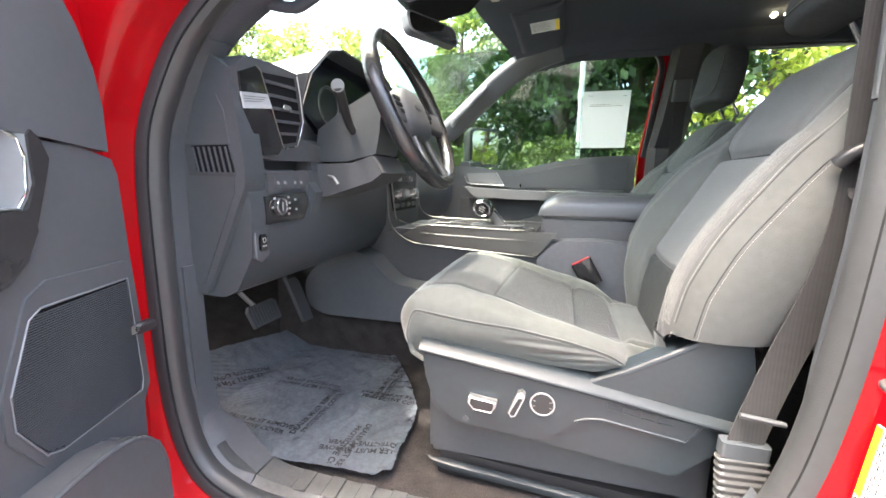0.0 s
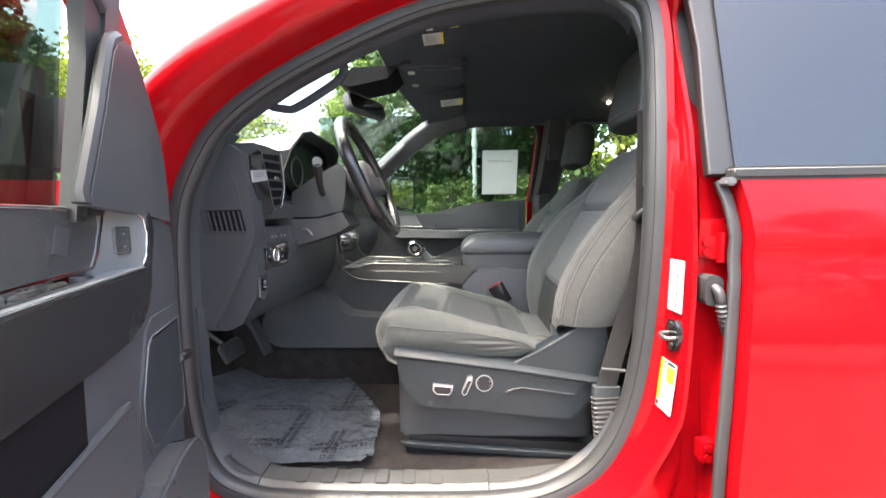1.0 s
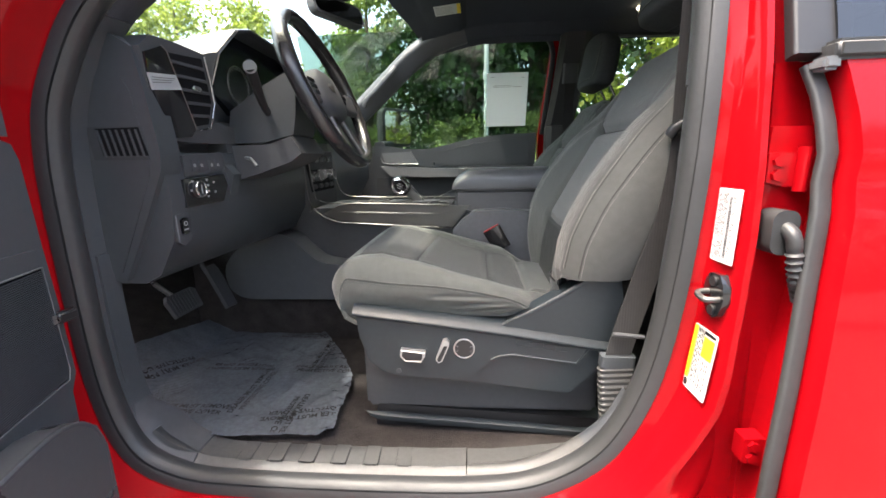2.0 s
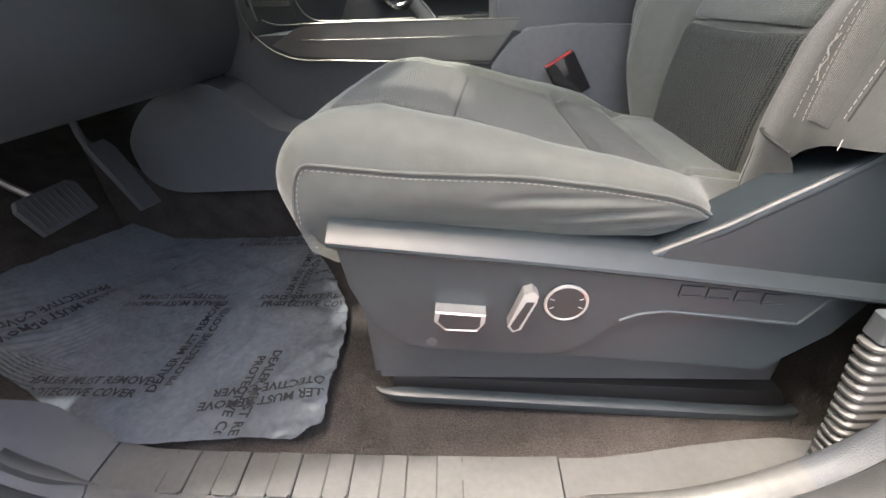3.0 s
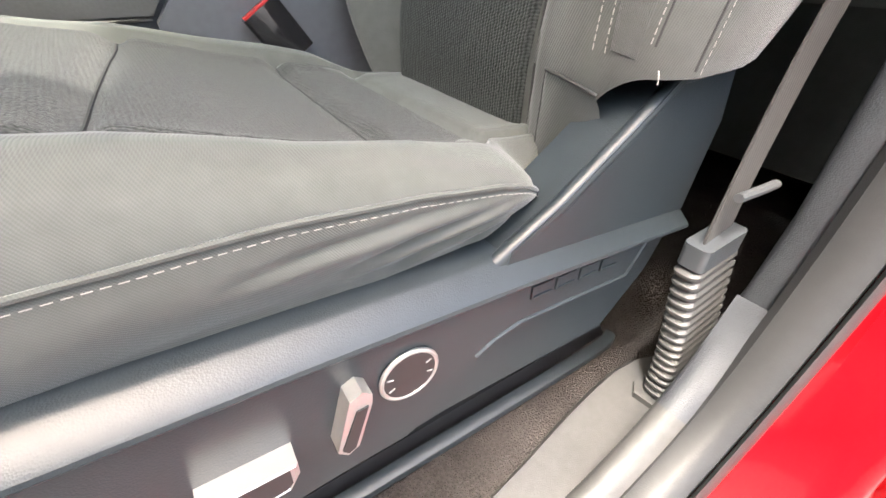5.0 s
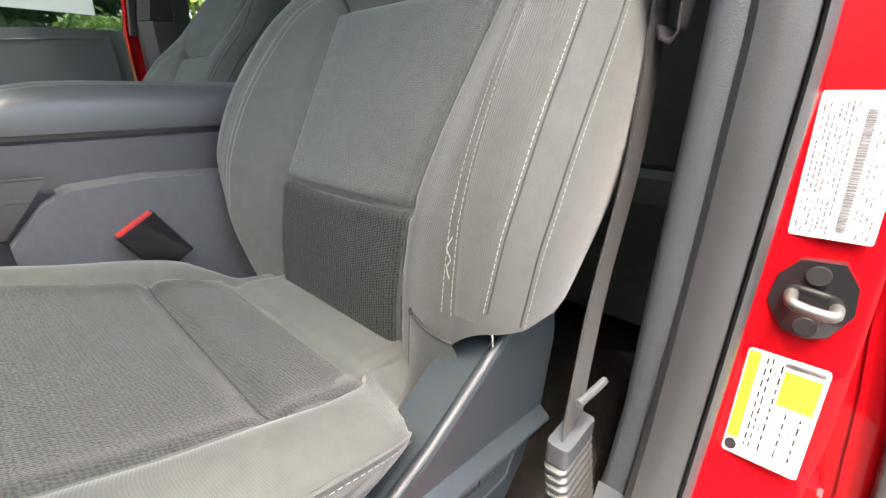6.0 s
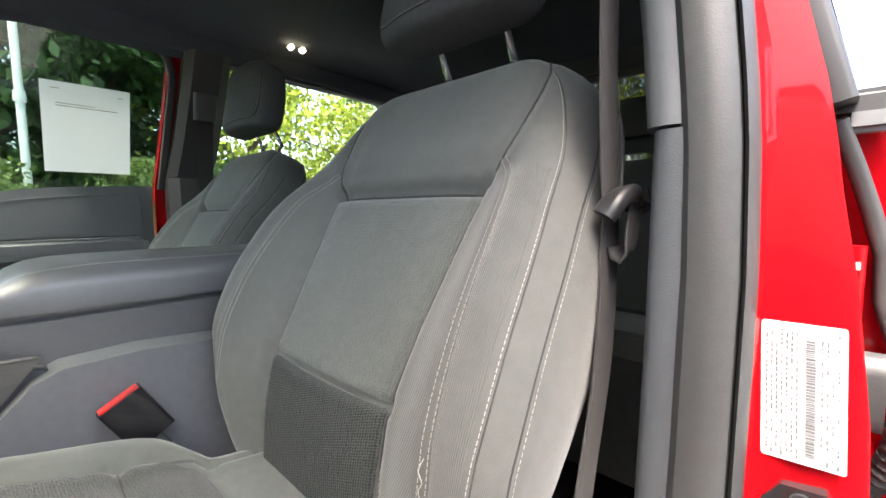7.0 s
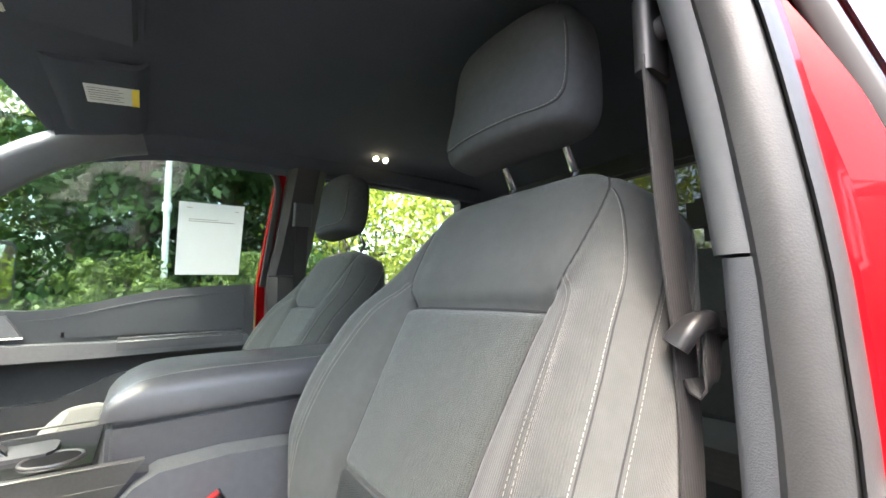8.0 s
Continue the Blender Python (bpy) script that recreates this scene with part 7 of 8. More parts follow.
part("window_frame", bm, M["plastic_soft"], rr)
# outside mirror
om = thing("side_mirror", (0.0, 2.05, 1.3), "black side mirror on the far door", "mirror")
MIR = Matrix.Translation((-0.003, 2.05, 1.404)) @ Matrix.Rotation(math.atan2(0.8, 0.6), 4, "Z")      # along the glass, away from it, up
bm = bmesh.new()
skin(bm, [[MIR @ Vector((a * k, d, b * k - 0.006 * d)) for a, b in rrect(0.116, 0.112, 0.034, 5)] for d, k in ((-0.004, 0.965), (0.0, 1.0), (0.03, 1.0), (0.065, 0.90), (0.085, 0.62))])
part("housing", bm, M["plastic_soft"], om)
bm = bmesh.new()
prism(bm, rrect(0.103, 0.095, 0.026, 5), "y", -0.008, -0.0035, 0.001, m=MIR)
part("mirror_glass", bm, M["mirror"], om)
bm = bmesh.new()
sweep(bm, [Vector((-0.09, 1.91, 1.30)), Vector((-0.075, 1.97, 1.305)), Vector((-0.035, 2.05, 1.315))], rrect(0.03, 0.018, 0.012))
part("arm", bm, M["plastic_soft"], om)
# notice on the far window
notice = thing("paper_notice", (0.64, 1.84, 1.5), "plain white paper notice taped to the far window", "paper")
bm = bmesh.new()
plate(bm, lambda u, v: (lambda x, z: Vector((x, side_y(z) - 0.006 - 0.0015 * math.sin(u * 3), z)))(lerp(0.532, 0.748, u), lerp(1.387, 1.648, v)), 6, 6, (0, 0.0004, 0))
part("sheet", bm, M["paper"], notice)
bm = bmesh.new()
for z, x0, x1 in ((1.588, 0.565, 0.66), (1.581, 0.565, 0.715), (1.628, 0.555, 0.575), (1.624, 0.715, 0.73)):
    y = side_y(z) - 0.0075
    box(bm, (x0, y - 0.0006, z), (x1, y, z + 0.002), 0)
part("print", bm, M["grey_ink"], notice, smooth=0)

# ---- overhead ----
mir = thing("rear_view_mirror", (-0.01, 1.0, 1.72), "black rear-view mirror on the windscreen", "mirror")
bm = bmesh.new()
mm = Matrix.Translation((-0.005, 1.005, 1.722)) @ Matrix.Rotation(radians(-26), 4, "Z") @ Matrix.Rotation(radians(-14), 4, "Y")
prism(bm, rrect(0.120, 0.036, 0.022), "x", -0.016, 0.014, 0.008, 3, m=mm)
part("housing", bm, M["plastic_soft"], mir)
bm = bmesh.new()
prism(bm, rrect(0.112, 0.029, 0.018), "x", 0.0135, 0.0158, 0.001, m=mm)
part("mirror_glass", bm, M["mirror"], mir)
bm = bmesh.new()
tube(bm, [(-0.02, 1.0, 1.735), (-0.055, 0.99, 1.765), (-0.075, 0.985, 1.80)], 0.011, 10)
part("stalk", bm, M["plastic_soft"], mir)
bm = bmesh.new()
prism(bm, [(-0.09, 1.790), (-0.04, 1.772), (0.11, 1.800), (0.16, 1.85), (-0.03, 1.845)], "y", 0.89, 1.09, 0.015, 3)
part("sensor_cover", bm, M["shade_black"], mir)
oc = thing("overhead_console", (0.22, 0.98, 1.83), "dark overhead console with map lamps", "console")
bm = bmesh.new()
box(bm, (0.15, 0.86, 1.822), (0.42, 1.10, 1.875), 0.018, 3)
part("housing", bm, M["liner"], oc)
for y in (0.90, 1.06):
    bm = bmesh.new()
    box(bm, (0.190, y - 0.016, 1.819), (0.218, y + 0.016, 1.824), 0.004)
    part("map_lamp", bm, M["lamp"], oc, "pale map lamp lens")
for y0, y1, lab in ((0.30, 0.68, "driver"), (1.24, 1.64, "passenger")):
    vis = thing("sun_visor", (0.28, (y0 + y1) / 2, 1.79), "black cloth sun visor folded against the headliner", "sun visor", group="sun visors")
    bm = bmesh.new()
    zz = lambda y: 1.838 - 0.09 * abs((y - MID) / 0.743) ** 10
    plate(bm, lambda u, v: (lambda x, y: Vector((x, y, zz(y) - 0.022 * sstep(0.0, 0.2, u) * sstep(1.0, 0.9, u) + 0.10 * (x - 0.13))))(lerp(0.13 if lab == "driver" else 0.21, 0.43, u), lerp(y0, y1, v)), 14, 14, (0, 0, 0.014))
    part("visor_pad", bm, M["liner"], vis)
    for k, (xa, xb, ya, yb) in enumerate([(0.292, 0.392, 0.452, 0.552), (0.276, 0.342, 0.575, 0.660)] if lab == "driver" else [(0.298, 0.41, 1.345, 1.46)]):
        bm = bmesh.new()
        zl = lambda x, y: zz(y) - 0.022 + 0.03 * (x - 0.13) / 0.30 - 0.0025
        plate(bm, lambda u, v: (lambda x, y: Vector((x, y, zl(x, y))))(lerp(xa, xb, u), lerp(ya, yb, v)), 4, 4, (0, 0, 0.001))
        tag = part("warning_label", bm, M["white"], vis, "white warning label")
        bm = bmesh.new()
        for r in range(6):
            y = lerp(ya, yb, 0.15 + 0.13 * r)
            x1 = lerp(xa, xb, 0.70 if r % 2 else 0.62)
            plate(bm, lambda u, v: (lambda x, yy: Vector((x, yy, zl(x, yy) - 0.0006)))(lerp(xa + 0.006, x1, u), y + 0.003 * v), 3, 1, (0, 0, 0.0003))
        part("printing", bm, M["grey_ink"], tag, kind="stuff")
        bm = bmesh.new()
        plate(bm, lambda u, v: (lambda x, yy: Vector((x, yy, zl(x, yy) - 0.0006)))(lerp(lerp(xa, xb, 0.86), xb, u), lerp(ya, yb, v)), 2, 4, (0, 0, 0.0003))
        part("yellow_band", bm, M["yellow"], tag)
dl = thing("dome_lamp", (1.23, 1.563, 1.85), "small pale dome lamp in the headliner", "lamp")
for x in (1.205, 1.250):
    bm = bmesh.new()
    box(bm, (x - 0.010, 1.552, 1.850), (x + 0.010, 1.578, 1.868), 0.005)
    part("lens", bm, M["lamp_on"], dl)

# ---- rear bench ----
bench = thing("rear_bench", (1.6, 0.98, 0.62), "dark grey rear bench seat", "seat")
bm = bmesh.new()
prism(bm, [(1.25, 0.70), (1.25, 0.96), (1.30, 1.0), (1.66, 0.96), (1.70, 0.70)], "y", 0.28, 1.69, 0.03, 3)
part("cushion", bm, M["twill"], bench)
bm = bmesh.new()
prism(bm, [(1.64, 0.92), (1.60, 0.98), (1.78, 1.38), (1.82, 1.41), (1.90, 1.40), (1.92, 0.92)], "y", 0.26, 1.71, 0.03, 3)
part("backrest", bm, M["twill"], bench)
for y in (0.50, 1.46):
    bm = bmesh.new()
    box(bm, (1.76, y - 0.13, 1.43), (1.88, y + 0.13, 1.60), 0.045, 4)
    part("headrest", bm, M["plastic_soft"], bench)
    for dy in (-0.06, 0.06):
        bm = bmesh.new()
        tube(bm, [(1.83, y + dy, 1.38), (1.83, y + dy, 1.46)], 0.006, 10)
        part("headrest_post", bm, M["chrome"], bench)

# ---- floor mat and its plastic cover ----
def film_right(y):
    return interp(y, [0.23, 0.26, 0.33, 0.43, 0.5, 0.62, 0.80], [0.120, 0.157, 0.146, 0.142, 0.126, 0.06, -0.065])


def film_left(y):
    return interp(y, [0.23, 0.27, 0.324, 0.376, 0.474, 0.60, 0.86], [-0.165, -0.24, -0.343, -0.497, -0.534, -0.509, -0.453])


FOLDS = []
fold_rng = random.Random(31)
for k in range(34):
    cx, cy = (fold_rng.uniform(-0.10, 0.12), fold_rng.uniform(0.25, 0.62)) if k < 22 else (fold_rng.uniform(-0.45, -0.1), fold_rng.uniform(0.26, 0.8))
    FOLDS.append((cx, cy, fold_rng.uniform(0, math.pi), fold_rng.uniform(0.015, 0.055), fold_rng.uniform(0.0014, 0.0034)))


def creases(x, y):
    """Sharp little folds scattered over the film, most of them near its free edge."""
    out = 0.0
    for cx, cy, a, half, amp in FOLDS:
        dx, dy = x - cx, y - cy
        if abs(dx) < half and abs(dy) < half:
            along, off = dx * math.cos(a) + dy * math.sin(a), dy * math.cos(a) - dx * math.sin(a)
            if abs(along) < half and abs(off) < 0.012:
                out += amp * (1 - abs(off) / 0.012) ** 2 * (1 - (along / half) ** 2)
    return out


def film_z(x, y):
    base = floor_z(x, y) + 0.020
    wr = 0.0035 * noise.noise((x * 13, y * 13, 2)) + 0.0018 * noise.noise((x * 45, y * 31, 5)) + 0.0016 * noise.noise((x * 22 + y * 30, (y - x) * 7, 8))
    near = 1 - sstep(0.0, 0.09, film_right(y) - x)
    wr += near * (0.010 * abs(noise.noise((x * 30, y * 34, 4))) + 0.0025 * noise.noise((x * 80, y * 60, 4)))
    ribs = 0.0026 * math.sin((x * 0.75 - y * 0.66) * 400) * sstep(-0.27, -0.36, x) * sstep(0.52, 0.42, y)
    return base + wr + ribs + creases(x, y)


matt = thing("floor_mat", (-0.2, 0.5, 0.62), "dark grey driver's floor mat", "floor mat")
bm = bmesh.new()
plate(bm, lambda u, v: (lambda y: (lambda x: Vector((x, y, floor_z(x, y) + 0.012)))(lerp(-0.47, film_right(y) - 0.03, u)))(lerp(0.25, 0.77, v)), 30, 16, (0, 0, -0.009))
part("mat", bm, M["carpet"], matt)


def film_material():
    mat = material("blue_grey_plastic_film", (0.150, 0.165, 0.186), 0.12, var=0.18, scale=9, spec=0.7, rvar=0.10)
    nt = mat.node_tree
    b = nt.nodes["Principled BSDF"]
    geo = next(n for n in nt.nodes if n.type == "TEX_COORD")
    n1, n2, add, bp = (nt.nodes.new(k) for k in ("ShaderNodeTexNoise", "ShaderNodeTexNoise", "ShaderNodeMath", "ShaderNodeBump"))
    n1.inputs["Scale"].default_value, n2.inputs["Scale"].default_value = 17, 130
    n1.inputs["Distortion"].default_value = 2.5
    nt.links.new(geo.outputs["Object"], n1.inputs["Vector"])
    nt.links.new(geo.outputs["Object"], n2.inputs["Vector"])
    add.operation = "MULTIPLY_ADD"
    add.inputs[1].default_value = 0.07
    nt.links.new(n2.outputs["Fac"], add.inputs[0])
    nt.links.new(n1.outputs["Fac"], add.inputs[2])
    bp.inputs["Strength"].default_value, bp.inputs["Distance"].default_value = 0.45, 0.0035
    nt.links.new(add.outputs[0], bp.inputs["Height"])
    nt.links.new(bp.outputs[0], b.inputs["Normal"])
    return mat


M["film"] = film_material()
cover = thing("protective_cover", (-0.2, 0.5, 0.64), "wrinkled blue-grey plastic cover over the floor mat", "plastic cover")
bm = bmesh.new()
sheet(bm, lambda u, v: (lambda y: (lambda x: Vector((x, y + 0.006 * math.sin(x * 22) * (1 - v), film_z(x, y))))(lerp(film_left(y) + 0.006 * noise.noise((y * 40, 3, 0)), film_right(y) + 0.004 * noise.noise((y * 60, 0, 0)), u)))(lerp(0.232, 0.86, v)), 190, 130)
bmesh.ops.solidify(bm, geom=bm.faces[:], thickness=0.0006)
film = part("film", bm, M["film"], cover, smooth=60)
for cx, cy, ang in ((-0.225, 0.312, 0), (-0.105, 0.405, 90), (-0.205, 0.517, 180), (-0.405, 0.475, 250), (0.035, 0.285, 270), (0.075, 0.305, 190), (0.055, 0.515, 0), (0.012, 0.600, 90), (-0.29, 0.785, 0), (-0.085, 0.735, 180), (-0.50, 0.36, 290)):
    bm = bmesh.new()
    for line, dy in (("DEALER MUST REMOVE", 0.010), ("PROTECTIVE COVER", -0.012)):
        w = words(line, 0.0195, Matrix.Translation((cx, cy, 0)) @ Matrix.Rotation(radians(ang), 4, "Z") @ Matrix.Translation((0, dy, 0)), 0, 0.0005)
        me = bpy.data.meshes.new("w")
        w.to_mesh(me)
        w.free()
        bm.from_mesh(me)
        bpy.data.meshes.remove(me)
    keep = []
    for v in bm.verts:
        v.co.z = film_z(v.co.x, v.co.y) + 0.0060
        if v.co.x > film_right(v.co.y) - 0.004 or v.co.x < film_left(v.co.y) + 0.006 or v.co.y < 0.236:
            keep.append(v)
    bmesh.ops.delete(bm, geom=keep, context="VERTS")
    part("lettering", bm, M["ink"], film, "black printed lettering", 0)

# ---- labels on the red pillar ----


def pillar_pose(y, z, x, tilt=0.05):
    """Flat on the pillar's forward face: across towards the outside, up, and out towards the front."""
    a, u = Vector((0.06, -1, 0.0)).normalized(), Vector((tilt, 0.05, 1)).normalized()
    n = a.cross(u).normalized()
    m = Matrix((a, u, n)).transposed().to_4x4()
    return Matrix.Translation((x, y, z)) @ m


def bars(bm, m, rows):
    for x, y, w, h in rows:
        box(bm, (x, y, 0.0008), (x + w, y + h, 0.0013), 0, m=m)


cert = thing("certification_label", (0.83, 0.08, 1.11), "white paper label with a bar code on the red pillar", "label")
m = pillar_pose(0.0835, 1.1145, 0.8310)
bm = bmesh.new()
prism(bm, rrect(0.0245, 0.053, 0.002), "z", -0.0006, 0.0005, 0, m=m)
part("card", bm, M["white"], cert)
bm = bmesh.new()
rng = random.Random(3)
rows = []
y = -0.046
while y < 0.040:
    h = rng.choice((0.0006, 0.0010, 0.0016))
    rows.append((0.002, y, 0.0055, h))
    y += h + rng.choice((0.0006, 0.0009))
bars(bm, m, rows)
part("bar_code", bm, M["grey_ink"], cert, smooth=0, kind="stuff")
bm = bmesh.new()
rows = []
for k, x in enumerate((-0.0215, -0.0185, -0.0155, -0.0125, -0.0095, -0.0065, -0.0035, 0.0105, 0.0135, 0.0165, 0.0195)):
    y = -0.050
    while y < 0.047:
        w = rng.uniform(0.0012, 0.0045)
        if rng.random() < (0.75 if k < 7 else 0.4):
            rows.append((x, y, 0.0012, min(w, 0.048 - y)))
        y += w + rng.uniform(0.0007, 0.002)
bars(bm, m, rows)
part("printing", bm, M["grey_ink"], cert, smooth=0, kind="stuff")

tyre = thing("tyre_label", (0.82, 0.078, 0.905), "white and yellow tyre loading label on the red pillar", "label")
m = pillar_pose(0.0775, 0.9050, 0.8150, 0.11) @ Matrix.Rotation(radians(-1.5), 4, "Z")
bm = bmesh.new()
prism(bm, rrect(0.0275, 0.053, 0.003), "z", -0.0006, 0.0005, 0, m=m)
part("card", bm, M["white"], tyre)
bm = bmesh.new()
bars(bm, m, [(-0.0265, -0.036, 0.0085, 0.087)])
part("yellow_band", bm, M["yellow"], tyre, smooth=0)
bm = bmesh.new()
bars(bm, m, [(0.000, 0.010, 0.0245, 0.032)])
part("yellow_panel", bm, M["yellow"], tyre, smooth=0)
w = words("TIRE AND LOADING INFORMATION", 0.0052, m @ Matrix.Translation((-0.0222, 0.008, 0.0013)) @ Matrix.Rotation(radians(90), 4, "Z"), 0.0001)
part("lettering", w, M["ink"], tyre, "black printed heading", 0)
for i, line in enumerate(("SEE OWNER'S", "MANUAL FOR", "ADDITIONAL", "INFORMATION")):
    w = words(line, 0.0046, m @ Matrix.Translation((0.0035 + 0.0056 * i, 0.026, 0.0013)) @ Matrix.Rotation(radians(90), 4, "Z"), 0.0001)
    part("lettering", w, M["ink"], tyre, "black print on yellow", 0)
bm = bmesh.new()
rows = [(-0.0165, -0.03, 0.0004, 0.08), (-0.006, -0.03, 0.0004, 0.08), (0.004, -0.046, 0.0004, 0.05), (0.014, -0.046, 0.0004, 0.05)]
for x in (-0.0135, -0.010, -0.003, 0.008, 0.018):
    y = -0.04
    while y < (0.045 if x < 0 else 0.004):
        h = rng.uniform(0.003, 0.008)
        rows.append((x, y, 0.0012, h))
        y += h + 0.004
y = -0.002
for i in range(26):
    rows.append((-0.001 + 0.001 * i, 0.0455, 0.0005, 0.0045))
bars(bm, m, rows)
part("printing", bm, M["ink"], tyre, smooth=0, kind="stuff")
bm = bmesh.new()
prism(bm, circle(0.0045, 18, 0.006), "z", 0.0004, 0.001, 0, m=m @ Matrix.Translation((-0.022, -0.0445, 0)))
part("symbol", bm, M["ink"], tyre, "round black tyre symbol", 0)

# small screws on the pillar seal side
for x, y, z in ((0.797, 0.130, 1.02), (0.790, 0.128, 0.90)):
    clip = thing("trim_clip", (x, y, z), "tiny pale clip in the door seal", "clip", group="seal clips")
    bm = bmesh.new()
    disc(bm, (x - 0.013, y, z), (-1, -0.2, 0), 0.0022, 0.002, 10, 0.0006)
    part("head", bm, M["sill"], clip)

# ---- outside ----
# unseen ground; its grey sets how much light bounces into the cab
bm = bmesh.new()
plate(bm, lambda u, v: Vector((lerp(-400, 400, u), lerp(-400, 400, v), 0.0)), 8, 8, (0, 0, -0.5))
ground = part("ground", bm, M["asphalt"])
tagged(ground, "grey car park paving", "ground", kind="structure")
bm = bmesh.new()
plate(bm, lambda u, v: Vector((lerp(-60, 60, u), lerp(4.6, 60, v), 0.10 + 0.5 * v + 0.05 * noise.noise((u * 60, v * 30, 0)))), 60, 30, (0, 0, -0.4))
verge = part("verge", bm, M["grass"])
tagged(verge, "rough green verge beyond the car park", "grass", kind="structure")
bm = bmesh.new()
sweep(bm, [Vector((-60, 4.5, 0.06)), Vector((60, 4.5, 0.06))], rrect(0.08, 0.08, 0.02))
tagged(part("kerb", bm, M["sill"]), "pale concrete kerb", "kerb", kind="structure")


def leaf_material(name, dark, light):
    mat = bpy.data.materials.new(name)
    mat.use_nodes = True
    nt = mat.node_tree
    b = nt.nodes["Principled BSDF"]
    geo, ramp, tr, mx = (nt.nodes.new(k) for k in ("ShaderNodeNewGeometry", "ShaderNodeValToRGB", "ShaderNodeBsdfTranslucent", "ShaderNodeMixShader"))
    ramp.color_ramp.elements[0].color, ramp.color_ramp.elements[1].color = (*dark, 1), (*light, 1)
    nt.links.new(geo.outputs["Random Per Island"], ramp.inputs[0])
    nt.links.new(ramp.outputs[0], b.inputs["Base Color"])
    nt.links.new(ramp.outputs[0], tr.inputs["Color"])
    b.inputs["Roughness"].default_value, b.inputs["Specular IOR Level"].default_value = 0.5, 0.4
    mx.inputs[0].default_value = 0.40
    nt.links.new(b.outputs[0], mx.inputs[1])
    nt.links.new(tr.outputs[0], mx.inputs[2])
    nt.links.new(mx.outputs[0], nt.nodes["Material Output"].inputs["Surface"])
    return mat


LEAF = dict(dark=leaf_material("dark_leaves", (0.020, 0.050, 0.016), (0.075, 0.145, 0.045)),
            # young yellow-green, with sunlit brightness added to the leaf colour
            fresh=leaf_material("fresh_sunlit_leaves", (0.10, 0.145, 0.018), (0.30, 0.36, 0.050)),
            mixed=leaf_material("mid_leaves", (0.070, 0.125, 0.028), (0.22, 0.30, 0.060)),
            hedge=leaf_material("hedge_leaves", (0.050, 0.085, 0.022), (0.135, 0.185, 0.045)))


def leaf_mesh(rng, clumps, per, size, spread):
    """Pointed leaves in clumps: centres, count a clump, leaf length, clump radius."""
    verts, faces = [], []
    for c in clumps:
        pos = rng.normal(0, 1, (per, 3))
        pos *= (spread * rng.random((per, 1)) ** 0.45) / np.linalg.norm(pos, axis=1, keepdims=True)
        pos[:, 2] *= 0.7
        for p in pos + c:
            a = rng.normal(0, 1, 3)
            a[2] -= 0.5
            a /= np.linalg.norm(a)
            b = np.cross(a, rng.normal(0, 1, 3))
            b /= np.linalg.norm(b)
            s = size * rng.uniform(0.6, 1.3)
            k = len(verts)
            verts += [p, p + a * s * 0.5 + b * s * 0.28, p + a * s, p + a * s * 0.5 - b * s * 0.28]
            faces.append((k, k + 1, k + 2, k + 3))
    me = bpy.data.meshes.new("leaves")
    me.from_pydata([tuple(map(float, v)) for v in verts], [], faces)
    return me


def tree(at, height, spread, kind, seed, size=0.13, clumps=110, per=60, low=0.25, label="leafy green tree"):
    rng = np.random.default_rng(seed)
    t = thing("tree", at, label, "tree", group="trees round the car park")
    at = Vector(at)
    bm = bmesh.new()
    lean_ = Vector((rng.uniform(-0.3, 0.3), rng.uniform(-0.3, 0.3), 0))
    trunk = curve([at - Vector((0, 0, 0.2)), at + Vector((0, 0, height * 0.3)) + lean_ * 0.3, at + Vector((0, 0, height * 0.6)) + lean_, at + Vector((0, 0, height * 0.92)) + lean_], 18)
    tube(bm, trunk, height * 0.022, 10, sizes=[1.25 - 1.1 * i / 17 for i in range(18)])
    tips = []
    for k in range(12):
        p0 = trunk[5 + k]
        a = k * 2.4 + rng.uniform(-0.4, 0.4)
        reach = spread * rng.uniform(0.55, 0.95) * (1 - 0.45 * k / 12)
        tip = p0 + Vector((math.cos(a) * reach, math.sin(a) * reach, reach * rng.uniform(0.15, 0.6)))
        mid = p0.lerp(tip, 0.5) + Vector((0, 0, 0.12 * reach))
        tube(bm, curve([p0, mid, tip], 8), height * 0.008, 6, sizes=[1 - 0.8 * i / 7 for i in range(8)])
        tips += [mid, tip]
    part("trunk", bm, M["bark"], t)
    cs = []
    for i in range(clumps):
        a, r, h = rng.uniform(0, 6.283), spread * rng.random() ** 0.5, rng.uniform(low, 1.0)
        shape = math.sin(min(1.0, (h - low) / (1 - low) * 0.86 + 0.14) * math.pi) ** 0.6
        cs.append(np.array([at.x + lean_.x * h + math.cos(a) * r * shape, at.y + lean_.y * h + math.sin(a) * r * shape, at.z + height * h]))
    for q in tips:
        cs += [np.array(q)] * 2
    me = leaf_mesh(rng, cs, per, size, spread * 0.24)
    put("crown", me, LEAF[kind], t, smooth=0)
    return t


# dense dark wood beyond the passenger's side
for i, (x, y, h, s) in enumerate(((0.3, 9.4, 9.0, 2.1), (1.9, 9.4, 9.0, 2.3), (-0.9, 13.5, 10, 2.0), (1.2, 12.8, 11, 2.6), (4.2, 13.0, 11, 3.2), (-9.4, 6.7, 6.6, 1.8), (-10.5, 9.0, 6.0, 1.6))):
    tree((x, y, 0.1), h, s, "dark", 10 + i, 0.19, 150, 70, 0.06, "dark green leafy tree in dense woodland")
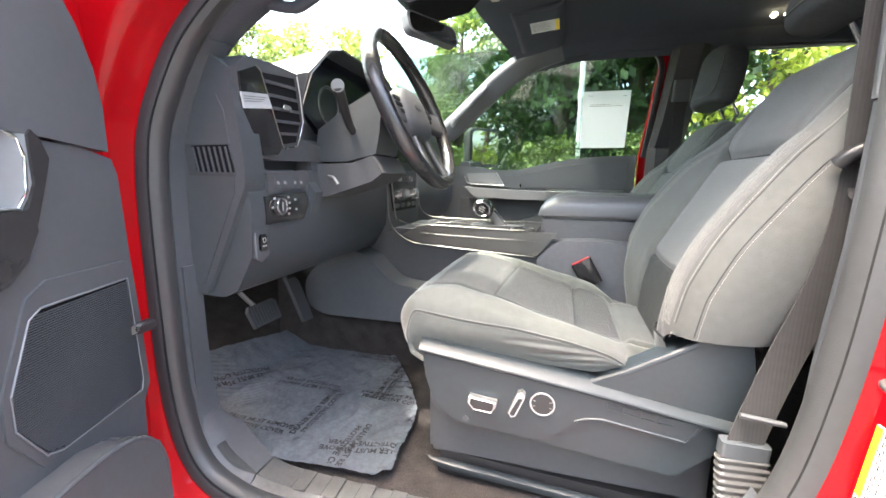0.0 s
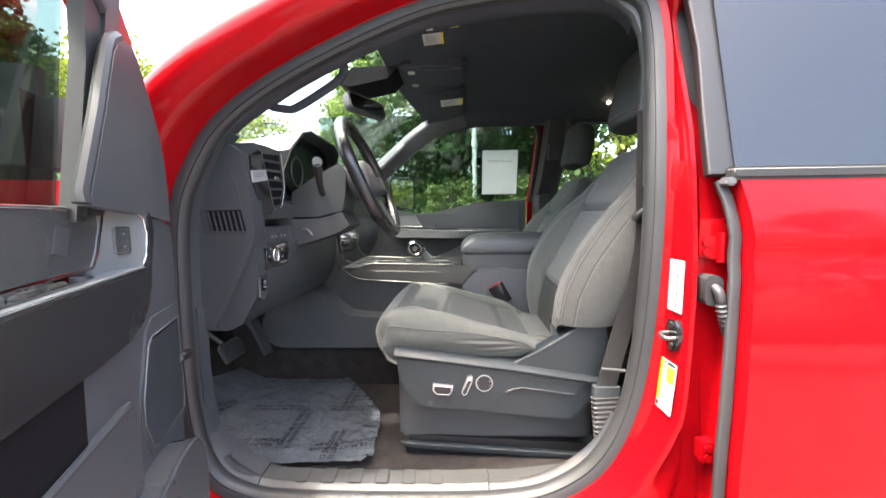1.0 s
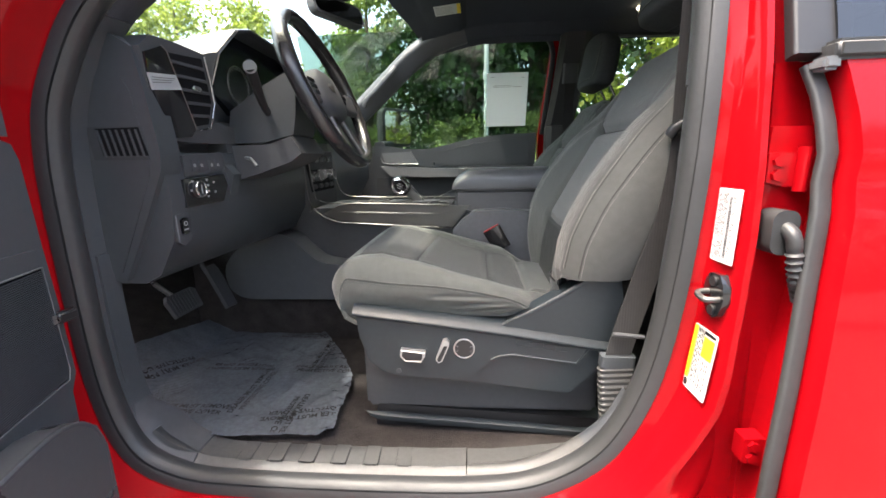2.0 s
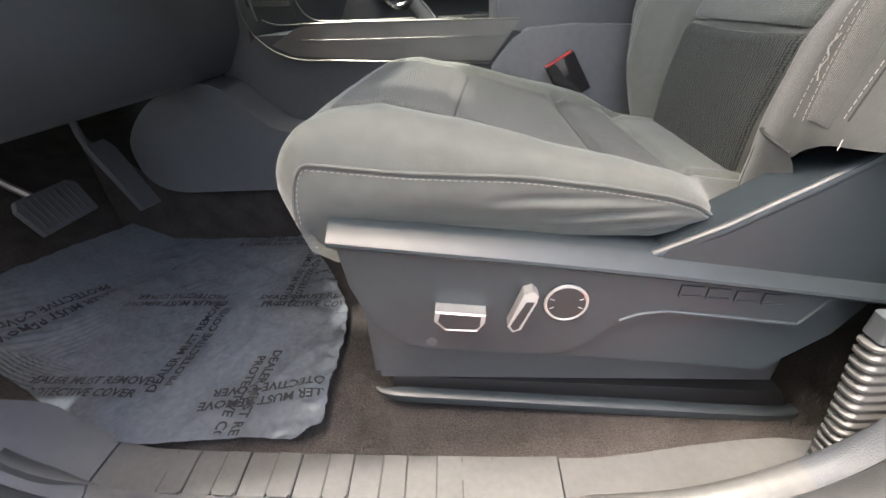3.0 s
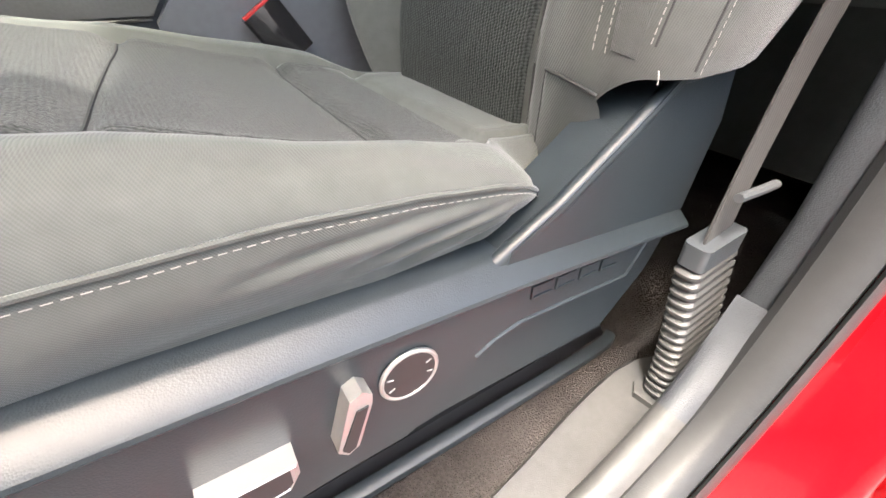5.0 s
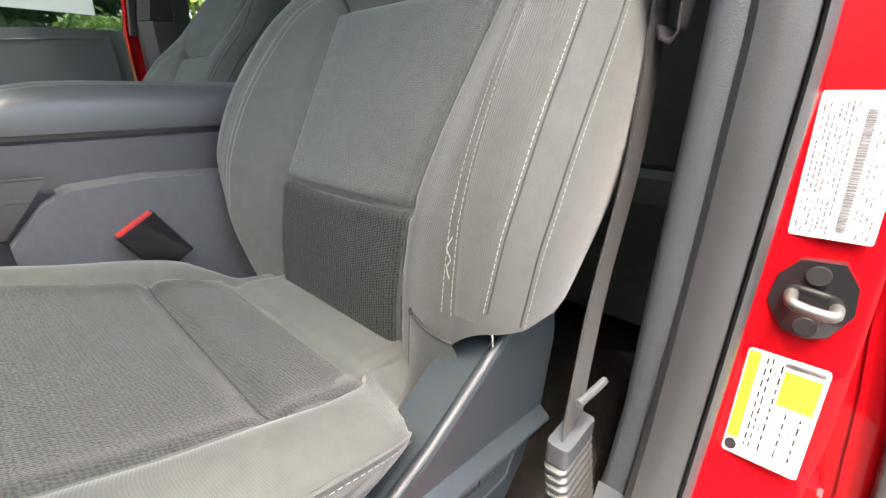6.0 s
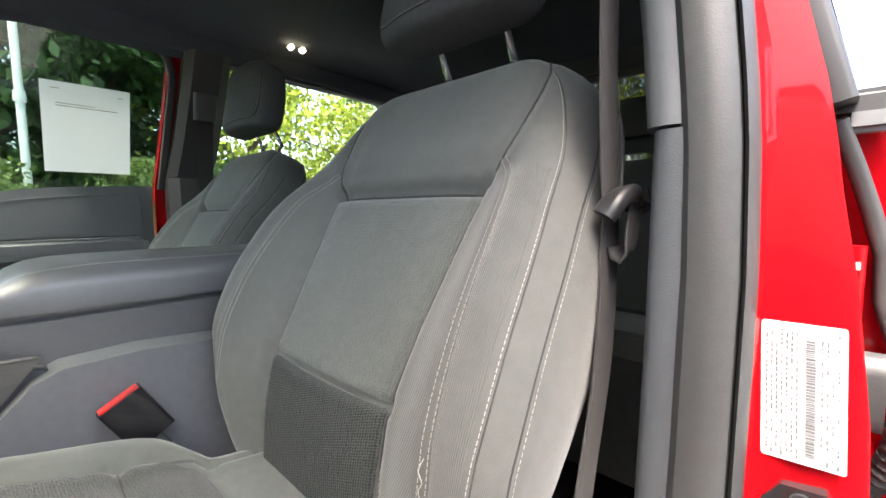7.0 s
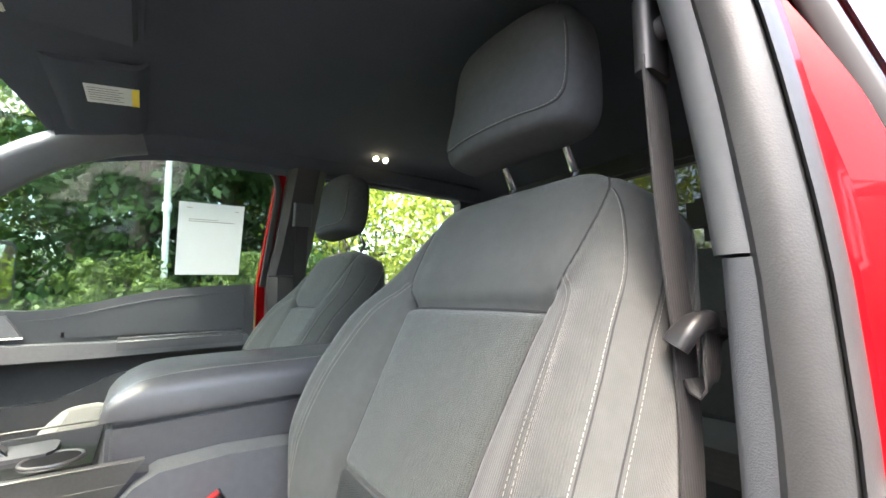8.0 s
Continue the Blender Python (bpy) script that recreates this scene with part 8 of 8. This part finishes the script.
# fresh trees ahead of the truck
for i, (x, y, h, s) in enumerate(((-7.4, 8.2, 5.3, 1.6), (-5.9, 10.5, 5.2, 1.8), (-10.0, 4.2, 4.4, 1.8), (-11.5, 0.8, 4.3, 2.2), (-13, -3.5, 4.6, 2.4), (-8.2, 11.8, 6.0, 1.9))):
    tree((x, y, 0.0), h, s, "fresh", 40 + i, 0.13, 90, 60, 0.15, "fresh yellow-green tree ahead of the truck")
for i, (x, y, h, s) in enumerate(((-2.1, 9.6, 5.6, 1.1), (-3.0, 12.5, 5.0, 1.2))):
    tree((x, y, 0.0), h, s, "mixed", 52 + i, 0.13, 90, 60, 0.12, "mid-green tree beyond the verge")
for i, (x, y, h, s) in enumerate(((6.2, 7.2, 5.2, 2.4), (4.2, 9.0, 6.8, 2.2), (8.6, 6.0, 5.6, 2.5), (11.0, 3.0, 5.6, 2.6), (9.4, 9.4, 6.5, 2.6))):
    tree((x, y, 0.0), h, s, "fresh", 60 + i, 0.14, 100, 60, 0.22, "sunlit yellow-green tree behind the truck")
for i, (x, y, h, s) in enumerate(((-6, -13, 7, 3.0), (1.5, -15, 9.5, 3.2), (7.5, -13, 9.5, 3.2), (13, -12, 9, 3.2))):
    tree((x, y, 0.0), h, s, "dark", 80 + i, 0.22, 90, 50, 0.15, "dark tree across the car park")
# clipped hedge below the far window
for i, (x, y, r) in enumerate(((-1.1, 5.6, 0.72), (0.25, 5.5, 0.70), (1.5, 5.6, 0.62), (-2.6, 5.9, 0.75), (2.8, 5.8, 0.65))):
    rng = np.random.default_rng(120 + i)
    bush = thing("bush", (x, y, 0.1), "rounded light green bush on the verge", "bush", group="bushes on the verge")
    cs = []
    for k in range(90):
        d = rng.normal(0, 1, 3)
        d /= np.linalg.norm(d)
        cs.append(np.array([x, y, 0.95]) + d * np.array([r, r * 0.9, 0.85]) * rng.uniform(0.7, 1.0))
    put("leaves", leaf_mesh(rng, cs, 50, 0.075, 0.16), LEAF["hedge"], bush, smooth=0)
    bm = bmesh.new()
    for k in range(5):
        a = k * 1.26
        tube(bm, [(x, y, 0.05), (x + 0.2 * r * math.cos(a), y + 0.2 * r * math.sin(a), 0.5), (x + 0.5 * r * math.cos(a), y + 0.5 * r * math.sin(a), 1.0)], 0.02, 6, sizes=[1, 0.8, 0.5])
    part("stems", bm, M["bark"], bush)
lamp_post = thing("lamp_post", (0.62, 5.6, 0), "pale painted steel lamp post", "pole")
bm = bmesh.new()
tube(bm, [(0.62, 5.6, 0.0), (0.62, 5.6, 4.2)], 0.032, 16)
part("post", bm, M["pole"], lamp_post)
bm = bmesh.new()
disc(bm, (0.62, 5.6, 2.28), (0, 0, 1), 0.046, 0.10, 16, 0.01)
part("bracket", bm, M["pole"], lamp_post)
